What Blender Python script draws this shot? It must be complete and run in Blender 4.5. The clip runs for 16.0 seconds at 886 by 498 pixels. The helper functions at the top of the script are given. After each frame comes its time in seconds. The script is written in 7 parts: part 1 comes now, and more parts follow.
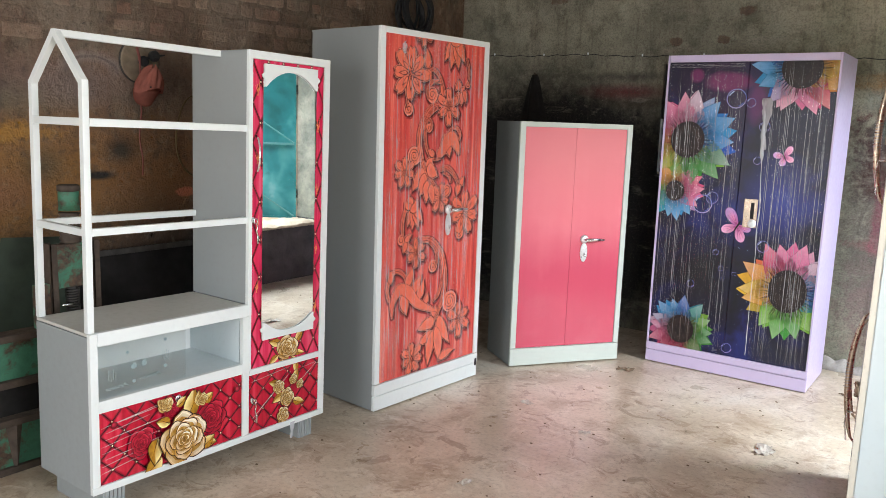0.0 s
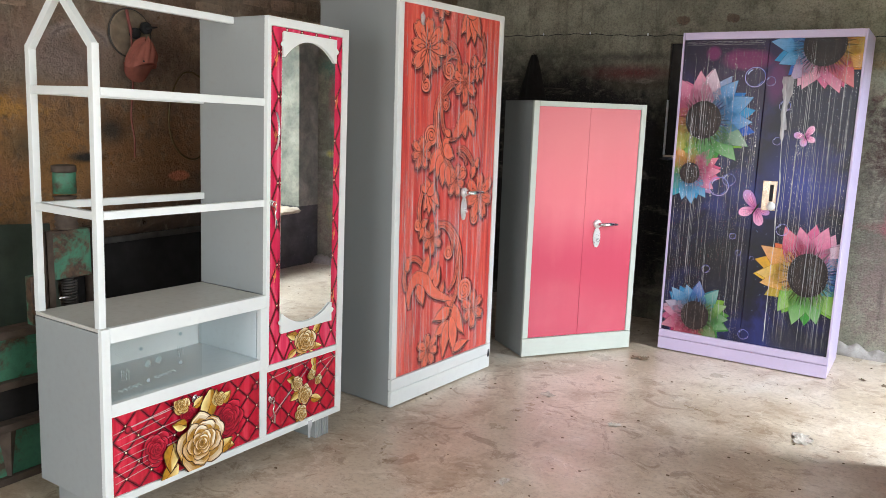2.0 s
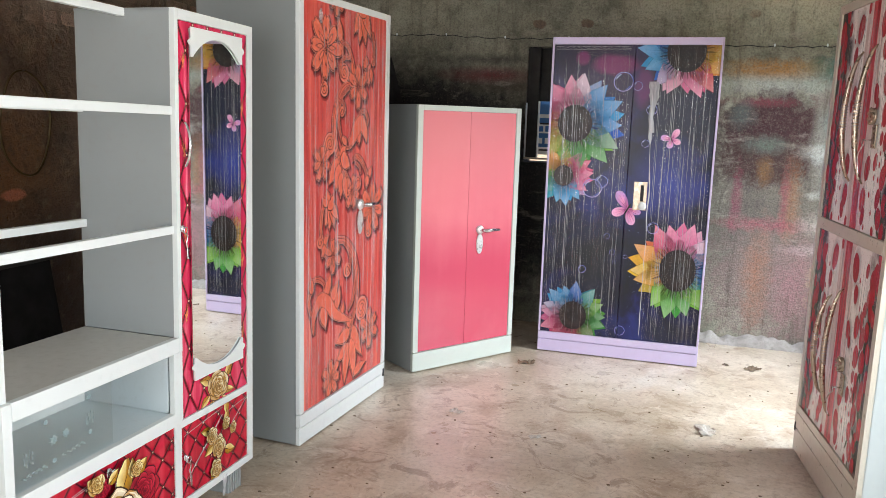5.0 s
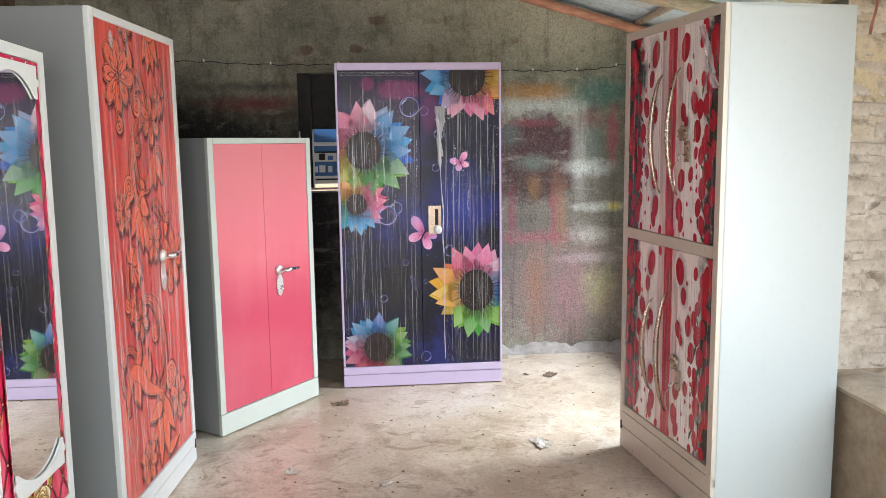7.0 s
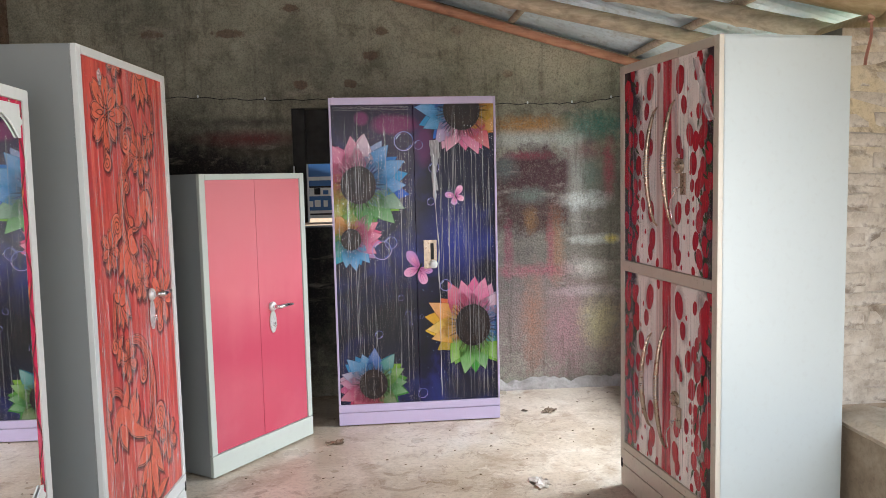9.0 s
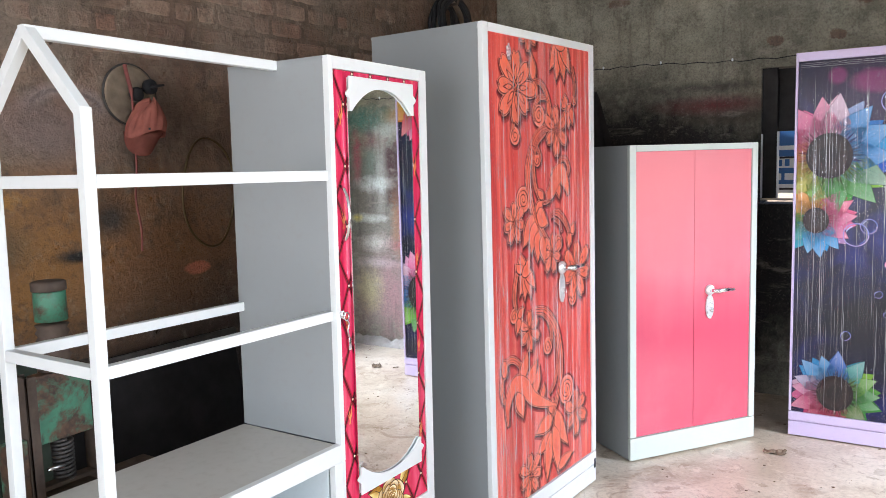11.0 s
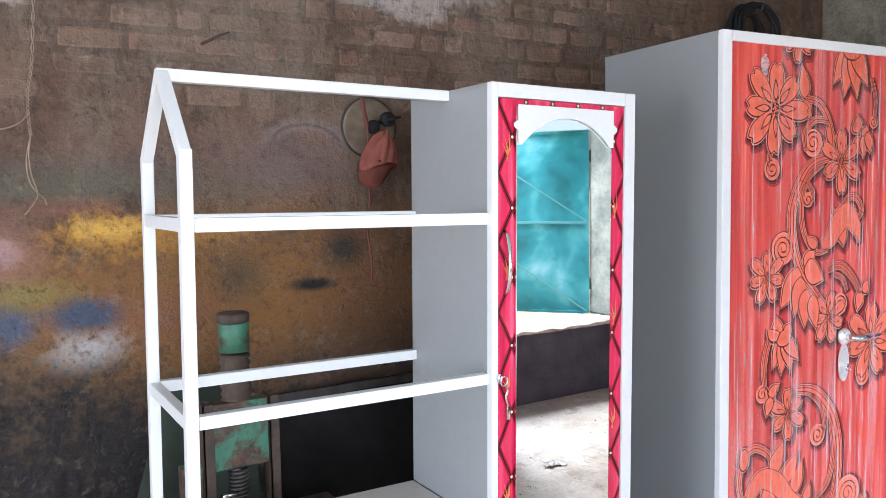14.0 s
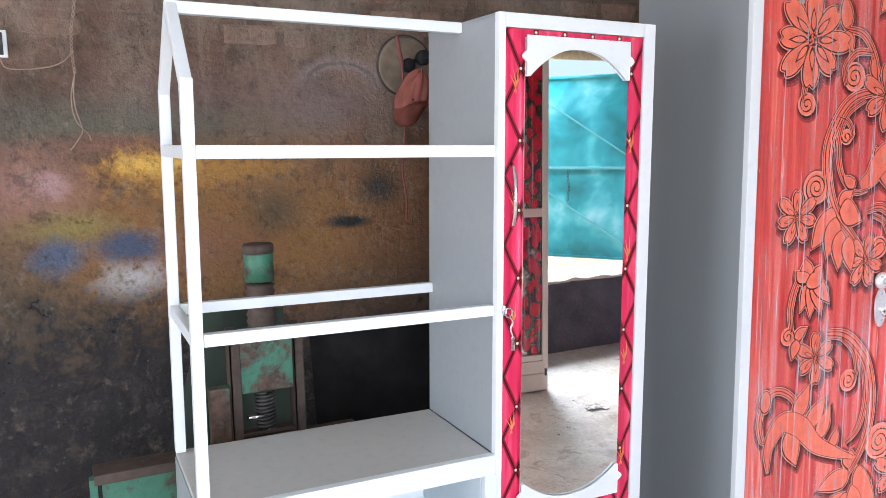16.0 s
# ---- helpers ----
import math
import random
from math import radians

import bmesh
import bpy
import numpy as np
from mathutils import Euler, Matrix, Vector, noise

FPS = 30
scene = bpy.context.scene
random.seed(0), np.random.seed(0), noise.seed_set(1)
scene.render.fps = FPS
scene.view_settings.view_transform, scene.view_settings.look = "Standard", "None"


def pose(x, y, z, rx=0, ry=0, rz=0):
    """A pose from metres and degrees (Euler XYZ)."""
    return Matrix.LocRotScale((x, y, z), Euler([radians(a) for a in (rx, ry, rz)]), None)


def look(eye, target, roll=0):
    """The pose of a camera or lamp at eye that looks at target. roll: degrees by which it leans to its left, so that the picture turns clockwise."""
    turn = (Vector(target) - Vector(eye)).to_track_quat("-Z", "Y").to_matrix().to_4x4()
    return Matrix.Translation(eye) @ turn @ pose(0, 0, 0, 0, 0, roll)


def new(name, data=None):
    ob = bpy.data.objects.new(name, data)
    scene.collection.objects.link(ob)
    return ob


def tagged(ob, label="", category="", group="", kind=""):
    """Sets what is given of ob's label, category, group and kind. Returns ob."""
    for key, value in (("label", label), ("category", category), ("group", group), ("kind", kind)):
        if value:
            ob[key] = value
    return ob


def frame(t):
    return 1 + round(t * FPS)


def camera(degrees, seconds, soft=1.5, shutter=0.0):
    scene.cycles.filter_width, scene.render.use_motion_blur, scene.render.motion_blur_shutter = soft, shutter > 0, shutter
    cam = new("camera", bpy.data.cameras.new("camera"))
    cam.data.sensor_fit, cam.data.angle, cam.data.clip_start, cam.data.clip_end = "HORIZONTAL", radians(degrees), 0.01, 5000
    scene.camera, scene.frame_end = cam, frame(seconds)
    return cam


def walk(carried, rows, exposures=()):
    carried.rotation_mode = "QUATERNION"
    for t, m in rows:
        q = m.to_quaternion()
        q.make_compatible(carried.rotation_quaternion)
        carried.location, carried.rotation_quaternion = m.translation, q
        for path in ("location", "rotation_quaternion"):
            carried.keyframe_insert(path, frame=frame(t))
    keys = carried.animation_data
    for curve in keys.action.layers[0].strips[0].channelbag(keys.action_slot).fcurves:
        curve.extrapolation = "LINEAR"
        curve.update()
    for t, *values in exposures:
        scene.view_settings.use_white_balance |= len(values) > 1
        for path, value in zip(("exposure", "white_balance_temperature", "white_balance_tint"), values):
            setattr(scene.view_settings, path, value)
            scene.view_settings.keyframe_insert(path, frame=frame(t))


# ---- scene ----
cam = camera(59.42, 16.0, soft=0.5)
PATH = [
    (0, (0.5561, 0.0294, 1.5291), (-0.6094, 1.6219, 1.2042), 1.95),
    (0.5, (0.4201, 0.0256, 1.5070), (-0.6755, 1.6696, 1.1958), 0.67),
    (1, (0.3338, 0.0035, 1.4998), (-0.7982, 1.6204, 1.1771), 1.14),
    (1.5, (0.2836, 0.0036, 1.4829), (-0.8551, 1.6103, 1.1338), 1.91),
    (2, (0.1732, 0.0358, 1.4512), (-0.9004, 1.6880, 1.1080), 1.95),
    (2.5, (0.0444, 0.0355, 1.4530), (-0.9918, 1.7162, 1.1341), 1.62),
    (3, (-0.0741, 0.0148, 1.4500), (-1.0256, 1.7462, 1.1391), 1.99),
    (3.2, (-0.1126, -0.0100, 1.4379), (-1.0073, 1.7532, 1.1364), 1.85),
    (5.3, (-0.5161, 0.0358, 1.4764), (-1.0403, 1.9383, 1.1517), 1.09),
    (5.5, (-0.5451, 0.0732, 1.4680), (-1.0301, 1.9887, 1.1589), 0.53),
    (6, (-0.6560, 0.1471, 1.4555), (-1.0096, 2.0938, 1.1630), 0.28),
    (6.5, (-0.9133, 0.1882, 1.4821), (-0.9263, 2.1696, 1.2107), -1.05),
    (7, (-1.0441, 0.1718, 1.4942), (-0.8850, 2.1477, 1.2286), -0.80),
    (7.5, (-1.0818, 0.1650, 1.5023), (-0.8954, 2.1421, 1.2650), -0.08),
    (8, (-1.0840, 0.1637, 1.5113), (-0.8220, 2.1367, 1.3149), -0.71),
    (8.5, (-1.0830, 0.1823, 1.5054), (-0.8073, 2.1549, 1.3241), -0.93),
    (9, (-1.0179, 0.2252, 1.5028), (-0.8547, 2.2100, 1.3188), -1.30),
    (9.5, (-0.9263, 0.2965, 1.5017), (-1.0392, 2.2821, 1.2905), -2.03),
    (10, (-0.8464, 0.3394, 1.4991), (-1.3652, 2.2568, 1.2656), -2.33),
    (10.2, (-0.8279, 0.3740, 1.4913), (-1.4694, 2.2541, 1.2592), -2.38),
    (12.3, (-0.3731, 0.8955, 1.5411), (-1.9191, 2.1394, 1.2903), -2.38),
    (12.5, (-0.3763, 0.9327, 1.5383), (-1.9570, 2.1337, 1.2952), -2.96),
    (13, (-0.4458, 1.0406, 1.5340), (-2.0624, 2.2013, 1.3352), -2.17),
    (13.5, (-0.5149, 1.0954, 1.5406), (-2.1990, 2.1621, 1.3790), -0.98),
    (14, (-0.5411, 1.1169, 1.5445), (-2.2364, 2.1667, 1.3903), -1.07),
    (14.5, (-0.5392, 1.1340, 1.5466), (-2.2553, 2.1469, 1.3762), -1.40),
    (15, (-0.5031, 1.1862, 1.5257), (-2.2352, 2.1608, 1.3017), -1.18),
    (15.5, (-0.4574, 1.2290, 1.5176), (-2.2134, 2.1422, 1.2297), -0.81),
    (16, (-0.4374, 1.2466, 1.5005), (-2.2150, 2.1198, 1.2218), -0.90),
]
walk(cam, [(t, look(eye, target, roll)) for t, eye, target, roll in PATH], exposures=[(0.0, 1.34, 6420, 13), (5.5, 1.44, 6400, 12), (7.0, 1.42, 6430, 13), (7.5, 1.40, 6430, 13), (8.0, 1.18, 6430, 14), (8.5, 1.20, 6450, 14), (9.0, 1.15, 6450, 15), (9.5, 1.12, 6450, 16), (9.8, 1.52, 6350, 16), (10.0, 1.65, 6300, 16), (12.5, 1.78, 5750, 18), (16.0, 1.78, 5750, 18)])

# ---- sky, sun ----
world = bpy.data.worlds.new("sky")
scene.world = world
world.use_nodes = True
wn = world.node_tree
wn.nodes.clear()
sky = wn.nodes.new("ShaderNodeTexSky")
sky.sky_type, sky.sun_disc = "NISHITA", False
sky.sun_elevation, sky.sun_rotation = radians(58), radians(-60)
sky.air_density, sky.dust_density, sky.ozone_density = 1.0, 2.5, 1.0
bg = wn.nodes.new("ShaderNodeBackground")
bg.inputs["Strength"].default_value = 0.085
wo = wn.nodes.new("ShaderNodeOutputWorld")
wn.links.new(sky.outputs[0], bg.inputs[0])
wn.links.new(bg.outputs[0], wo.inputs[0])

sun = new("sun", bpy.data.lights.new("sun", "SUN"))
sun.data.energy, sun.data.angle, sun.data.color = 3.0, radians(0.6), (1.0, 0.95, 0.87)
sun.matrix_world = look((-6, -3.4, 11), (0, 0, 0))


def daylight(name, w, h, watts, eye, target, colour=(0.95, 0.98, 1.0)):
    """Sky light falling in through an opening."""
    lamp = new(name, bpy.data.lights.new(name, "AREA"))
    lamp.data.shape, lamp.data.size, lamp.data.size_y = "RECTANGLE", w, h
    lamp.data.energy, lamp.data.color = watts, colour
    lamp.matrix_world = look(eye, target)


# The wide front doorway behind the camera, the near window, and the sky over the far window.
daylight("doorway_daylight", 2.8, 2.1, 39, (-1.45, -2.75, 1.25), (-1.2, 3.0, 1.0))
daylight("window_daylight", 1.4, 1.3, 28, (0.92, 1.15, 1.28), (-1.8, 1.35, 0.3))
daylight("sky_daylight", 1.7, 1.6, 235, (2.5, 4.25, 2.85), (0.1, 4.5, 0.3), (0.84, 0.93, 1.0))

# ---- material and mesh helpers ----
def srgb(r, g, b):
    f = lambda c: c / 12.92 if c <= 0.04045 else ((c + 0.055) / 1.055) ** 2.4
    return (f(r / 255), f(g / 255), f(b / 255), 1.0)


class Nodes:
    """A small builder for one node material."""

    def __init__(self, name, rough=0.6, metal=0.0, spec=0.5):
        self.mat = bpy.data.materials.new(name)
        self.mat.use_nodes = True
        self.t = self.mat.node_tree
        self.b = self.t.nodes["Principled BSDF"]
        self.out = self.t.nodes["Material Output"]
        self.b.inputs["Roughness"].default_value = rough
        self.b.inputs["Metallic"].default_value = metal
        self.b.inputs["Specular IOR Level"].default_value = spec
        self.coord = self.n("ShaderNodeTexCoord")
        self.base = self.coord.outputs["Object"]

    def n(self, kind, **kw):
        node = self.t.nodes.new(kind)
        for k, v in kw.items():
            node.inputs[k].default_value = v
        return node

    def l(self, a, b):
        self.t.links.new(a, b)

    def at(self, scale=(1, 1, 1), loc=(0, 0, 0), rot=(0, 0, 0)):
        m = self.n("ShaderNodeMapping", Scale=scale, Location=loc, Rotation=rot)
        self.l(self.base, m.inputs[0])
        return m.outputs[0]

    def noise(self, scale, detail=4.0, rough=0.55, distort=0.0, where=None):
        x = self.n("ShaderNodeTexNoise", Scale=scale, Detail=detail, Roughness=rough, Distortion=distort)
        self.l(where or self.base, x.inputs["Vector"])
        return x.outputs[0]

    def ramp(self, fac, stops, mode="LINEAR"):
        r = self.n("ShaderNodeValToRGB")
        r.color_ramp.interpolation = mode
        e = r.color_ramp.elements
        while len(e) < len(stops):
            e.new(0.5)
        for k, (p, c) in enumerate(stops):
            e[k].position = p
            e[k].color = c if len(c) == 4 else (*c, 1)
        self.l(fac, r.inputs[0])
        return r.outputs[0]

    def grey(self, fac, lo, hi, a=0.0, b=1.0):
        m = self.n("ShaderNodeMapRange")
        for i, v in ((1, lo), (2, hi), (3, a), (4, b)):
            m.inputs[i].default_value = v
        m.clamp = True
        self.l(fac, m.inputs[0])
        return m.outputs[0]

    def mix(self, fac, a, b, mode="MIX"):
        x = self.n("ShaderNodeMix")
        x.data_type, x.blend_type = "RGBA", mode
        for s, v in ((x.inputs[0], fac), (x.inputs[6], a), (x.inputs[7], b)):
            if isinstance(v, (int, float)):
                s.default_value = v
            elif isinstance(v, tuple):
                s.default_value = v if len(v) == 4 else (*v, 1)
            else:
                self.l(v, s)
        return x.outputs[2]

    def math(self, op, a, b=None):
        x = self.n("ShaderNodeMath")
        x.operation = op
        for s, v in ((x.inputs[0], a), (x.inputs[1], b)):
            if v is None:
                continue
            if isinstance(v, (int, float)):
                s.default_value = v
            else:
                self.l(v, s)
        return x.outputs[0]

    def blob(self, centre, size, soft=1.0, wobble=None, amount=0.5):
        """A soft stain: 1 at its centre, 0 at its ragged rim."""
        m = self.at(tuple(1 / s for s in size), tuple(-c / s for c, s in zip(centre, size)))
        d = self.n("ShaderNodeVectorMath")
        d.operation = "LENGTH"
        self.l(m, d.inputs[0])
        v = d.outputs["Value"]
        if wobble is not None:
            v = self.math("ADD", v, self.math("MULTIPLY", self.math("SUBTRACT", wobble, 0.5), amount))
        return self.grey(v, 1.0, 1.0 - soft, 0.0, 1.0)

    def bump(self, height, strength=0.3, dist=0.01):
        x = self.n("ShaderNodeBump", Strength=strength, Distance=dist)
        self.l(height, x.inputs["Height"])
        self.l(x.outputs[0], self.b.inputs["Normal"])
        return self

    def col(self, c):
        if isinstance(c, tuple):
            self.b.inputs["Base Color"].default_value = c if len(c) == 4 else (*c, 1)
        else:
            self.l(c, self.b.inputs["Base Color"])
        return self

    def rough(self, v):
        self.l(v, self.b.inputs["Roughness"])
        return self


def paint_mat(name, colour, rough=0.35, dirt=0.12, bump=0.05, dust=(0.30, 0.27, 0.22)):
    """Sprayed enamel on sheet steel: faint mottling, dust and slight waviness."""
    m = Nodes(name, rough)
    big, fine = m.noise(2.2, 5), m.noise(38, 4)
    c = m.mix(m.grey(big, 0.35, 0.75, 0, dirt), colour, tuple(v * 0.72 for v in colour[:3]))
    c = m.mix(m.grey(fine, 0.55, 0.8, 0, dirt), c, dust)
    m.col(c)
    m.rough(m.grey(fine, 0.3, 0.7, rough - 0.06, rough + 0.1))
    return m.bump(m.noise(5, 2), bump, 0.01).mat


def plain_mat(name, colour, rough=0.5, metal=0.0, vary=0.2, scale=20, bump=0.1):
    m = Nodes(name, rough, metal)
    f = m.noise(scale, 5)
    m.col(m.mix(m.grey(f, 0.3, 0.75, 0, 1), tuple(c * (1 + vary) for c in colour[:3]), tuple(c * (1 - vary) for c in colour[:3])))
    m.rough(m.grey(m.noise(scale * 2.3, 3), 0.3, 0.7, max(rough - 0.1, 0.02), min(rough + 0.12, 1)))
    return m.bump(f, bump, 0.004).mat


def print_mat(name, rough=0.28):
    """Printed film: ink colours from the mesh, under a glossy clear coat."""
    m = Nodes(name, rough, 0.0, 0.3)
    a = m.n("ShaderNodeVertexColor")
    a.layer_name = "ink"
    f = m.noise(60, 3)
    m.col(m.mix(m.grey(f, 0.4, 0.7, 0, 0.16), a.outputs[0], (0.02, 0.02, 0.03)))
    m.b.inputs["Coat Weight"].default_value = 0.06
    m.b.inputs["Coat Roughness"].default_value = 0.1
    return m.mat


def mesh_of(name, bm, mat):
    me = bpy.data.meshes.new(name)
    bm.to_mesh(me)
    bm.free()
    for x in mat if isinstance(mat, (list, tuple)) else [mat]:
        me.materials.append(x)
    return me


def part(name, bm, mat, parent=None, label="", smooth=False):
    """Links a bmesh as one mesh object under a thing or under a part."""
    ob = new(name, mesh_of(name, bm, mat))
    if smooth:
        for p in ob.data.polygons:
            p.use_smooth = True
    if parent is not None:
        ob.parent = parent
    return tagged(ob, label)


def thing(name, m, label, category, group="", kind=""):
    ob = new(name)
    ob.empty_display_size = 0.1
    ob.matrix_basis = m
    return tagged(ob, label, category, group, kind)


def box(bm, lo, hi, bevel=0.0, m=None):
    r = bmesh.ops.create_cube(bm, size=1.0)
    vs = r["verts"]
    c, s = [(a + b) / 2 for a, b in zip(lo, hi)], [b - a for a, b in zip(lo, hi)]
    for v in vs:
        v.co = Vector((c[0] + v.co.x * s[0], c[1] + v.co.y * s[1], c[2] + v.co.z * s[2]))
    if bevel:
        es = {e for v in vs for e in v.link_edges}
        r2 = bmesh.ops.bevel(bm, geom=list(es), offset=bevel, segments=2, profile=0.7, affect="EDGES")
        vs = list({v for f in r2["faces"] for v in f.verts} | {v for v in vs if v.is_valid})
    if m is not None:
        bmesh.ops.transform(bm, matrix=m, verts=vs)
    return vs


def boxes(*specs, bevel=0.0):
    bm = bmesh.new()
    for lo, hi in specs:
        box(bm, lo, hi, bevel)
    return bm


def tube(bm, pts, r, sides=8, closed=False, cap=True):
    """A round rod along points; r is one radius or one for each point."""
    n = len(pts)
    pts = [Vector(p) for p in pts]
    rs = list(r) if isinstance(r, (list, tuple)) else [r] * n
    rings, up = [], None
    for i in range(n):
        a = pts[i - 1] if i or closed else pts[0]
        b = pts[(i + 1) % n] if i < n - 1 or closed else pts[-1]
        d = (b - a).normalized()
        if up is None:
            up = d.orthogonal().normalized()
        up = (up - d * up.dot(d)).normalized()
        side = d.cross(up)
        rings.append([bm.verts.new(pts[i] + rs[i] * (up * math.cos(t) + side * math.sin(t))) for t in (2 * math.pi * k / sides for k in range(sides))])
    for i in range(n if closed else n - 1):
        p, q = rings[i], rings[(i + 1) % n]
        for k in range(sides):
            bm.faces.new((p[k], p[(k + 1) % sides], q[(k + 1) % sides], q[k]))
    if cap and not closed:
        bm.faces.new(rings[0][::-1])
        bm.faces.new(rings[-1])


def lathe(bm, profile, sides=24, m=None):
    """Turns (radius, height) pairs round z."""
    rings = [[bm.verts.new((r * math.cos(t), r * math.sin(t), z)) for t in (2 * math.pi * k / sides for k in range(sides))] for r, z in profile]
    for p, q in zip(rings, rings[1:]):
        for k in range(sides):
            bm.faces.new((p[k], p[(k + 1) % sides], q[(k + 1) % sides], q[k]))
    bm.faces.new(rings[0][::-1])
    bm.faces.new(rings[-1])
    if m is not None:
        bmesh.ops.transform(bm, matrix=m, verts=[v for r in rings for v in r])


def glide(points, steps=8, closed=False):
    """A smooth line through a few points."""
    p = [Vector(q) for q in points]
    n, out = len(p), []
    for i in range(n if closed else n - 1):
        a, b, c, d = (p[(i + k) % n] if closed else p[min(max(i + k, 0), n - 1)] for k in (-1, 0, 1, 2))
        for s in range(steps):
            t = s / steps
            out.append(0.5 * (2 * b + (c - a) * t + (2 * a - 5 * b + 4 * c - d) * t * t + (3 * b - a - 3 * c + d) * t ** 3))
    if not closed:
        out.append(p[-1])
    return out


def grid(bm, nx, ny, place):
    vs = [[bm.verts.new(place(i / nx, j / ny)) for i in range(nx + 1)] for j in range(ny + 1)]
    for j in range(ny):
        for i in range(nx):
            bm.faces.new((vs[j][i], vs[j][i + 1], vs[j + 1][i + 1], vs[j + 1][i]))
    return vs


# ---- materials ----
def concrete_floor_mat():
    m = Nodes("concrete_floor", 0.62)
    big = m.noise(0.9, 6, 0.6, 0.6)
    mid = m.noise(3.2, 6, 0.62, 0.4)
    fine = m.noise(46, 5, 0.7)
    c = m.ramp(big, [(0.3, srgb(166, 148, 126)), (0.5, srgb(196, 180, 158)), (0.7, srgb(214, 202, 184))])
    c = m.mix(m.grey(mid, 0.5, 0.68, 0, 0.7), c, srgb(148, 124, 99))
    c = m.mix(m.grey(m.noise(2.1, 7, 0.65, 1.4), 0.56, 0.68, 0, 0.7), c, srgb(212, 204, 190))
    c = m.mix(m.grey(m.noise(6.5, 8, 0.72, 1.2), 0.53, 0.6, 0, 0.55), c, srgb(216, 204, 186))
    c = m.mix(m.grey(m.noise(5.2, 8, 0.74, 1.6, m.at(loc=(4, 7, 1))), 0.55, 0.62, 0, 0.6), c, srgb(132, 104, 76))
    c = m.mix(m.grey(m.noise(1.0, 7, 0.7, 0.8, m.at((3, 14, 1), rot=(0, 0, 0.5))), 0.6, 0.66, 0, 0.35), c, srgb(220, 210, 196))
    # Paler floor towards the window side, standing in for daylight glare there.
    c = m.mix(m.math("MULTIPLY", m.blob((1.3, 2.6, 0), (1.6, 2.6, 1.0), 0.45, mid, 0.6), 0.6), c, srgb(222, 217, 208))
    c = m.mix(m.grey(fine, 0.48, 0.75, 0, 0.5), c, srgb(112, 92, 70))
    c = m.mix(m.grey(m.noise(11, 5, 0.7, 1.0), 0.66, 0.72, 0, 0.6), c, srgb(112, 86, 62))
    m.col(c)
    m.rough(m.grey(mid, 0.35, 0.65, 0.27, 0.5))
    m.b.inputs["Coat Weight"].default_value = 0.35
    m.b.inputs["Coat Roughness"].default_value = 0.3
    h = m.math("ADD", m.math("MULTIPLY", mid, 1.0), m.math("MULTIPLY", fine, 0.25))
    return m.bump(h, 0.35, 0.012).mat


MAT_FLOOR = concrete_floor_mat()
MAT_GREY = paint_mat("grey_enamel", srgb(150, 155, 154), 0.42, 0.2)
MAT_STEEL = paint_mat("slate_grey_enamel", srgb(144, 149, 148), 0.42, 0.2)
MAT_WHITE = paint_mat("white_enamel", srgb(223, 227, 224), 0.35, 0.1)
MAT_LILAC = paint_mat("lilac_enamel", srgb(206, 192, 224), 0.35, 0.1)
MAT_BEIGE = paint_mat("warm_grey_enamel", srgb(206, 200, 184), 0.32, 0.2)
MAT_PALE = paint_mat("pale_mint_enamel", srgb(193, 203, 202), 0.38, 0.1)
MAT_CREAM = paint_mat("pale_sage_enamel", srgb(194, 201, 191), 0.38, 0.1)
MAT_CHROME = plain_mat("chrome", (0.75, 0.75, 0.76), 0.12, 1.0, 0.08, 30, 0.02)
MAT_SATIN = plain_mat("satin_nickel", (0.82, 0.82, 0.80), 0.34, 0.55, 0.08, 40, 0.05)
MAT_CHAMPAGNE = plain_mat("champagne_metal", (0.42, 0.34, 0.26), 0.30, 1.0, 0.1, 30, 0.03)
MAT_BLACK = plain_mat("black_rubber", (0.012, 0.012, 0.013), 0.7)
MAT_DARKSTEEL = plain_mat("dark_steel", (0.05, 0.045, 0.04), 0.6, 0.3, 0.5, 14, 0.3)


# ---- walls, floor, roof ----
WEST, NORTH, EAST, SOUTH, THICK = -3.37, 5.58, 0.78, -2.6, 0.25
ROOF_SLOPE, POLE_Z = -0.28, 2.452


def pole_z(x):
    return POLE_Z + ROOF_SLOPE * x


def roof_z(x):
    return pole_z(x) + 0.10


PALE_PATCHES = ((1.22, 2.19, 0.14, 0.07), (2.74, 2.30, 0.20, 0.08), (3.0, 2.42, 0.3, 0.1), (2.05, 2.5, 0.35, 0.08), (0.75, 2.3, 0.2, 0.14))


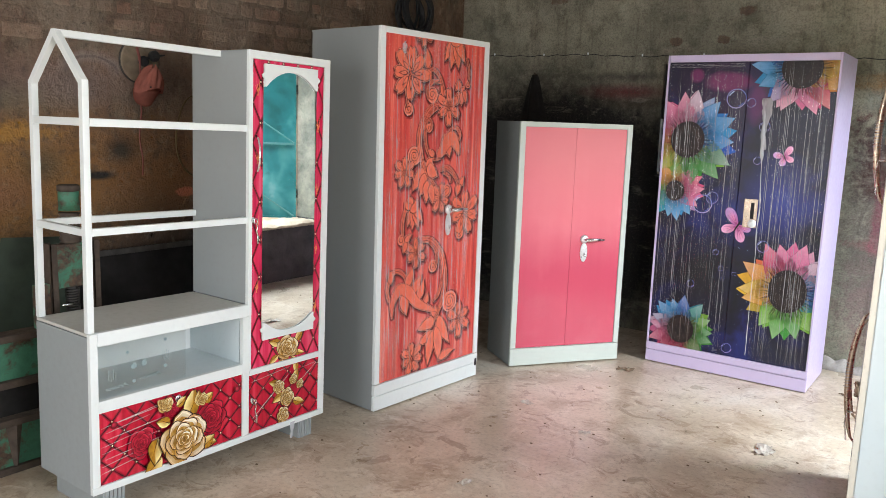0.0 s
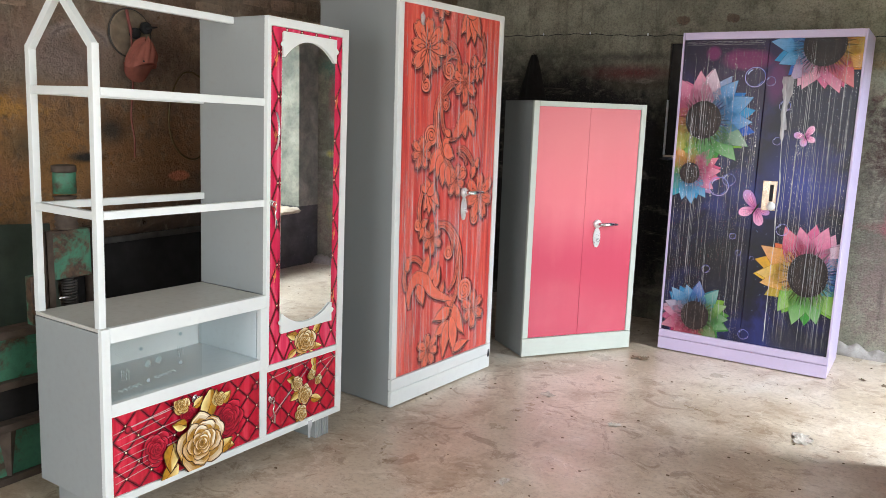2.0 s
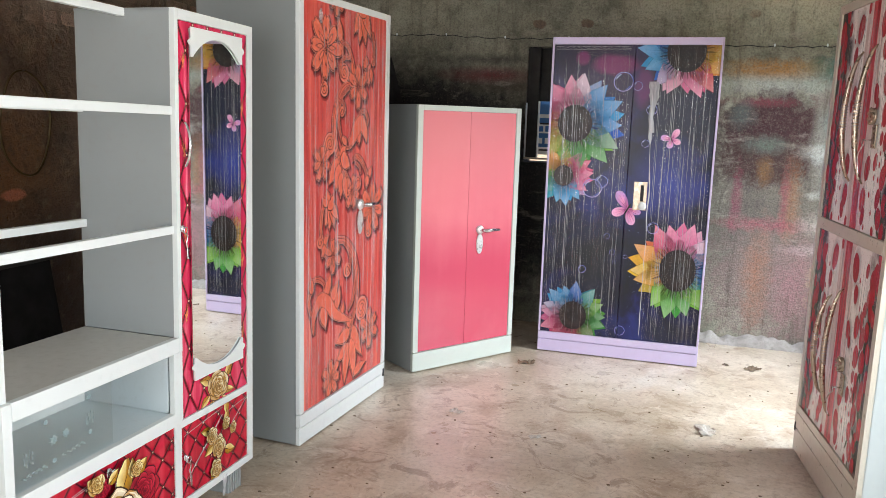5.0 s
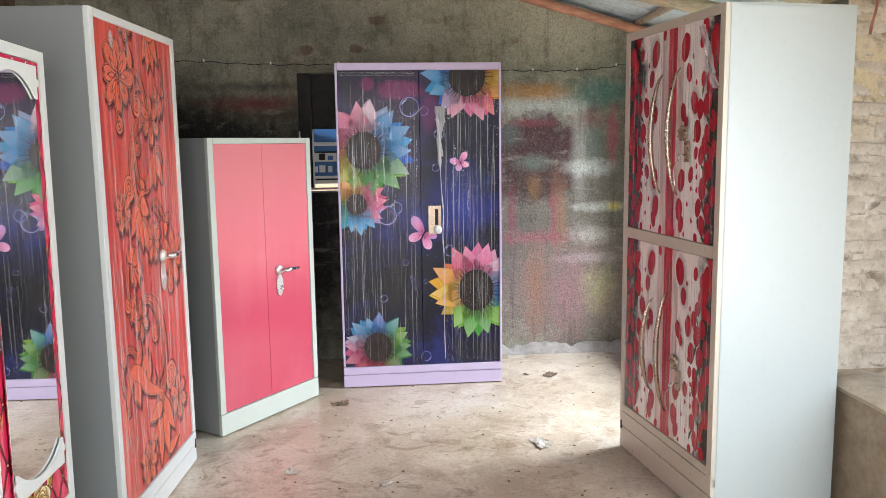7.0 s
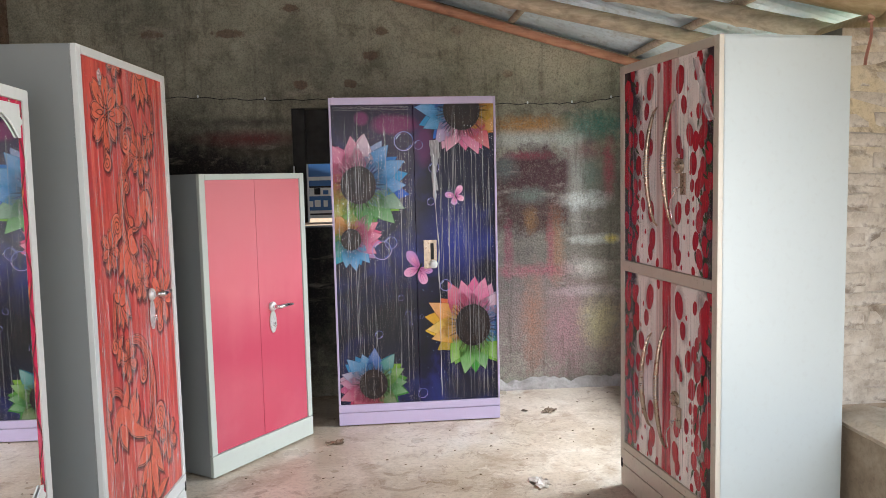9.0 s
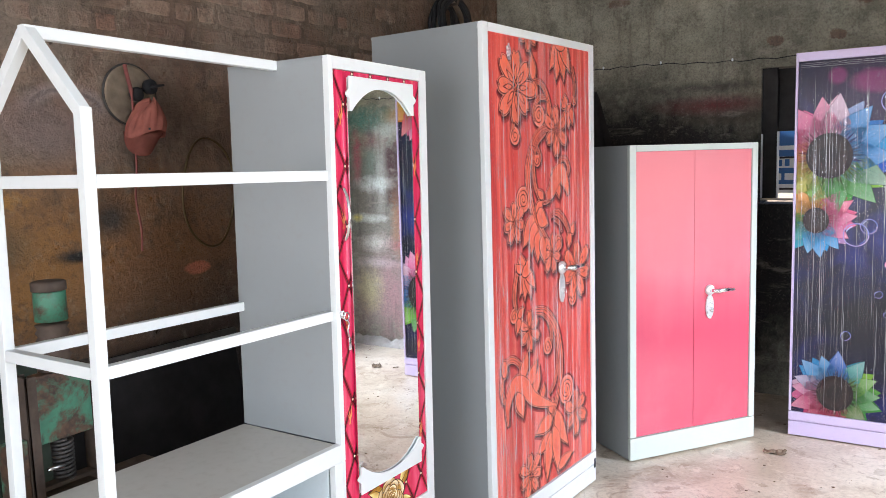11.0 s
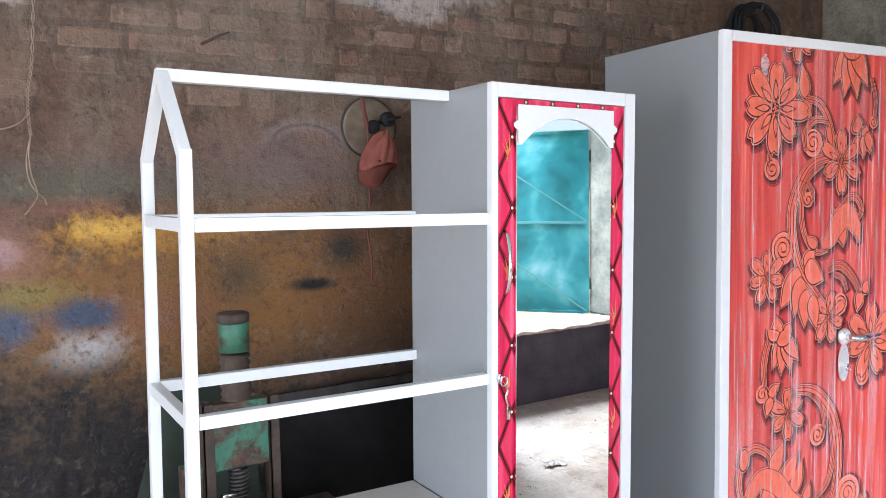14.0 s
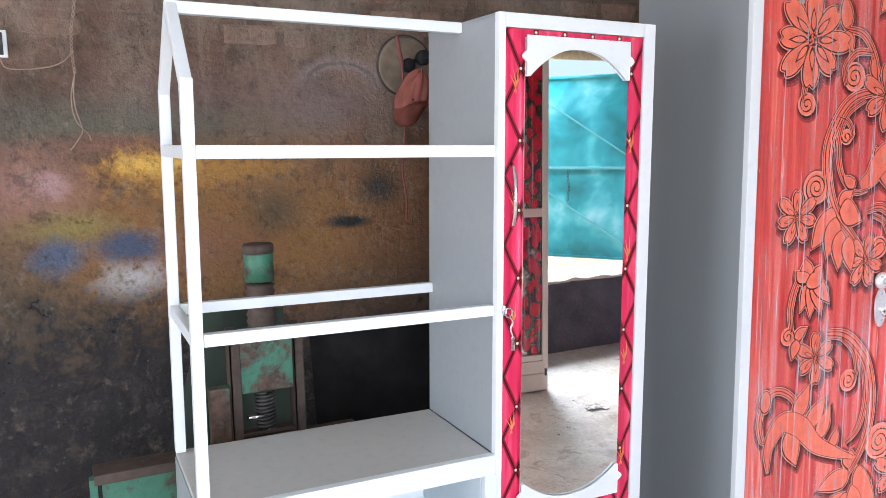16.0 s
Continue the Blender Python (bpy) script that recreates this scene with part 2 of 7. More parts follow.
def west_wall_mat(name, brick=False):
    """Soot, plaster and tried-out paint; the same stains run over the bricks, each of its own tone."""
    m = Nodes(name, 0.5)
    m.base = m.n("ShaderNodeNewGeometry").outputs["Position"]
    wob, mid, fine = m.noise(2.6, 6, 0.62, 0.5), m.noise(7, 6, 0.65), m.noise(60, 5, 0.7)
    c = m.ramp(wob, [(0.3, srgb(92, 68, 52)), (0.5, srgb(118, 90, 71)), (0.72, srgb(142, 114, 92))])
    c = m.mix(m.grey(mid, 0.5, 0.66, 0, 0.75), c, srgb(78, 66, 52))
    c = m.mix(m.grey(m.noise(1.7, 7, 0.7, 0.9), 0.48, 0.64, 0, 0.6), c, srgb(84, 70, 56))
    c = m.mix(m.grey(m.noise(1.0, 6, 0.7, 0.6, m.at((1, 5.5, 1.2))), 0.54, 0.68, 0, 0.6), c, srgb(150, 136, 116))
    crust = m.noise(28, 8, 0.76, 0.15)
    rag = m.math("ADD", m.math("MULTIPLY", mid, 0.55), m.math("MULTIPLY", crust, 0.45))

    def lay(c, y, z, w, h, colour, amount, soft=0.9, rough=0.9):
        return m.mix(m.math("MULTIPLY", m.blob((WEST, y, z), (0.4, w, h), soft, rag, rough), amount), c, colour)

    # Warm washes first, then the colours that were tried out on the wall.
    c = lay(c, 1.799, 1.116, 1.3, 0.52, srgb(140, 98, 46), 0.95, 0.7, 1.6)
    c = lay(c, 1.695, 1.116, 0.364, 0.146, srgb(142, 96, 70), 0.7)
    c = lay(c, 2.687, 1.147, 0.52, 0.416, srgb(122, 80, 44), 0.8, 0.8, 1.6)
    c = lay(c, 1.486, 1.574, 0.832, 0.125, srgb(98, 102, 86), 0.8)
    c = lay(c, 1.434, 1.501, 0.395, 0.052, srgb(134, 92, 74), 0.8)
    c = lay(c, 1.141, 1.366, 0.27, 0.166, srgb(160, 118, 104), 0.85)
    c = lay(c, 1.214, 1.376, 0.0728, 0.0624, srgb(200, 166, 164), 0.5, 0.9, 3.4)
    c = lay(c, 1.267, 1.22, 0.229, 0.0728, srgb(146, 134, 70), 0.75)
    c = lay(c, 1.549, 1.408, 0.229, 0.104, srgb(190, 138, 52), 0.95, 0.6, 2.8)
    c = lay(c, 1.559, 1.428, 0.177, 0.0572, srgb(230, 184, 84), 1.0, 0.7, 3.2)
    c = lay(c, 1.852, 1.408, 0.26, 0.052, srgb(176, 128, 54), 0.85, 0.7, 2.6)
    c = lay(c, 1.12, 0.825, 0.728, 0.27, srgb(82, 68, 46), 0.85, 0.8, 2.0)
    c = lay(c, 0.95, 1.05, 0.42, 0.24, srgb(74, 66, 46), 0.75, 0.8, 2.0)
    c = lay(c, 1.455, 1.033, 0.166, 0.0936, srgb(198, 198, 196), 0.9, 0.9, 2.8)
    c = lay(c, 1.455, 1.142, 0.146, 0.078, srgb(66, 82, 106), 0.95, 0.6, 1.6)
    c = lay(c, 1.225, 1.121, 0.125, 0.0832, srgb(76, 94, 118), 0.9, 0.7, 1.8)
    c = lay(c, 2.165, 1.637, 0.208, 0.135, srgb(132, 120, 112), 0.7, 0.8, 2.0)
    # A pale scraped arc.
    sweep = m.n("ShaderNodeVectorMath")
    sweep.operation = "LENGTH"
    m.l(m.at((2.5, 1 / 0.14, 1 / 0.085), (-WEST * 2.5, -2.259 / 0.14, -1.715 / 0.085)), sweep.inputs[0])
    rim = m.math("ABSOLUTE", m.math("SUBTRACT", m.math("ADD", sweep.outputs["Value"], m.math("MULTIPLY", m.math("SUBTRACT", crust, 0.5), 0.25)), 1.0))
    high = m.n("ShaderNodeSeparateXYZ")
    m.l(m.base, high.inputs[0])
    above = m.grey(high.outputs[2], 1.700, 1.751)
    c = m.mix(m.math("MULTIPLY", m.math("MULTIPLY", m.grey(rim, 0.42, 0.06), above), 0.6), c, srgb(172, 160, 156))
    c = m.mix(m.math("MULTIPLY", m.math("MULTIPLY", m.grey(rim, 0.11, 0.04), above), 0.7), c, srgb(92, 80, 76))
    c = lay(c, 2.405, 1.314, 0.114, 0.0936, srgb(38, 38, 34), 0.9, 0.8)
    c = lay(c, 1.977, 1.241, 0.146, 0.125, srgb(62, 64, 50), 0.7)
    c = lay(c, 2.27, 1.184, 0.125, 0.0312, srgb(14, 12, 11), 1.0, 0.6, 0.5)
    c = lay(c, 2.813, 1.069, 0.078, 0.0312, srgb(206, 120, 88), 0.95, 0.3, 1.0)
    # Near-black along the wall's foot and darker towards the far corner.
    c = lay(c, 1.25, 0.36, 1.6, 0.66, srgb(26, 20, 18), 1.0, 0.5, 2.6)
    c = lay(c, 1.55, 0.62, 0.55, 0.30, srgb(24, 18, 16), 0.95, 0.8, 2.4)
    c = m.mix(m.math("MULTIPLY", m.math("MULTIPLY", m.blob((WEST, 1.3, 0.5), (0.4, 0.9, 0.42), 0.9, rag, 1.2), m.grey(m.noise(9, 8, 0.75), 0.54, 0.64)), 0.4), c, srgb(100, 86, 76))
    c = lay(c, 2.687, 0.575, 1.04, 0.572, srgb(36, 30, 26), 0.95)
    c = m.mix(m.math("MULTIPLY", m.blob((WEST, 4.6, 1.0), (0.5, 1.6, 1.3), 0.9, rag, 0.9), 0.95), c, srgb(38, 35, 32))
    c = lay(c, 2.27, 2.24, 3.12, 0.354, srgb(98, 85, 71), 0.5, 0.5, 1.2)
    c = lay(c, 2.531, 2.375, 0.25, 0.125, srgb(176, 172, 164), 0.9, 0.4, 0.7)
    # Bare brick courses high up, pale and reddish, smeared with grey.
    if brick:
        tone = m.ramp(m.n("ShaderNodeObjectInfo").outputs["Random"], [(0.0, srgb(106, 84, 70)), (0.3, srgb(132, 106, 88)), (0.55, srgb(162, 136, 116)), (0.8, srgb(156, 112, 92)), (1.0, srgb(178, 154, 132))])
        c = m.mix(m.grey(m.noise(5.5, 6, 0.65, 0.4), 0.36, 0.60, 0.25, 0.9), c, tone)
    # Whitewash left near the roof, and dark runs below it.
    for y, z, w, h in PALE_PATCHES:
        c = lay(c, y, z, w, h, srgb(196, 188, 178), 0.9, 0.4, 2.2)
    runs = m.math("MULTIPLY", m.grey(high.outputs[2], 1.9, 2.2), m.grey(m.noise(1.0, 6, 0.7, 0.3, m.at((1, 13, 1.3), (4, 2, 1))), 0.55, 0.68))
    c = m.mix(m.math("MULTIPLY", runs, 0.6), c, srgb(66, 52, 44))
    smear = m.math("MULTIPLY", m.grey(high.outputs[2], 1.72, 1.95), m.grey(m.noise(3.4, 8, 0.72, 0.5, m.at((1, 1, 0.55), (5, 3, 2))), 0.46, 0.62))
    c = m.mix(m.math("MULTIPLY", smear, 0.7), c, srgb(138, 124, 108))
    c = m.mix(m.math("MULTIPLY", m.math("MULTIPLY", m.grey(high.outputs[2], 1.78, 2.0), m.grey(m.noise(6.5, 8, 0.75, 0.4, m.at(loc=(1, 8, 4))), 0.57, 0.66)), 0.6), c, srgb(176, 160, 140))
    c = m.mix(m.grey(crust, 0.54, 0.68, 0, 0.5), c, srgb(62, 50, 38))
    c = m.mix(m.grey(m.noise(15, 8, 0.78, 0.1, m.at(loc=(2, 5, 3))), 0.55, 0.66, 0, 0.35), c, srgb(160, 144, 122))
    c = m.mix(m.grey(m.noise(4.5, 9, 0.78, 0.15, m.at(loc=(7, 1, 9))), 0.56, 0.62, 0, 0.55), c, srgb(70, 56, 42))
    c = lay(c, 2.061, 1.678, 0.936, 0.166, srgb(124, 104, 96), 0.55, 0.9, 1.6)
    c = m.mix(m.grey(fine, 0.5, 0.8, 0, 0.25), c, srgb(46, 38, 30))
    m.col(c)
    m.rough(m.grey(rag, 0.35, 0.65, 0.26, 0.62))
    h = m.math("ADD", m.math("MULTIPLY", crust, 0.8), m.math("MULTIPLY", mid, 1.2))
    return m.bump(h, 0.85, 0.02).mat


def north_wall_mat():
    m = Nodes("grey_render", 0.75)
    wob, mid, fine = m.noise(1.9, 7, 0.66, 0.3), m.noise(6.5, 7, 0.7, 0.2), m.noise(85, 5, 0.7)
    c = m.ramp(wob, [(0.3, srgb(116, 114, 99)), (0.5, srgb(152, 149, 130)), (0.7, srgb(182, 176, 155))])
    c = m.mix(m.grey(mid, 0.5, 0.64, 0, 0.6), c, srgb(92, 90, 76))
    c = m.mix(m.grey(m.noise(11, 8, 0.75, 0.1, m.at(loc=(3, 1, 6))), 0.56, 0.66, 0, 0.55), c, srgb(168, 164, 146))
    rag = m.noise(15, 9, 0.78, 0.3)
    grit = m.grey(m.noise(70, 6, 0.78), 0.36, 0.60, 0.62, 1.2)

    def lay(c, x, z, w, h, colour, amount, soft=0.7, rough=1.9, sand=True):
        v = m.math("MULTIPLY", m.blob((x, NORTH, z), (w, 0.5, h), soft, rag, rough), amount * (0.8 if sand else 1.0))
        return m.mix(m.math("MULTIPLY", v, grit) if sand else v, c, colour)

    # Near-black corner: shade behind the cupboards put into the colour; maroon band across.
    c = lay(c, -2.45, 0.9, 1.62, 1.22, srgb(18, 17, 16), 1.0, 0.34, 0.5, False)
    c = lay(c, -1.85, 1.90, 0.5, 0.05, srgb(48, 46, 40), 0.7, 0.9, 0.4, False)
    c = lay(c, -1.85, 1.79, 0.45, 0.075, srgb(104, 28, 38), 0.85, 0.9, 0.4, False)
    c = lay(c, -1.8, 1.70, 0.4, 0.05, srgb(58, 48, 36), 0.7, 0.9, 0.4, False)
    # Bare brick showing through the render.
    for x, z, w in ((-1.98, 2.483, 0.12), (-1.036, 2.332, 0.06), (-1.517, 2.14, 0.06), (-1.178, 2.143, 0.06), (-0.959, 2.488, 0.05), (-2.465, 2.48, 0.09), (-1.565, 2.644, 0.07), (-0.452, 2.496, 0.05), (-0.1, 2.2, 0.05)):
        c = lay(c, x, z, w, 0.032, srgb(108, 78, 62), 0.75, 0.3, 2.4, False)
    # Upper wall near the far window lightened: daylight put into its colour.
    c = lay(c, 0.25, 2.45, 1.1, 0.42, srgb(198, 190, 166), 0.95, 0.9, 1.6, False)
    # Overspray of many colours where panels were painted against the wall.
    c = lay(c, 0.25, 1, 0.7, 1.1, srgb(108, 99, 91), 1.0, 0.35)
    c = lay(c, 0.25, 0.45, 0.7, 0.5, srgb(150, 128, 120), 0.9, 0.5)
    c = lay(c, 0.02, 1.85, 0.442, 0.08, srgb(178, 122, 48), 0.9)
    c = lay(c, 0.52, 1.84, 0.338, 0.13, srgb(54, 116, 106), 0.95)
    c = lay(c, 0.02, 1.75, 0.46, 0.085, srgb(196, 200, 190), 0.75, 0.9)
    c = lay(c, 0.33, 1.7, 0.117, 0.135, srgb(176, 182, 168), 0.8)
    c = lay(c, 0.04, 1.5, 0.39, 0.24, srgb(66, 28, 34), 1.25, 0.45)
    c = lay(c, 0.04, 1.25, 0.39, 0.19, srgb(70, 42, 38), 1.2, 0.45)
    c = lay(c, -0.02, 1.64, 0.26, 0.041, srgb(140, 62, 74), 0.7)
    c = lay(c, 0.04, 1.36, 0.169, 0.081, srgb(112, 128, 116), 0.8)
    c = lay(c, -0.13, 1.56, 0.104, 0.135, srgb(92, 112, 104), 0.7)
    c = lay(c, 0.04, 1.2, 0.065, 0.121, srgb(150, 112, 62), 0.7)
    c = lay(c, 0.44, 1.66, 0.182, 0.095, srgb(126, 72, 74), 0.8)
    c = lay(c, 0.6, 1.55, 0.058, 0.27, srgb(178, 84, 98), 0.85)
    c = lay(c, 0.46, 1.5, 0.13, 0.189, srgb(98, 118, 106), 0.75)
    c = lay(c, 0.37, 1.4, 0.078, 0.405, srgb(182, 182, 170), 0.6)
    c = lay(c, 0.44, 1.32, 0.23, 0.08, srgb(216, 220, 214), 0.85, 0.9)
    c = lay(c, 0.54, 1.045, 0.26, 0.047, srgb(200, 202, 190), 0.9)
    c = lay(c, 0.62, 1.045, 0.065, 0.041, srgb(226, 200, 84), 0.95)
    c = lay(c, 0.22, 1, 0.078, 0.351, srgb(170, 112, 70), 0.6)
    c = lay(c, -0.12, 1, 0.046, 0.27, srgb(150, 74, 92), 0.7)
    c = lay(c, 0.18, 1, 0.039, 0.27, srgb(150, 74, 92), 0.6)
    c = lay(c, 0.06, 0.835, 0.416, 0.06, srgb(186, 84, 104), 0.65, 0.9)
    c = lay(c, 0.45, 0.845, 0.208, 0.085, srgb(214, 208, 194), 0.8, 0.9)
    c = lay(c, 0.45, 0.68, 0.325, 0.054, srgb(196, 176, 170), 0.8)
    c = lay(c, 0.05, 0.47, 0.111, 0.432, srgb(186, 116, 70), 0.55, 0.9)
    c = lay(c, 0.29, 0.42, 0.182, 0.378, srgb(188, 126, 134), 0.55, 0.9)
    c = lay(c, 0.53, 0.46, 0.169, 0.23, srgb(204, 190, 140), 0.8)
    # Runs and scuffs through the paint.
    c = m.mix(m.math("MULTIPLY", m.grey(m.noise(1.0, 7, 0.7, 0.3, m.at((16, 1, 2.2))), 0.54, 0.66), 0.4), c, srgb(70, 60, 54))
    c = m.mix(m.math("MULTIPLY", m.grey(m.noise(1.0, 7, 0.72, 0.4, m.at((3, 1, 12), (2, 0, 5))), 0.56, 0.66), 0.35), c, srgb(176, 166, 152))
    c = m.mix(m.grey(fine, 0.46, 0.70, 0, 0.55), c, srgb(64, 56, 50))
    c = m.mix(m.grey(m.noise(70, 5, 0.75, 0.1, m.at(loc=(4, 2, 7))), 0.58, 0.70, 0, 0.22), c, srgb(190, 178, 166))
    m.col(c)
    h = m.math("ADD", m.math("MULTIPLY", fine, 0.7), m.math("MULTIPLY", mid, 1.4))
    return m.bump(h, 0.8, 0.014).mat


def painted_brick_mat():
    m = Nodes("limewashed_brick", 0.85)
    mid, fine = m.noise(8, 6, 0.68), m.noise(40, 5, 0.7)
    c = m.ramp(mid, [(0.3, srgb(160, 146, 128)), (0.5, srgb(206, 196, 180)), (0.7, srgb(224, 218, 206))])
    c = m.mix(m.blob((EAST, 3.06, 1.75), (0.6, 0.6, 0.3), 0.9, mid, 0.8), c, srgb(216, 200, 164))
    c = m.mix(m.grey(m.noise(4, 7, 0.68, 0.6), 0.51, 0.60, 0, 0.8), c, srgb(124, 108, 92))
    c = m.mix(m.grey(fine, 0.5, 0.8, 0, 0.5), c, srgb(104, 86, 70))
    m.col(c)
    return m.bump(m.math("ADD", mid, m.math("MULTIPLY", fine, 0.5)), 0.9, 0.02).mat


def cement_mat(name, a, b, c2):
    m = Nodes(name, 0.85)
    mid, fine = m.noise(5, 6, 0.65, 0.4), m.noise(50, 5, 0.7)
    c = m.ramp(mid, [(0.3, a), (0.5, b), (0.72, c2)])
    m.col(m.mix(m.grey(fine, 0.5, 0.8, 0, 0.5), c, tuple(v * 0.55 for v in a[:3])))
    return m.bump(m.math("ADD", mid, m.math("MULTIPLY", fine, 0.5)), 0.6, 0.014).mat


def tin_mat():
    m = Nodes("galvanised_tin", 0.45, 0.15)
    f, g = m.noise(3, 5, 0.6), m.noise(24, 5, 0.6)
    c = m.ramp(f, [(0.3, srgb(200, 214, 222)), (0.55, srgb(226, 238, 244)), (0.75, srgb(200, 200, 194))])
    m.col(m.mix(m.grey(g, 0.5, 0.75, 0, 0.35), c, srgb(130, 128, 122)))
    m.rough(m.grey(g, 0.3, 0.7, 0.35, 0.6))
    return m.mat


def bamboo_mat(name, a, b):
    m = Nodes(name, 0.5)
    f = m.noise(3, 5, 0.6, 0.3, m.at((2, 14, 14)))
    c = m.ramp(f, [(0.3, a), (0.7, b)])
    m.col(m.mix(m.grey(m.noise(9, 5), 0.55, 0.75, 0, 0.6), c, tuple(v * 0.45 for v in a[:3])))
    return m.bump(f, 0.3, 0.004).mat


MAT_WEST, MAT_BRICK = west_wall_mat("sooty_plaster"), west_wall_mat("sooty_brick", True)
MAT_NORTH, MAT_JAMB = north_wall_mat(), painted_brick_mat()
# The half wall's cement is near-black, its shade put into the colour.
MAT_CEMENT = cement_mat("shaded_cement", srgb(50, 49, 50), srgb(72, 70, 70), srgb(94, 91, 90))
MAT_SILL = cement_mat("pale_cement", srgb(168, 150, 128), srgb(200, 184, 162), srgb(220, 208, 190))
MAT_GROUND = cement_mat("dry_earth", srgb(150, 128, 98), srgb(172, 152, 122), srgb(190, 172, 142))
MAT_TAN = cement_mat("tan_plaster", srgb(138, 120, 100), srgb(164, 146, 124), srgb(184, 168, 146))
MAT_MORTAR = cement_mat("grey_mortar", srgb(122, 115, 108), srgb(154, 147, 140), srgb(182, 176, 168))
# Stained grey plaster, darkened to stand in for dim light on these faces.
MAT_PIER = cement_mat("dim_stained_plaster", srgb(98, 100, 92), srgb(136, 134, 122), srgb(172, 166, 150))
MAT_TIN = tin_mat()
MAT_BAMBOO = bamboo_mat("aged_bamboo", srgb(160, 144, 122), srgb(206, 190, 164))
MAT_BAMBOO_RED = bamboo_mat("red_stained_bamboo", srgb(172, 112, 86), srgb(204, 148, 118))
MAT_BAMBOO_NEW = bamboo_mat("fresh_bamboo", srgb(184, 158, 116), srgb(214, 192, 152))

ground = part("ground", boxes(((-300, -300, -0.6), (300, 300, -0.14))), MAT_GROUND)
tagged(ground, "dry bare earth round the workshop", "ground", kind="structure")
floor = part("floor", boxes(((WEST - THICK, SOUTH - THICK, -0.3), (EAST + THICK, NORTH + THICK, 0.0))), MAT_FLOOR)
tagged(floor, "dusty stained concrete workshop floor", "floor", kind="structure")


def prism(bm, x0, x1, y0, y1, z0, tops):
    """A wall piece whose top may slope along x: tops at x0 and x1."""
    v = [bm.verts.new(p) for p in ((x0, y0, z0), (x1, y0, z0), (x1, y1, z0), (x0, y1, z0), (x0, y0, tops[0]), (x1, y0, tops[1]), (x1, y1, tops[1]), (x0, y1, tops[0]))]
    for f in ((3, 2, 1, 0), (4, 5, 6, 7), (0, 1, 5, 4), (1, 2, 6, 5), (2, 3, 7, 6), (3, 0, 4, 7)):
        bm.faces.new([v[k] for k in f])


def gable(bm, x0, x1, y0, y1, z0, z1=None):
    prism(bm, x0, x1, y0, y1, z0, (roof_z(x0) - 0.03, roof_z(x1) - 0.03) if z1 is None else (z1, z1))


WIN_N = (-1.585, -0.66, 1.18, 1.99)
bm = bmesh.new()
gable(bm, WEST, WIN_N[0], NORTH, NORTH + THICK, 0)
gable(bm, WIN_N[1], EAST + THICK, NORTH, NORTH + THICK, 0)
gable(bm, WIN_N[0], WIN_N[1], NORTH, NORTH + THICK, 0, WIN_N[2])
gable(bm, WIN_N[0], WIN_N[1], NORTH, NORTH + THICK, WIN_N[3])
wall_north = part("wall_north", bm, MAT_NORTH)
tagged(wall_north, "rough grey rendered wall with spray-paint overspray", "wall", kind="structure")

bm = bmesh.new()
prism(bm, WEST - THICK, WEST, SOUTH - THICK, NORTH + THICK, 0, (roof_z(WEST - THICK) - 0.03, roof_z(WEST) - 0.03))
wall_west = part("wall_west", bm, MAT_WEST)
tagged(wall_west, "sooty brick wall, plastered below and paint-stained", "wall", kind="structure")

DOOR_S = (-2.95, 0.05, 2.35)
bm = bmesh.new()
gable(bm, WEST, DOOR_S[0], SOUTH - THICK, SOUTH, 0)
gable(bm, DOOR_S[1], EAST + THICK, SOUTH - THICK, SOUTH, 0)
gable(bm, DOOR_S[0], DOOR_S[1], SOUTH - THICK, SOUTH, DOOR_S[2])
wall_south = part("wall_south", bm, MAT_NORTH)
tagged(wall_south, "plain grey rendered wall with a wide doorway", "wall", kind="structure")

SILL_Z, WALL_TOP = 0.55, 2.04
WIN_E = ((0.35, 3.132), (3.672, 5.325))
bm = bmesh.new()
solid = [(SOUTH, WIN_E[0][0]), (WIN_E[0][1], WIN_E[1][0]), (WIN_E[1][1], NORTH)]
for y0, y1 in solid:
    prism(bm, EAST, EAST + THICK, y0, y1, 0, (WALL_TOP, WALL_TOP))
for y0, y1 in WIN_E:
    prism(bm, EAST, EAST + THICK, y0, y1, 0, (SILL_Z - 0.03, SILL_Z - 0.03))
bmesh.ops.subdivide_edges(bm, edges=[e for e in bm.edges if e.calc_length() > 0.5], cuts=10, use_grid_fill=True)
wall_east = part("wall_east", bm, [MAT_JAMB, MAT_CEMENT, MAT_TAN, MAT_PIER])
for p in wall_east.data.polygons:
    # Faces across x and the far pier take the dimmed grey plaster.
    p.material_index = (3 if abs(p.normal.x) > 0.5 or p.center.y > 4 else 0) if p.center.z > SILL_Z - 0.02 else 2 if 2.6 < p.center.y < 3.7 else 1
tagged(wall_east, "limewashed brick piers over a dark cement half wall", "wall", kind="structure")

for k, (y0, y1) in enumerate(WIN_E):
    bm = bmesh.new()
    edge = lambda u, v: (EAST - 0.025 + u * (THICK + 0.03) + (0.009 * noise.noise((v * 5, k, 0)) + 0.003 * noise.noise((v * 40, k, 5)) if u < 0.01 else 0), y0 + v * (y1 - y0), SILL_Z - 0.004 + 0.02 * noise.noise((u * 3, v * 14, k)) - 0.025 * (1 - min(1, u * 3)) ** 2)
    top = grid(bm, 6, 60, edge)
    low = [bm.verts.new((max(v.co.x + 0.03, EAST - 0.001), v.co.y, SILL_Z - 0.06)) for v in (r[0] for r in top)]
    for a, b, c, d in zip(top, top[1:], low, low[1:]):
        bm.faces.new((a[0], b[0], d, c))
    tagged(part(f"window_{k + 1}", bm, MAT_SILL), "pale crumbling cement window sill", "window sill", kind="structure")

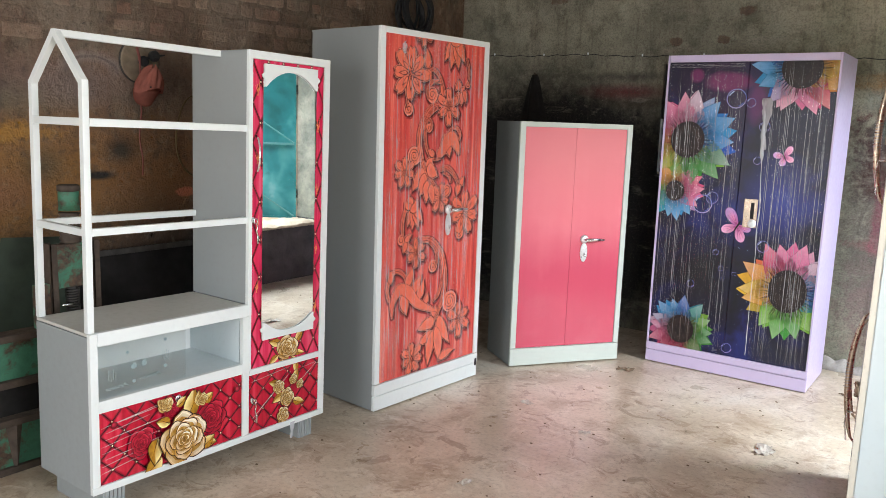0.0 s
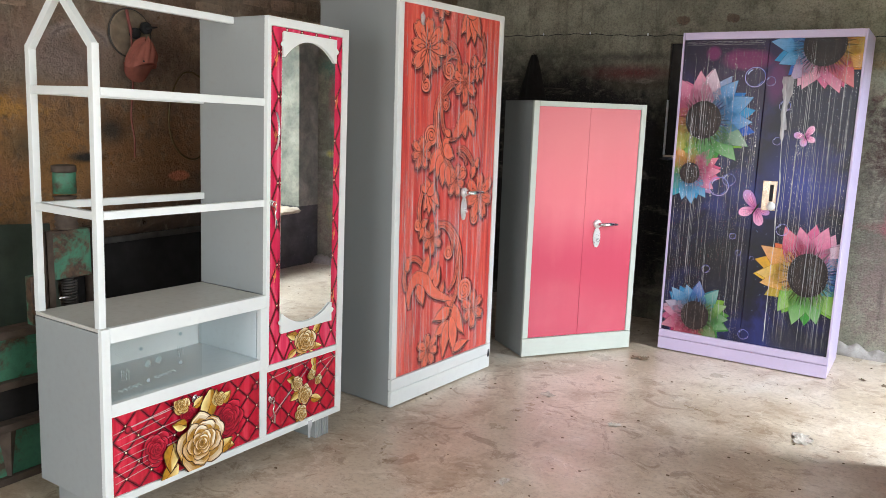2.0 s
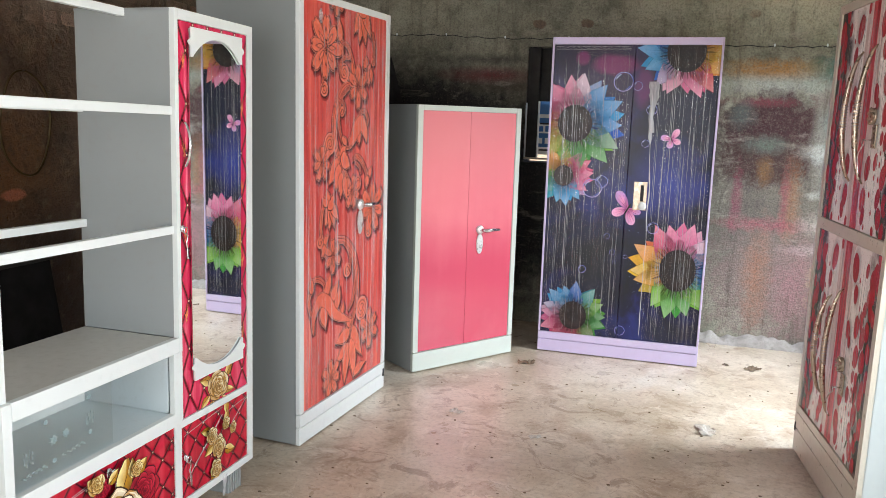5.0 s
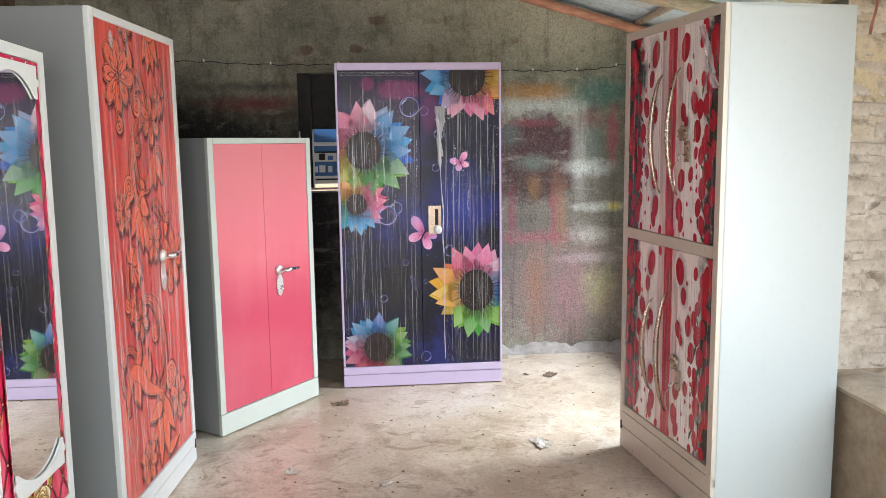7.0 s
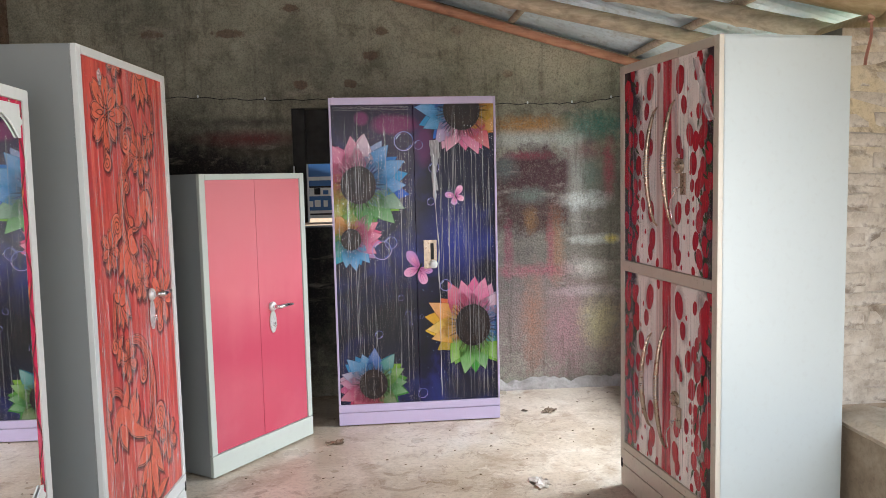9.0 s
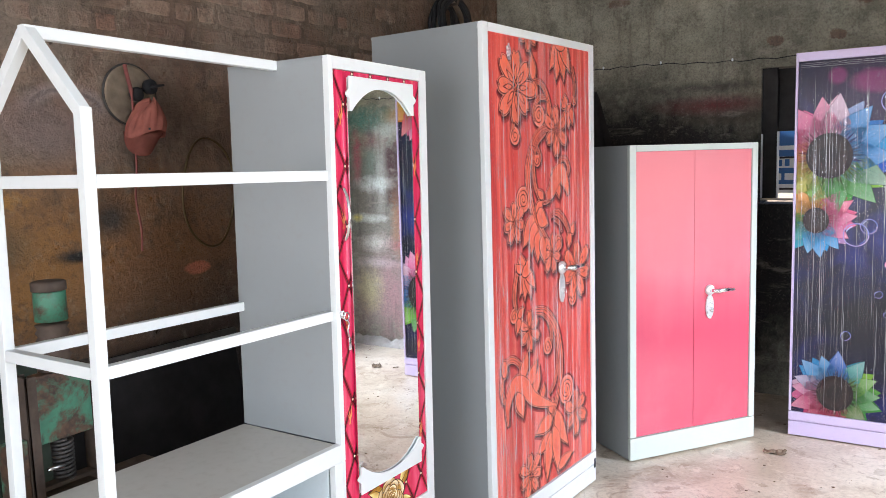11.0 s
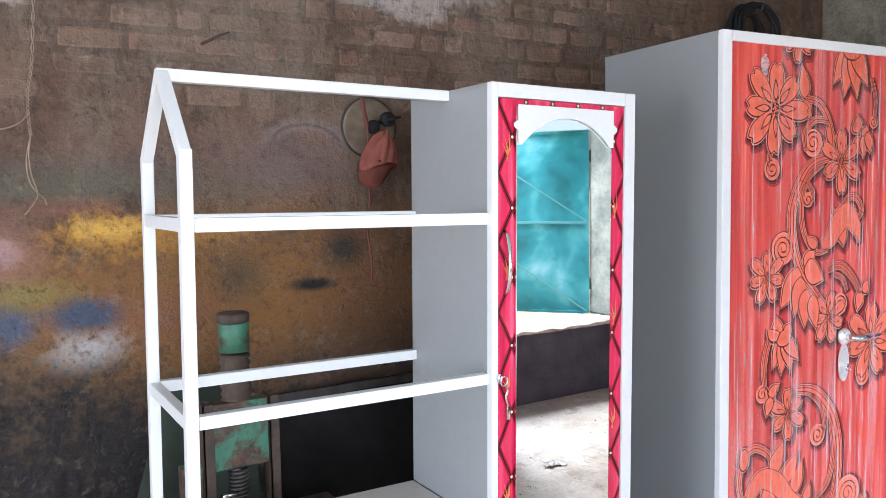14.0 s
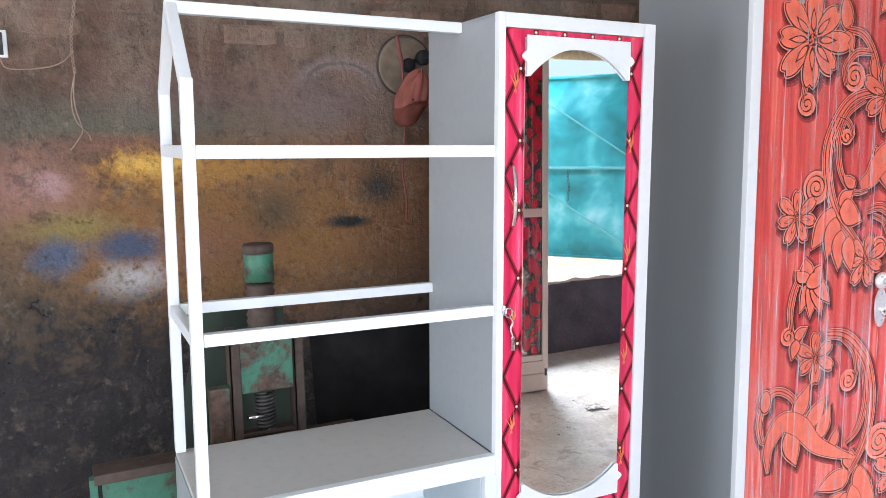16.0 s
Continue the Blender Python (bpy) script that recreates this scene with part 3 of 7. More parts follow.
# Mortar fillet along the foot of the far wall.
bm = bmesh.new()


def fillet(u, v):
    x = -0.6 + u * (EAST + 0.6)
    z = v * (0.062 + 0.03 * noise.noise((x * 5, 0, 0)) + 0.03 * noise.noise((x * 17, 3, 0)))
    return (x, NORTH - 0.002 - (0.05 + 0.012 * noise.noise((x * 11, z * 30, 1))) * (1 - v) ** 0.6 - 0.02 * (v < 0.97), z)


grid(bm, 90, 6, fillet)
tagged(part("trim", bm, MAT_MORTAR, smooth=True), "uneven grey mortar fillet at the wall foot", "trim", kind="structure")

# Corrugated roof.
bm = bmesh.new()
Y0, Y1, X0, X1 = SOUTH - 0.4, NORTH + 0.4, WEST - 0.35, EAST + 0.62
grid(bm, 4, 720, lambda u, v: (X0 + u * (X1 - X0), Y0 + v * (Y1 - Y0), roof_z(X0 + u * (X1 - X0)) + 0.009 * math.sin(2 * math.pi * (Y0 + v * (Y1 - Y0)) / 0.076)))
tagged(part("ceiling", bm, MAT_TIN, smooth=True), "corrugated galvanised tin roof seen from below", "roof", kind="structure")


def bamboo(a, b, r, mat, label, seed, kinks=0.32):
    """A bamboo pole with swollen joints, slightly bent."""
    a, b = Vector(a), Vector(b)
    n = max(int((b - a).length / 0.04), 4)
    pts, rs = [], []
    for i in range(n + 1):
        t = i / n
        d = t * (b - a).length
        near = abs((d / kinks + seed * 0.37) % 1 - 0.5)
        rs.append(r * (1.05 - 0.2 * t) * (1 + (0.16 if near > 0.46 else 0)))
        pts.append(a.lerp(b, t) + Vector((0, 0.02 * noise.noise((d, seed, 0)), 0.014 * noise.noise((d, seed, 5)))))
    bm = bmesh.new()
    tube(bm, pts, rs, 12)
    return tagged(part("bamboo_pole", bm, mat, smooth=True), label, "roof pole", "bamboo poles under the roof")


def rafter(xa, ya, xb, yb, r, mat, seed, label="aged bamboo rafter under the tin roof"):
    bamboo((xa, ya, pole_z(xa)), (xb, yb, pole_z(xb)), r, mat, label, seed)


rafter(WEST + 0.03, 5.46, 1.0, 5.46, 0.034, MAT_BAMBOO_RED, 1, "red-stained bamboo rafter along the far wall")
rafter(WEST + 0.03, 5.38, 1.1, 4.46, 0.05, MAT_BAMBOO, 2)
rafter(WEST + 0.03, 5.25, 1.15, 3.77, 0.052, MAT_BAMBOO, 3)
rafter(WEST + 0.03, 4.4, 1.18, 3.28, 0.052, MAT_BAMBOO_NEW, 4, "fresh yellow bamboo rafter under the tin roof")
for k in range(4):
    rafter(WEST + 0.03, 2.6 - 1.3 * k, 1.1, 2.2 - 1.3 * k, 0.05, MAT_BAMBOO, 5 + k)
for k, x in enumerate((-2.6, -1.76, -0.92, -0.083, 0.75)):
    bamboo((x, SOUTH + 0.05, pole_z(x) + 0.066), (x, NORTH - 0.03, pole_z(x) + 0.066), 0.027, MAT_BAMBOO, "slim bamboo purlin against the tin sheets", 20 + k)
bamboo((1.08, SOUTH - 0.2, 2.095), (1.08, NORTH + 0.1, 2.105), 0.05, MAT_BAMBOO_NEW, "stout bamboo eave beam on the brick piers", 40)


# ---- steel almirahs ----
def slab(parent, name, lo, hi, mat, label="", bevel=0.003):
    return part(name, boxes((lo, hi), bevel=bevel), mat, parent, label)


def resize(top, across, up=(), deep=()):
    """Sets a unit's true widths: pairs of (drawn, true) metres across, up and deep, with the stretch between them even."""
    for ob in top.children_recursive:
        m, up_chain = ob.matrix_basis.copy(), ob.parent
        while up_chain is not top:
            m, up_chain = up_chain.matrix_basis @ m, up_chain.parent
        co = np.empty(len(ob.data.vertices) * 3)
        ob.data.vertices.foreach_get("co", co)
        turn, shift = np.array(m.to_3x3()), np.array(m.translation)
        co = co.reshape(-1, 3) @ turn.T + shift
        for axis, pairs in ((0, across), (1, deep), (2, up)):
            if pairs:
                co[:, axis] = np.interp(co[:, axis], *zip(*[(-1 + pairs[0][0], -1 + pairs[0][1]), *pairs, (pairs[-1][0] + 1, pairs[-1][1] + 1)]))
        ob.data.vertices.foreach_set("co", ((co - shift) @ turn).ravel())


def almirah(m, w, h, d, body, face, frame_w, top_w, plinth, label, notch=True):
    """A steel cupboard: folded carcass, front frame, plinth. Front at y=0, depth to +y."""
    a = thing("almirah", m, label, "steel cupboard", "steel almirahs on show")
    slab(a, "side_panel", (0, 0.004, 0.008), (0.012, d, h - 0.002), body)
    slab(a, "side_panel", (w - 0.012, 0.004, 0.008), (w, d, h - 0.002), body)
    for x in (0.02, w - 0.06):
        for y in (0.03, d - 0.08):
            slab(a, "foot", (x, y, 0.0), (x + 0.04, y + 0.05, plinth - 0.031), MAT_BLACK, "low black foot")
    slab(a, "top_panel", (0.0, 0.002, h - 0.012), (w, d + 0.002, h), body)
    slab(a, "back_panel", (0.013, d - 0.014, 0.02), (w - 0.013, d - 0.004, h - 0.013), body)
    slab(a, "bottom_panel", (0.013, 0.03, plinth - 0.03), (w - 0.013, d - 0.02, plinth - 0.02), body)
    slab(a, "frame_stile", (0, -0.012, plinth + 0.002), (frame_w, 0.014, h), face)
    slab(a, "frame_stile", (w - frame_w, -0.012, plinth + 0.002), (w, 0.014, h), face)
    slab(a, "frame_rail", (frame_w + 0.001, -0.0125, h - top_w), (w - frame_w - 0.001, 0.014, h), face)
    return a


AT_B = pose(-2.0244, 2.9725, 0, 0, 0, 86.14)
AT_C = pose(-1.8977, 4.1307, 0, 0, 0, 54.78)
AT_D = pose(-1.2926, 4.8925, 0, 0, 0, 0.72)
AT_E = pose(0.1262, 3.7896, 0, 0, 0, -83.34)

B = almirah(AT_B, 0.860, 1.980, 0.50, MAT_STEEL, MAT_WHITE, 0.036, 0.03, 0.15, "tall grey steel almirah with carved-look red doors")
C = almirah(AT_C, 0.755, 1.545, 0.37, MAT_STEEL, MAT_CREAM, 0.036, 0.03, 0.12, "lower grey steel almirah with plain pink doors")
D = almirah(AT_D, 0.987, 1.982, 0.49, MAT_LILAC, MAT_LILAC, 0.012, 0.043, 0.135, "lilac steel almirah with rainbow sunflower doors in wrap")
E = almirah(AT_E, 0.887, 1.980, 0.49, MAT_PALE, MAT_BEIGE, 0.036, 0.036, 0.15, "pale steel almirah with red tulip doors in wrap")


# ---- printed films ----
class Ink:
    """Flat printed shapes on a door film; coordinates are (across, up) on the face, lift raises a layer."""

    def __init__(self, depth):
        self.bm = bmesh.new()
        self.lay = self.bm.loops.layers.float_color.new("ink")
        self.depth, self.k = depth, 0

    def lift(self, n=1):
        self.k += n
        return self

    def v(self, p):
        return self.bm.verts.new((p[0], self.depth - 0.00007 * self.k, p[1]))

    def face(self, vs, cs):
        f = self.bm.faces.new(vs)
        for lp, c in zip(f.loops, cs):
            lp[self.lay] = c

    def fan(self, rim, centre, c_rim, c_mid):
        """A filled shape, shaded from its middle to its rim; c_rim may be a list."""
        m, vs = self.v(centre), [self.v(p) for p in rim]
        n = len(vs)
        cs = c_rim if isinstance(c_rim, list) else [c_rim] * n
        for i in range(n):
            j = (i + 1) % n
            self.face((m, vs[j], vs[i]), (c_mid, cs[j], cs[i]))

    def strip(self, pts, widths, c0, c1=None):
        """A ribbon along points, tapering as widths says."""
        n = len(pts)
        ws = widths if isinstance(widths, (list, tuple)) else [widths] * n
        c1 = c1 or c0
        rows = []
        for i, p in enumerate(pts):
            a, b = pts[max(i - 1, 0)], pts[min(i + 1, n - 1)]
            d = Vector((b[0] - a[0], b[1] - a[1]))
            d = d.normalized() if d.length > 1e-9 else Vector((1, 0))
            s = Vector((-d.y, d.x)) * ws[i] / 2
            rows.append((self.v((p[0] + s.x, p[1] + s.y)), self.v((p[0] - s.x, p[1] - s.y))))
        for i in range(n - 1):
            t, u = i / (n - 1), (i + 1) / (n - 1)
            ca, cb = blend(c0, c1, t), blend(c0, c1, u)
            self.face((rows[i][0], rows[i][1], rows[i + 1][1], rows[i + 1][0]), (ca, ca, cb, cb))

    def clip(self, x0, x1, z0, z1):
        for co, no in (((x0, 0, 0), (-1, 0, 0)), ((x1, 0, 0), (1, 0, 0)), ((0, 0, z0), (0, 0, -1)), ((0, 0, z1), (0, 0, 1))):
            bmesh.ops.bisect_plane(self.bm, geom=self.bm.verts[:] + self.bm.edges[:] + self.bm.faces[:], plane_co=co, plane_no=no, clear_outer=True)
        return self

    def done(self, name, parent, label="", mat=None):
        return part(name, self.bm, mat or MAT_PRINT, parent, label)


def blend(a, b, t):
    return tuple(x + (y - x) * t for x, y in zip(a, b))


def cycle(stops, deg):
    """A colour between stops of (degrees, colour) round a circle."""
    deg %= 360
    s = sorted(stops)
    s = [(s[-1][0] - 360, s[-1][1])] + s + [(s[0][0] + 360, s[0][1])]
    for (a, ca), (b, cb) in zip(s, s[1:]):
        if a <= deg <= b:
            return blend(ca, cb, (deg - a) / max(b - a, 1e-6))


def petal_rim(base, deg, length, width, tip=1.6, n=7, skew=0.0):
    """The outline of a petal from its base: tip > 1 pointed, < 1 rounded."""
    d = Vector((math.cos(radians(deg)), math.sin(radians(deg))))
    s = Vector((-d.y, d.x))
    left, right = [], []
    for i in range(n + 1):
        t = math.sin(math.pi / 2 * i / n) if tip < 1 else i / n
        w = width / 2 * (math.sin(math.pi * min(t, 1) ** 0.75) ** (1 / tip if tip < 1 else 1)) * (1 if tip >= 1 else 1) + (0.06 * width * (1 - t))
        if tip < 1:
            w = width / 2 * (0.25 + 0.75 * math.sin(math.pi * 0.5 * min(1, t / 0.62))) * math.sqrt(max(0.0, 1 - max(0.0, (t - 0.62) / 0.38) ** 2))
        c = Vector(base) + d * length * t + s * skew * length * t * t
        left.append(c + s * w)
        right.append(c - s * w)
    return left + right[::-1][1:], Vector(base) + d * length * 0.45


MAT_PRINT = print_mat("printed_film", 0.42)
RED_FILL, RED_FILL2, RED_RIM, RED_DARK = srgb(240, 124, 94), srgb(230, 104, 80), srgb(236, 144, 124), srgb(62, 20, 18)


# Carved-look motifs: a soft dark cut round a pale cut edge, then each piece with a thin dark line and an orange face.
RED_SHADE, RED_SOFT = srgb(122, 38, 36), srgb(166, 58, 54)


def carved(ink, rim, mid, level=0):
    rim = [Vector(p) for p in rim]
    c = sum(rim, Vector((0, 0))) / len(rim)
    size = max((p - c).length for p in rim)

    def grown(e, dx=0.0, dz=0.0):
        return [c + (p - c) * (1 + e / max((p - c).length, 0.004)) + Vector((dx, dz)) for p in rim]

    for k, e, dx, tint in ((0, 0.020, 0.005, RED_SOFT), (1, 0.014, 0.0035, RED_SHADE), (1.6, 0.0085, 0.002, RED_DARK)):
        ink.k = k
        ink.fan(grown(e, dx, -2 * dx), c + Vector((dx, -2 * dx)), tint, tint)
    ink.k = 2
    ink.fan(grown(0.0055), c, RED_RIM, RED_RIM)
    ink.k = 3 + 2 * level
    ink.fan(grown(0.0022), c, RED_DARK, RED_DARK)
    ink.k = 4 + 2 * level
    ink.fan(grown(-0.0016 if size > 0.02 else -0.0006, 0.0006, 0.001), mid, RED_FILL, RED_FILL2)


def carved_stroke(ink, pts, widths, level=0, lines=0):
    """A swelling ribbon cut like the petals; lines draws dark grooves along it."""
    pts = [Vector((p[0], p[1])) for p in pts]
    for k, grow, dx, c in ((0, 0.034, 0.004, RED_SOFT), (1, 0.024, 0.003, RED_SHADE), (1.6, 0.016, 0.0018, RED_DARK), (2, 0.010, 0.0, RED_RIM), (3 + 2 * level, 0.004, 0.0, RED_DARK)):
        ink.k = k
        ink.strip([p + Vector((dx, -2 * dx)) for p in pts], [w + grow for w in widths], c)
    ink.k = 4 + 2 * level
    ink.strip(pts, widths, RED_FILL2, RED_FILL)
    if lines:
        ink.k = 5 + 2 * level
        n = len(pts)
        for side in ((0,) if lines == 1 else (-0.24, 0.24)):
            off = []
            for i, p in enumerate(pts):
                d = pts[min(i + 1, n - 1)] - pts[max(i - 1, 0)]
                off.append(p + Vector((-d.y, d.x)).normalized() * widths[i] * side)
            ink.strip(off, [0.0028] * n, RED_DARK)


def carved_line(ink, pts, w, lines=1):
    n = len(pts)
    carved_stroke(ink, pts, [w * (0.45 + 0.55 * math.sin(math.pi * min(1, (i / (n - 1)) * 0.9 + 0.12))) for i in range(n)], 0, lines)


def carved_tip(ink, base, tip, width, skew=0.2, level=0):
    """A pointed leaf from base to tip."""
    d = Vector(tip) - Vector(base)
    rim, mid = petal_rim(base, math.degrees(math.atan2(d.y, d.x)) - math.degrees(math.atan(skew)), d.length * math.cos(math.atan(skew)), width, 1.3, 10, skew)
    carved(ink, rim, mid, level)


def carved_flower(ink, x, z, r, n, turn=0.0, squash=1.0):
    for i in range(n):
        deg = turn + 360 * i / n
        d = (math.cos(radians(deg)) * squash, math.sin(radians(deg)))
        rim, mid = petal_rim((x + d[0] * r * 0.10, z + d[1] * r * 0.10), deg, r * (0.86 + 0.1 * math.sin(i * 2.3)), r * 0.42, 0.8, 11)
        axis = Vector((math.cos(radians(deg)), math.sin(radians(deg))))
        top = max((p - Vector((x, z))).dot(axis) for p in rim)
        rim = [p - axis * (0.10 * r * max(0.0, 1 - (((p - Vector((x, z))) - axis * (p - Vector((x, z))).dot(axis)).length / (r * 0.09))) if (p - Vector((x, z))).dot(axis) > top * 0.8 else 0.0) for p in rim]
        carved(ink, rim, mid, i)
        rim, mid = petal_rim((x + d[0] * r * 0.14, z + d[1] * r * 0.14), deg + 4, r * 0.50, r * 0.15, 1.2, 6)
        c = sum(rim, Vector((0, 0))) / len(rim)
        ink.k = 5 + 2 * n
        ink.fan(rim, mid, RED_DARK, RED_DARK)
        ink.k = 6 + 2 * n
        ink.fan([c + (p - c) * 0.74 for p in rim], c, RED_FILL, RED_FILL)
    ring = lambda k: [(x + k * math.cos(t * math.pi / 6), z + k * math.sin(t * math.pi / 6)) for t in range(12)]
    ink.k = 7 + 2 * n
    ink.fan(ring(r * 0.13), (x, z), RED_DARK, RED_DARK)
    ink.k = 8 + 2 * n
    for i in range(8):
        a, k = i * 2.4, r * 0.1 * math.sqrt(i / 8)
        c = Vector((x + k * math.cos(a), z + k * math.sin(a)))
        ink.fan([c + r * 0.028 * Vector((math.cos(t), math.sin(t))) for t in (0, 1.05, 2.1, 3.14, 4.2, 5.24)], c, RED_FILL2, RED_FILL)


def carved_droop(ink, x, z, h, n=4, spread=34, lean=0):
    for i in range(n):
        deg = -90 + lean + spread * (i / (n - 1) - 0.5) * 2
        rim, mid = petal_rim((x, z), deg, h * (0.85 + 0.15 * math.cos((i - (n - 1) / 2) * 0.9)), h * 0.36, 1.3)
        carved(ink, rim, mid, i)
    rim, mid = petal_rim((x, z + h * 0.12), -90 + lean, h * 0.4, h * 0.5, 0.8)
    carved(ink, rim, mid, n)


def carved_spiral(ink, x, z, r, turns=2.0, start=90, way=1):
    pts = []
    for i in range(int(14 * turns) + 1):
        t = i / (14 * turns)
        a = radians(start + way * 360 * turns * t)
        k = r * (1 - 0.86 * t)
        pts.append((x + k * math.cos(a), z + k * math.sin(a)))
    for k, grow, dx, c in ((0, 1.55, 0.005, RED_SOFT), (1, 1.40, 0.003, RED_SHADE), (1.6, 1.28, 0.002, RED_DARK), (2, 1.2, 0.0, RED_RIM), (3, 1.02, 0.0, RED_FILL)):
        ink.k = k
        ink.fan([(x + dx + r * grow * math.cos(t), z - 2 * dx + r * grow * math.sin(t)) for t in (math.pi * q / 9 for q in range(18))], (x + dx, z - 2 * dx), c, c)
    ink.k = 4
    ink.strip(pts, [0.0035 + 0.0015 * math.sin(q) for q in range(len(pts))], RED_DARK)


def red_wood_mat():
    m = Nodes("red_wood_print", 0.3)
    st = m.noise(1.0, 6, 0.6, 0.2, m.at((34, 1, 1.1)))
    wide = m.noise(1.0, 3, 0.5, 0.0, m.at((7, 1, 0.35)))
    c = m.ramp(st, [(0.3, srgb(170, 42, 40)), (0.45, srgb(212, 74, 62)), (0.58, srgb(232, 104, 88)), (0.72, srgb(246, 154, 132))])
    c = m.mix(m.grey(wide, 0.35, 0.7, 0, 0.5), c, srgb(190, 60, 60))
    m.col(c)
    m.b.inputs["Coat Weight"].default_value = 0.12
    m.b.inputs["Coat Roughness"].default_value = 0.12
    return m.mat


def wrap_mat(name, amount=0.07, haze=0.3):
    """Creased clear stretch film, with a painted sheen in pale bands."""
    m = Nodes(name, 0.12)
    t = m.t
    glossy, clear, mixer = m.n("ShaderNodeBsdfGlossy", Roughness=0.09), m.n("ShaderNodeBsdfTransparent"), m.n("ShaderNodeMixShader")
    crease = m.noise(1.0, 5, 0.65, 0.15, m.at((46, 1, 0.9)))
    bump = m.n("ShaderNodeBump", Strength=1.0, Distance=0.006)
    m.l(crease, bump.inputs["Height"])
    m.l(bump.outputs[0], glossy.inputs["Normal"])
    m.l(m.grey(m.noise(1.0, 4, 0.6, 0.2, m.at((85, 1, 1.3))), 0.54, 0.68, amount * 0.15, amount * 4.5), mixer.inputs[0])
    m.l(clear.outputs[0], mixer.inputs[1])
    m.l(glossy.outputs[0], mixer.inputs[2])
    # Diffuse white bands stand in for bright sheen on the film.
    film_sheen, mixer2 = m.n("ShaderNodeBsdfDiffuse", Color=(0.92, 0.92, 0.94, 1)), m.n("ShaderNodeMixShader")
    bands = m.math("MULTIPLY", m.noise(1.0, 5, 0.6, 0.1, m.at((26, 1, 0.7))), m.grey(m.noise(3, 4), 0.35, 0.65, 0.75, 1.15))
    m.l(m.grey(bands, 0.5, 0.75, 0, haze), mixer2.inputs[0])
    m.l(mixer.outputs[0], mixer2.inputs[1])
    m.l(film_sheen.outputs[0], mixer2.inputs[2])
    m.l(mixer2.outputs[0], m.out.inputs[0])
    return m.mat


def fold_mat():
    m = Nodes("film_fold", 0.15)
    # Glints along the folds are put in as see-through white.
    m.col((0.94, 0.94, 0.95))
    clear, mixer = m.n("ShaderNodeBsdfTransparent"), m.n("ShaderNodeMixShader", Fac=0.36)
    m.l(clear.outputs[0], mixer.inputs[1])
    m.l(m.b.outputs[0], mixer.inputs[2])
    m.l(mixer.outputs[0], m.out.inputs[0])
    return m.mat


# White haze in the film over the tulip doors also brightens them.
MAT_REDWOOD, MAT_WRAP, MAT_WRAP_CLEAR, MAT_WRAP_HAZED, MAT_FOLD = red_wood_mat(), wrap_mat("stretch_film", 0.10, 0.22), wrap_mat("clear_stretch_film", 0.03, 0.03), wrap_mat("hazed_stretch_film", 0.06, 0.22), fold_mat()


def film(parent, x0, x1, z0, z1, y, seed, folds, lean=0.0, lengths=(0.12, 0.2, 0.35, 0.6), thick=0.0022, sheet_mat=None):
    """A creased clear sheet over a door, with pulled folds as thin ridges."""
    bm = bmesh.new()
    wave = lambda x, z: 0.0012 * noise.noise((x * 42, z * 0.8, seed)) + 0.0008 * noise.noise((x * 110, z * 1.5, seed + 9))
    grid(bm, 70, 10, lambda u, v: (x0 + u * (x1 - x0), y - 0.0015 + wave(x0 + u * (x1 - x0), z0 + v * (z1 - z0)), z0 + v * (z1 - z0)))
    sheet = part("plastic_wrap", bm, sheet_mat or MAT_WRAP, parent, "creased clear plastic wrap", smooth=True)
    rnd = random.Random(seed)
    bm = bmesh.new()
    for _ in range(folds):
        x, zc = rnd.uniform(x0 + 0.01, x1 - 0.01), rnd.uniform(z0 + 0.1, z1 - 0.1)
        h, w = rnd.choice(lengths) * rnd.uniform(0.6, 1.3), 0.0005 + (thick - 0.0005) * rnd.random() ** 2
        za, zb = max(z0 + 0.01, zc - h / 2), min(z1 - 0.01, zc + h / 2)
        n = 8
        row = []
        for i in range(n + 1):
            t = i / n
            k = math.sin(math.pi * t) ** 0.6
            xx = x + lean * (t - 0.5) * h + 0.002 * noise.noise((x * 30, t * 2, seed))
            z = za + (zb - za) * t
            row.append([bm.verts.new(p) for p in ((xx - w * k - 1e-4, y - 0.003, z), (xx, y - 0.003 - 0.0011 * k, z), (xx + w * k + 1e-4, y - 0.003, z))])
        for a, b in zip(row, row[1:]):
            bm.faces.new((a[0], a[1], b[1], b[0]))
            bm.faces.new((a[1], a[2], b[2], b[1]))
    part("film_fold", bm, MAT_FOLD, sheet, "whitish stretched folds", smooth=True)
    return sheet


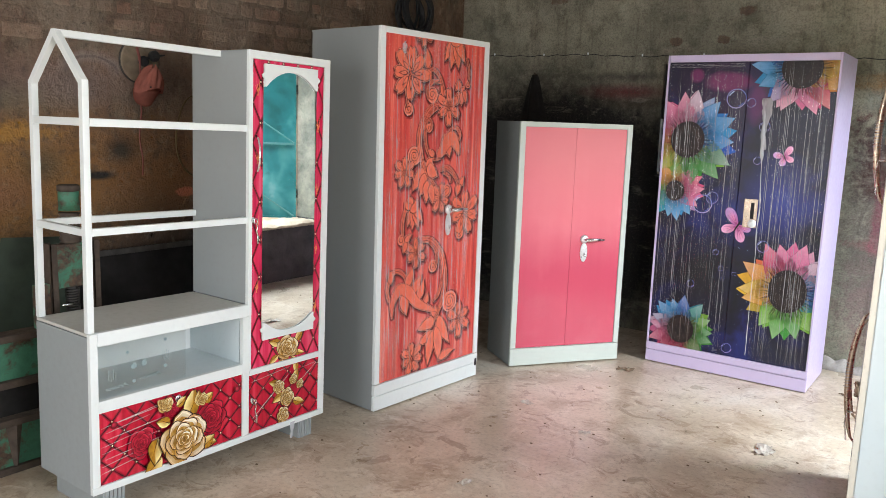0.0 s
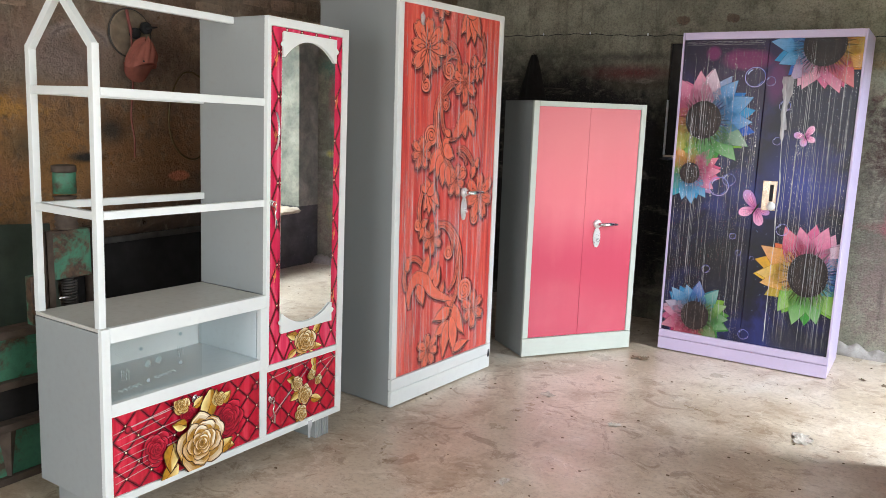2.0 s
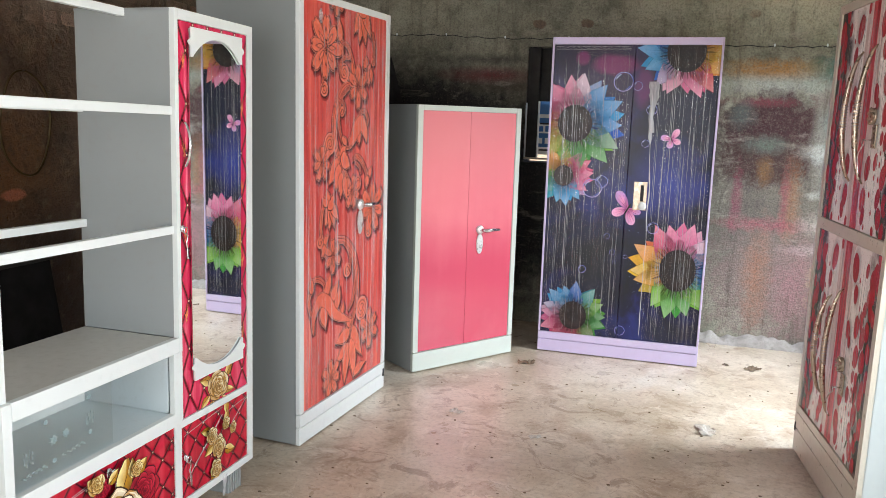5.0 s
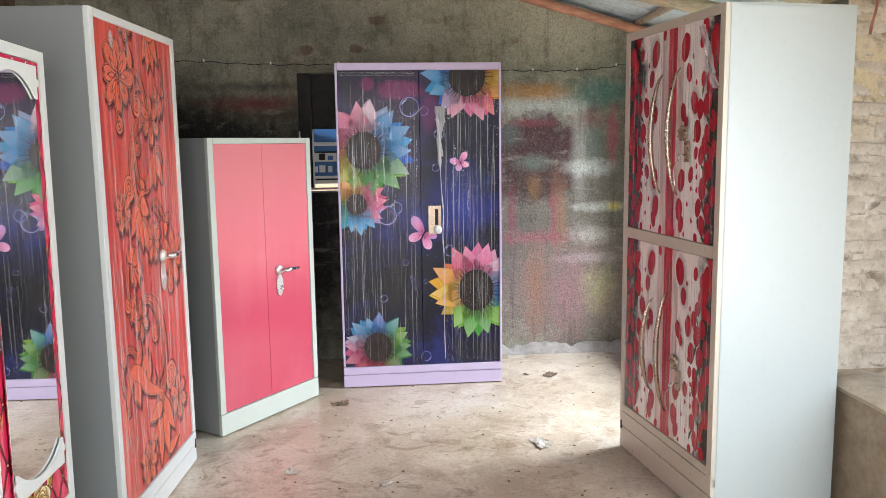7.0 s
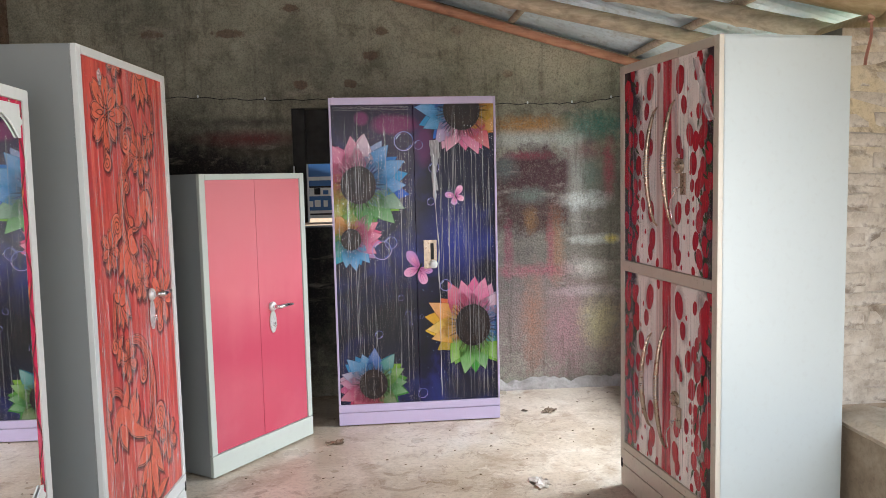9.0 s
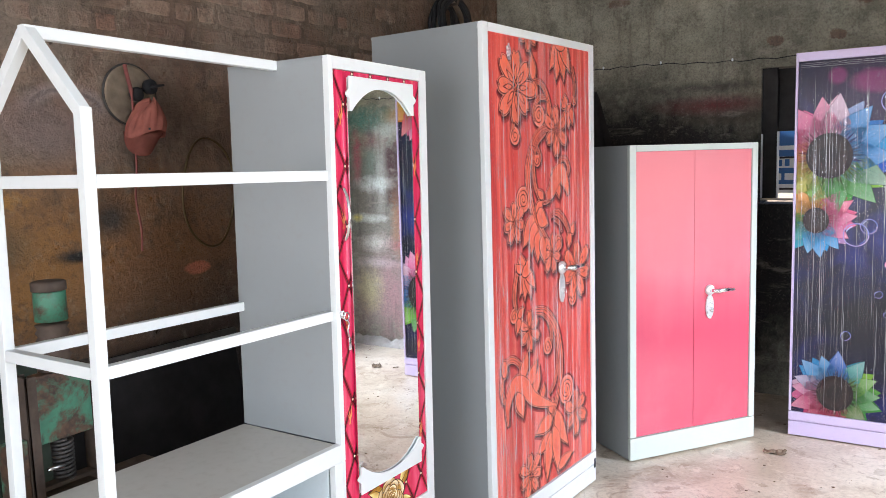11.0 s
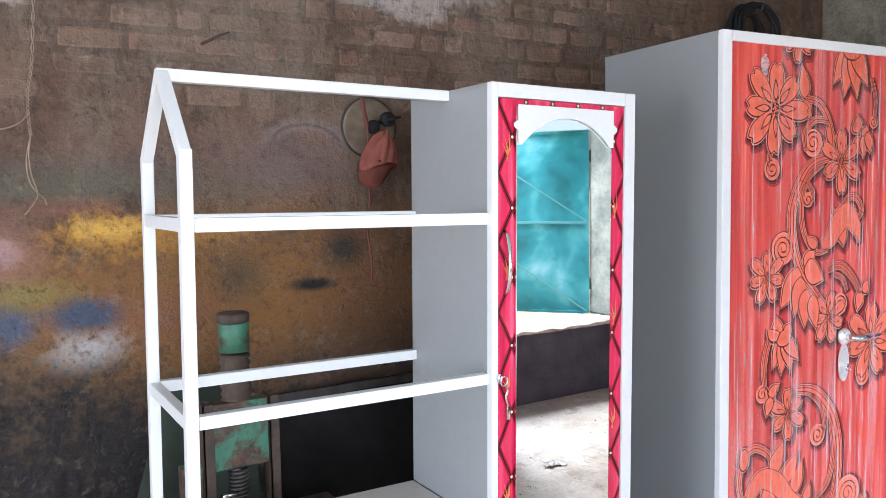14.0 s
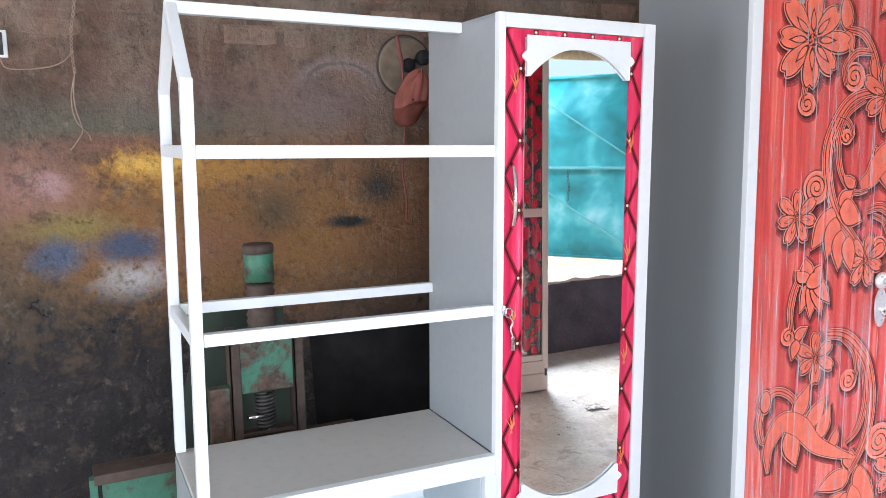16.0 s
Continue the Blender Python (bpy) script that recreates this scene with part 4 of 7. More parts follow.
def lever_lock(parent, x, z, y, keys=True):
    """Chrome rose with a lever to the right, a hanging plate and a keyhole shield."""
    bm = bmesh.new()
    lathe(bm, [(0.006, 0), (0.026, 0.001), (0.027, 0.008), (0.021, 0.016), (0.012, 0.019)], 20, pose(x, y, z, 90, 0, 0))
    rose = part("lock_rose", bm, MAT_SATIN, parent, "chrome lock rose", smooth=True)
    bm = bmesh.new()
    tube(bm, [(x, y - 0.012, z), (x, y - 0.045, z), (x + 0.012, y - 0.052, z), (x + 0.06, y - 0.05, z + 0.002), (x + 0.115, y - 0.044, z - 0.002)], [0.011, 0.011, 0.012, 0.011, 0.008], 12)
    part("handle", bm, MAT_CHROME, parent, "chrome lever handle", smooth=True)
    bm = bmesh.new()
    pts = [(x + 0.024 * math.sin(t) * (0.9 if t < 0 else 1), z - 0.085 - 0.062 * math.cos(t)) for t in (2 * math.pi * k / 20 for k in range(20))]
    vs = [bm.verts.new((p, y - 0.003, q)) for p, q in pts]
    f = bm.faces.new(vs)
    r = bmesh.ops.extrude_face_region(bm, geom=[f])
    bmesh.ops.translate(bm, vec=(0, -0.005, 0), verts=[g for g in r["geom"] if isinstance(g, bmesh.types.BMVert)])
    bmesh.ops.recalc_face_normals(bm, faces=bm.faces)
    part("keyhole_plate", bm, MAT_SATIN, parent, "chrome keyhole shield")
    if keys:
        bm = bmesh.new()
        box(bm, (x - 0.0025, y - 0.022, z - 0.1), (x + 0.0025, y - 0.008, z - 0.086), 0.0006)
        tube(bm, [(x + 0.010 * math.cos(t), y - 0.022, z - 0.10 + 0.010 * math.sin(t)) for t in (2 * math.pi * k / 12 for k in range(12))], 0.0018, 6, closed=True)
        part("key", bm, MAT_CHROME, parent, smooth=True)


def plinth(a, w, top, mat, groove=0.0, slot_first=False):
    if not groove:
        slab(a, "plinth", (0, -0.0125, 0.008), (w, 0.012, top - 0.002), mat)
        return
    slab(a, "plinth", (0, -0.010, 0.007), (w, 0.012, groove), mat)
    slab(a, "plinth_rail", (0.0, -0.0125, groove + 0.006), (w, 0.012, top - 0.002), mat)
    slab(a, "plinth_groove", (0.002, -0.006, groove + 0.0003), (w - 0.002, 0.011, groove + 0.0057), mat)
    x = 0.008 if slot_first else w - 0.024
    slab(a, "lock_slot", (x, -0.0145, groove - 0.014), (x + 0.015, -0.0105, groove + 0.03), MAT_BLACK, "small black slot")


# ---- red carved-look doors ----
plinth(B, 0.860, 0.15, MAT_WHITE, 0.085)
Y_FACE = -0.006
slab(B, "door", (0.038, Y_FACE, 0.152), (0.4265, 0.012, 1.951), MAT_REDWOOD, "red wood-print door with orange carved-look flowers")
slab(B, "door", (0.4285, Y_FACE, 0.152), (0.822, 0.012, 1.951), MAT_REDWOOD, "red wood-print door with orange carved-look flowers")

ink = Ink(Y_FACE - 0.0004)
line = lambda pts, w, lines=1: carved_line(ink, [(p.x, p.y) for p in glide([(*q, 0) for q in pts], 9)], w, lines)


def plume(pts, widths, level):
    """A full-bodied curl: widths are given at the control points."""
    fine = [(p.x, p.y) for p in glide([(*q, 0) for q in pts], 8)]
    wide = [p.x for p in glide([(w, 0, 0) for w in widths], 8)]
    carved_stroke(ink, fine, [max(w, 0.001) for w in wide], level)


# Vines and scrolls.
line([(0.35, 1.80), (0.42, 1.785), (0.47, 1.72), (0.485, 1.65)], 0.016)
line([(0.46, 1.735), (0.395, 1.735), (0.352, 1.69), (0.36, 1.64)], 0.014)
line([(0.482, 1.624), (0.40, 1.606), (0.344, 1.556), (0.302, 1.464), (0.308, 1.364), (0.345, 1.27), (0.41, 1.20), (0.45, 1.16)], 0.030, 2)
line([(0.44, 1.60), (0.37, 1.555), (0.342, 1.47), (0.36, 1.38), (0.415, 1.325), (0.47, 1.33)], 0.013)
line([(0.335, 1.55), (0.375, 1.535), (0.395, 1.50), (0.375, 1.475)], 0.010)
line([(0.529, 1.45), (0.56, 1.49), (0.605, 1.49), (0.632, 1.45), (0.61, 1.42)], 0.014)
line([(0.47, 1.265), (0.53, 1.275), (0.59, 1.235), (0.635, 1.175)], 0.020, 2)
line([(0.50, 1.25), (0.545, 1.23), (0.565, 1.19)], 0.010)
line([(0.21, 1.66), (0.20, 1.625), (0.195, 1.59)], 0.012)
line([(0.665, 1.88), (0.69, 1.81), (0.685, 1.75)], 0.009)
line([(0.215, 1.08), (0.195, 1.03), (0.186, 0.97), (0.195, 0.915)], 0.016)
line([(0.335, 0.895), (0.40, 0.885), (0.455, 0.85), (0.51, 0.78), (0.538, 0.68), (0.536, 0.575), (0.505, 0.49), (0.455, 0.42)], 0.034, 2)
line([(0.40, 0.875), (0.45, 0.83), (0.468, 0.77), (0.455, 0.72)], 0.013)
line([(0.50, 0.76), (0.515, 0.66), (0.49, 0.57), (0.44, 0.53)], 0.014)
line([(0.235, 0.67), (0.205, 0.715), (0.15, 0.74), (0.105, 0.715), (0.085, 0.65), (0.10, 0.59), (0.125, 0.60)], 0.018)
for x, z, r, turns, start, way in ((0.39, 1.665, 0.036, 2.0, 60, 1), (0.263, 1.344, 0.042, 2.3, 250, -1), (0.211, 1.585, 0.028, 1.7, 90, 1), (0.682, 1.736, 0.018, 1.6, 90, -1),
                                   (0.372, 1.49, 0.020, 1.3, 180, 1), (0.436, 0.735, 0.030, 1.7, 60, -1), (0.589, 0.511, 0.052, 2.5, 240, 1), (0.655, 0.90, 0.028, 1.7, 90, 1),
                                   (0.182, 0.904, 0.024, 1.5, 0, 1), (0.532, 1.15, 0.030, 1.9, 0, 1)):
    carved_spiral(ink, x, z, r, turns, start, way)
# Leaves from base to tip.
for level, (base, tip, w, skew) in enumerate((
        ((0.345, 1.80), (0.335, 1.90), 0.045, 0.25), ((0.35, 1.795), (0.375, 1.735), 0.04, 0.2), ((0.605, 1.70), (0.60, 1.755), 0.05, -0.3), ((0.62, 1.69), (0.655, 1.72), 0.03, 0.3),
        ((0.61, 1.685), (0.60, 1.625), 0.035, 0.2), ((0.63, 1.69), (0.635, 1.62), 0.035, 0.1), ((0.645, 1.70), (0.668, 1.635), 0.035, -0.2), ((0.48, 1.66), (0.455, 1.72), 0.035, 0.2),
        ((0.355, 1.29), (0.41, 1.33), 0.05, 0.3), ((0.36, 1.27), (0.45, 1.235), 0.075, -0.35), ((0.33, 1.28), (0.255, 1.16), 0.07, -0.25), ((0.345, 1.25), (0.315, 1.13), 0.06, -0.1),
        ((0.37, 1.21), (0.365, 1.09), 0.055, 0.1), ((0.40, 1.19), (0.42, 1.08), 0.05, 0.15), ((0.64, 1.18), (0.62, 1.12), 0.04, 0.2), ((0.645, 1.18), (0.675, 1.22), 0.035, 0.3),
        ((0.25, 1.06), (0.235, 1.135), 0.06, -0.4), ((0.24, 1.06), (0.20, 1.10), 0.045, 0.4), ((0.275, 1.075), (0.30, 1.11), 0.035, 0.2), ((0.205, 0.90), (0.255, 0.925), 0.035, 0.4),
        ((0.215, 0.89), (0.20, 0.83), 0.035, -0.1), ((0.225, 0.885), (0.235, 0.82), 0.035, 0.1), ((0.455, 0.435), (0.325, 0.39), 0.07, -0.4), ((0.44, 0.36), (0.335, 0.30), 0.055, -0.3),
        ((0.50, 0.44), (0.600, 0.262), 0.07, 0.35), ((0.45, 0.36), (0.415, 0.165), 0.06, 0.12), ((0.475, 0.38), (0.51, 0.165), 0.065, -0.12), ((0.51, 0.18), (0.64, 0.215), 0.045, -0.3),
        ((0.455, 0.44), (0.47, 0.50), 0.06, 0.1))):
    carved_tip(ink, base, tip, w, skew, level % 7)
# Lily and the feathered curl.
plume([(0.44, 1.345), (0.48, 1.365), (0.515, 1.41), (0.56, 1.44), (0.60, 1.40), (0.625, 1.345)], (0.03, 0.05, 0.07, 0.07, 0.05, 0.002), 5)
carved_tip(ink, (0.53, 1.41), (0.545, 1.335), 0.045, 0.15, 4)
carved_tip(ink, (0.50, 1.40), (0.495, 1.46), 0.03, 0.2, 4)
carved_tip(ink, (0.41, 1.335), (0.365, 1.375), 0.035, 0.3, 4)
for base, tip, w in (((0.235, 0.64), (0.275, 0.742), 0.055), ((0.285, 0.60), (0.345, 0.695), 0.055), ((0.33, 0.56), (0.366, 0.665), 0.05), ((0.385, 0.52), (0.40, 0.585), 0.035), ((0.19, 0.60), (0.235, 0.49), 0.065)):
    carved_tip(ink, base, tip, w, -0.22, 4)
plume([(0.126, 0.485), (0.125, 0.57), (0.175, 0.635), (0.245, 0.615), (0.31, 0.55), (0.385, 0.51), (0.475, 0.475)], (0.002, 0.034, 0.058, 0.066, 0.052, 0.036, 0.010), 5)
carved(ink, [(0.105 + 0.020 * math.cos(t), 0.712 + 0.034 * math.sin(t)) for t in (math.pi * q / 8 for q in range(16))], Vector((0.105, 0.712)), 2)
# Blossoms.
carved_flower(ink, 0.221, 1.765, 0.142, 8, 88)
carved_flower(ink, 0.315, 1.975, 0.07, 6, 90)
carved_droop(ink, 0.565, 1.975, 0.17, 4, 34)
carved_flower(ink, 0.526, 1.609, 0.105, 6, 92)
carved_flower(ink, 0.194, 1.259, 0.082, 7, 90)
carved_flower(ink, 0.478, 1.112, 0.085, 7, 80)
carved_flower(ink, 0.692, 1.015, 0.132, 7, 90)
carved_droop(ink, 0.268, 1.075, 0.125, 4, 32, 8)
carved_flower(ink, 0.294, 0.825, 0.084, 6, 92)
carved_flower(ink, 0.674, 0.390, 0.108, 6, 92)
carved_flower(ink, 0.285, 0.235, 0.092, 7, 96)
ink.clip(0.038, 0.822, 0.152, 1.951)
ink.done("floral_relief_print", B, "orange carved-look flowers, scrolls and leaves")
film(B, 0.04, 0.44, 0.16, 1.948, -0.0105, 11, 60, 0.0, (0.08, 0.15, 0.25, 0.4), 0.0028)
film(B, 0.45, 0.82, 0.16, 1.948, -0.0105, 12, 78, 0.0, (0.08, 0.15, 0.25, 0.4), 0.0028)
# A crumpled patch of film near the top.
bm = bmesh.new()
grid(bm, 12, 16, lambda u, v: (0.165 + 0.028 * (u - 0.5) * (0.25 + math.sin(math.pi * min(1, v * 0.8 + 0.1)) ** 2) + 0.012 * noise.noise((u * 6, v * 6, 0)), -0.013 - 0.010 * abs(noise.noise((u * 9, v * 9, 2))), 1.86 + 0.06 * v))
part("film_fold", bm, MAT_FOLD, B, "crumpled end of plastic wrap", smooth=True)
lever_lock(B, 0.54, 1.045, -0.013)

resize(B, ((0, 0), (0.036, 0.036), (0.824, 0.839), (0.860, 0.875)))

# ---- pink doors ----
plinth(C, 0.755, 0.12, MAT_CREAM)


def pink_mat():
    m = Nodes("pink_film", 0.2)
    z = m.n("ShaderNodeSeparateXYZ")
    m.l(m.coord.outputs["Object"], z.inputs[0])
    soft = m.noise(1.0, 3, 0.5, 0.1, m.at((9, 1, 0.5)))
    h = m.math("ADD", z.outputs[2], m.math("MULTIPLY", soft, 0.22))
    # Deeper pink low on the door, paler towards the top.
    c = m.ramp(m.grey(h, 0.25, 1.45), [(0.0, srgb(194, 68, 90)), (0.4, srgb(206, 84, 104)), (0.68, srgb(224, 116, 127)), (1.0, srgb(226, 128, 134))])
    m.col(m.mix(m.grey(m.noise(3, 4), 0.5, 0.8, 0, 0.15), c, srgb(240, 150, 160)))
    m.b.inputs["Coat Weight"].default_value = 0.3
    m.b.inputs["Coat Roughness"].default_value = 0.08
    return m.bump(m.noise(1.0, 3, 0.5, 0.1, m.at((8, 1, 0.8))), 0.06, 0.01).mat


MAT_PINK = pink_mat()
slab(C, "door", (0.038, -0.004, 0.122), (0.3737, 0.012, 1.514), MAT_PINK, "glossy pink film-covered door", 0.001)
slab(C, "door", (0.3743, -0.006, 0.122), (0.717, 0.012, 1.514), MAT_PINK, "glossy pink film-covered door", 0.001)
lever_lock(C, 0.465, 0.817, -0.006)


resize(C, ((0, 0), (0.036, 0.036), (0.719, 0.740), (0.755, 0.776)))

# ---- rainbow sunflower doors ----
slab(D, "plinth", (0, -0.010, 0.006), (0.987, 0.012, 0.082), MAT_LILAC)
slab(D, "plinth_rail", (0, -0.0125, 0.088), (0.987, 0.012, 0.132), MAT_LILAC)
slab(D, "plinth_groove", (0.002, -0.004, 0.0825), (0.985, 0.011, 0.0875), MAT_LILAC)


def night_mat():
    m = Nodes("night_blue_film", 0.35, 0.0, 0.3)
    a, b, d = m.noise(2.6, 5, 0.6, 0.6), m.noise(4.2, 5, 0.6, 0.4, m.at(loc=(3, 1, 7))), m.noise(1.6, 4, 0.5, 0.3, m.at(loc=(9, 2, 4)))
    c = m.ramp(a, [(0.32, srgb(6, 6, 14)), (0.5, srgb(16, 15, 46)), (0.62, srgb(24, 30, 90)), (0.8, srgb(34, 52, 132))])
    c = m.mix(m.blob((0.32, 0, 1.75), (0.36, 1, 0.34), 0.9, b, 0.9), c, srgb(44, 18, 62))
    c = m.mix(m.math("MULTIPLY", m.blob((0.38, 0, 1.82), (0.15, 1, 0.07), 0.4, b, 0.9), 0.8), c, srgb(126, 34, 96))
    c = m.mix(m.math("MULTIPLY", m.blob((0.19, 0, 1.86), (0.05, 1, 0.05), 0.4, b, 0.6), 0.8), c, srgb(118, 34, 92))
    c = m.mix(m.math("MULTIPLY", m.blob((0.56, 0, 1.70), (0.07, 1, 0.14), 0.5, b, 0.9), 0.7), c, srgb(104, 30, 98))
    c = m.mix(m.math("MULTIPLY", m.blob((0.28, 0, 0.62), (0.36, 1, 0.36), 0.8, a, 0.6), 0.85), c, srgb(22, 19, 20))
    c = m.mix(m.math("MULTIPLY", m.blob((0.72, 0, 1.12), (0.25, 1, 0.3), 0.9, d, 0.8), 0.7), c, srgb(40, 56, 150))
    c = m.mix(m.math("MULTIPLY", m.blob((0.80, 0, 0.2), (0.24, 1, 0.14), 0.6, a, 0.6), 0.8), c, srgb(26, 26, 38))
    v = m.n("ShaderNodeTexVoronoi", Scale=34.0)
    m.l(m.coord.outputs["Object"], v.inputs["Vector"])
    c = m.mix(m.math("MULTIPLY", m.grey(v.outputs["Distance"], 0.10, 0.05), m.grey(b, 0.5, 0.6)), c, srgb(120, 150, 190))
    m.col(c)
    m.b.inputs["Coat Weight"].default_value = 0.08
    m.b.inputs["Coat Roughness"].default_value = 0.1
    return m.mat


MAT_NIGHT = night_mat()
dl = slab(D, "door", (0.013, Y_FACE, 0.134), (0.4925, 0.012, 1.938), MAT_NIGHT, "dark blue door printed with rainbow sunflowers")
dr = slab(D, "door", (0.4945, Y_FACE, 0.134), (0.974, 0.012, 1.938), MAT_NIGHT, "dark blue door printed with rainbow sunflowers")
K = {"pink": srgb(246, 120, 170), "rose": srgb(236, 60, 110), "white": srgb(246, 206, 226), "orange": srgb(250, 140, 50), "gold": srgb(254, 206, 60), "lime": srgb(150, 210, 60),
     "green": srgb(70, 170, 60), "teal": srgb(44, 178, 184), "sky": srgb(56, 172, 236), "blue": srgb(22, 92, 210)}


def rainbow_flower(door, x, z, r, core, hues, n, seed, box4, tall=1.08, dull=0.28):
    """A sunflower in two rows of broad pointed petals whose hue runs round the ring, with a dark seeded heart."""
    rnd = random.Random(seed)
    ink = Ink(Y_FACE - 0.0004)
    wheel = [(d, blend(K[c], (0, 0, 0, 1), dull)) for d, c in hues]
    o = Vector((x, z))
    dark = (0.02, 0.006, 0.014, 1)
    for row, (scale, off, wide) in enumerate(((0.98, 0.5, 0.50), (1.0, 0.0, 0.46))):
        for i in range(n):
            deg = 360 * (i + off) / n + rnd.uniform(-5, 5)
            hue = cycle(wheel, deg)
            tip_c = blend(hue, (1, 1, 1, 1), 0.16 if row else 0.0)
            mid_c = blend(hue, dark, 0.06)
            base_c = blend(cycle(wheel, deg + 14), dark, 0.55)
            ln = r * scale * rnd.uniform(0.90, 1.06)
            rim, _ = petal_rim((x, z), deg, ln, r * wide, 1.1, 9, rnd.uniform(-0.10, 0.10))
            grow = lambda p, k: o + (p - o) * k
            ink.k = 1 + row * 4
            d = Vector((math.cos(radians(deg)), math.sin(radians(deg))))
            s = Vector((-d.y, d.x))
            ink.fan([grow(p, 1.004) + (s * 0.0024 if (p - o).dot(s) > 0 else s * -0.0024) for p in rim], o + d * ln * 0.5, blend(hue, dark, 0.5), blend(hue, dark, 0.5))

            def tone(p):
                t = (p - o).length / r
                return blend(base_c, mid_c, min(1, max(0, (t - 0.30) * 3.2))) if t < 0.62 else blend(mid_c, tip_c, min(1, (t - 0.62) * 3.0))

            ink.k = 2 + row * 4
            spine = o + d * ln * 0.62
            ink.fan(rim, spine, [tone(p) for p in rim], blend(mid_c, tip_c, 0.45))
            ink.k = 3 + row * 4
            for q in (-0.075, -0.03, 0.03, 0.075):
                a, b = o + d * core * 0.9 + s * q * r * 1.2, o + d * ln * (0.86 - abs(q) * 2.2) + s * q * r * 0.7
                ink.strip([a, a.lerp(b, 0.5), b], [0.004, 0.0018, 0.0003], blend(base_c, dark, 0.3), blend(mid_c, base_c, 0.14))
    # Shadowy throat and fringe round the heart.
    for i in range(int(n * 3.2)):
        deg = 360 * i / (n * 3.2) + rnd.uniform(-4, 4)
        rim, mid = petal_rim((x, z), deg, core * rnd.uniform(1.15, 1.55), core * 0.16, 1.5, 5)
        ink.k = 10
        c = blend(cycle(wheel, deg), (0.03, 0.012, 0.012, 1), 0.68)
        ink.fan([Vector((p.x, z + (p.y - z) * tall)) for p in rim], mid, c, srgb(44, 28, 26))
    ring = lambda k: [(x + k * math.cos(t * math.pi / 14), z + tall * k * math.sin(t * math.pi / 14)) for t in range(28)]
    for k, c in ((1.0, srgb(34, 22, 21)), (0.78, srgb(46, 33, 28)), (0.45, srgb(30, 21, 19))):
        ink.k += 1
        ink.fan(ring(core * k), (x, z), c, blend(c, srgb(26, 18, 18), 0.6))
    ink.k += 1
    for i in range(110):
        a, k = i * 2.39996, core * 0.99 * math.sqrt(i / 110)
        c = (x + k * math.cos(a), z + tall * k * math.sin(a))
        ink.fan([(c[0] + 0.003 * math.cos(t), c[1] + 0.003 * math.sin(t)) for t in (0, 1.57, 3.14, 4.71)], c, srgb(40, 28, 25), srgb(52, 38, 32))
    ink.clip(*box4)
    ink.done("printed_flower", door, "rainbow sunflower print")


LEFT, RIGHT = (0.0135, 0.4922, 0.1345, 1.9375), (0.4948, 0.9738, 0.1345, 1.9375)
rainbow_flower(dl, 0.160, 1.467, 0.295, 0.105, [(80, "white"), (110, "pink"), (135, "pink"), (160, "rose"), (185, "orange"), (215, "gold"), (245, "lime"), (275, "green"), (310, "green"), (330, "lime"), (343, "blue"), (0, "sky"), (25, "sky"), (45, "blue"), (58, "sky")], 14, 1, LEFT)
rainbow_flower(dl, 0.107, 1.143, 0.182, 0.060, [(70, "orange"), (100, "gold"), (130, "orange"), (160, "lime"), (190, "green"), (225, "teal"), (260, "sky"), (310, "sky"), (335, "pink"), (0, "pink"), (35, "rose"), (50, "pink")], 13, 2, LEFT)
# Inks dulled further here, standing in for dimmer light low on the door.
rainbow_flower(dl, 0.214, 0.255, 0.215, 0.085, [(75, "blue"), (100, "sky"), (140, "sky"), (165, "white"), (185, "pink"), (225, "rose"), (270, "rose"), (320, "green"), (0, "green"), (40, "lime"), (55, "teal")], 14, 3, LEFT, 1.08, 0.5)
rainbow_flower(dr, 0.783, 1.900, 0.268, 0.110, [(0, "gold"), (40, "orange"), (150, "blue"), (185, "sky"), (205, "sky"), (225, "blue"), (238, "white"), (265, "pink"), (290, "pink"), (308, "rose"), (322, "orange"), (340, "gold")], 14, 4, RIGHT)
rainbow_flower(dr, 0.828, 0.597, 0.292, 0.108, [(0, "blue"), (25, "sky"), (45, "white"), (75, "pink"), (105, "pink"), (130, "rose"), (148, "orange"), (170, "gold"), (195, "gold"), (212, "orange"), (228, "lime"), (275, "green"), (310, "lime"), (335, "teal")], 14, 5, RIGHT, 1.2)


def butterfly(door, x, z, s, body, wings):
    """Pink wings as (degrees, length, width) round a dark body that points along body degrees."""
    c = Vector((x, z))
    for i, (deg, ln, w) in enumerate(wings):
        ink = Ink(Y_FACE - 0.004 - 0.00025 * i)
        rim, mid = petal_rim((x, z), deg, s * ln, s * w, 0.8, 9)
        ink.lift()
        ink.fan([c + (p - c) * 1.03 for p in rim], mid, srgb(74, 34, 88), srgb(74, 34, 88))
        ink.lift()
        ink.fan(rim, mid, [blend(srgb(170, 70, 140), srgb(236, 176, 214) if i % 2 else srgb(190, 150, 216), min(1, (p - c).length / (s * ln) * 1.1)) for p in rim], srgb(238, 150, 194))
        ink.lift()
        for off in (-12, 0, 12):
            d = Vector((math.cos(radians(deg + off)), math.sin(radians(deg + off))))
            ink.strip([c + d * s * ln * t for t in (0.1, 0.5, 0.88)], [0.003, 0.0016, 0.0005], srgb(150, 60, 120))
        ink.done("printed_wing", door, "pink butterfly wing print")
    ink = Ink(Y_FACE - 0.0054)
    d = Vector((math.cos(radians(body)), math.sin(radians(body))))
    ink.lift()
    ink.strip([c + d * s * t for t in (-0.5, -0.2, 0.2, 0.42)], [0.001, s * 0.09, s * 0.1, 0.002], srgb(14, 10, 16))
    ink.done("printed_butterfly_body", door, "dark butterfly body print")


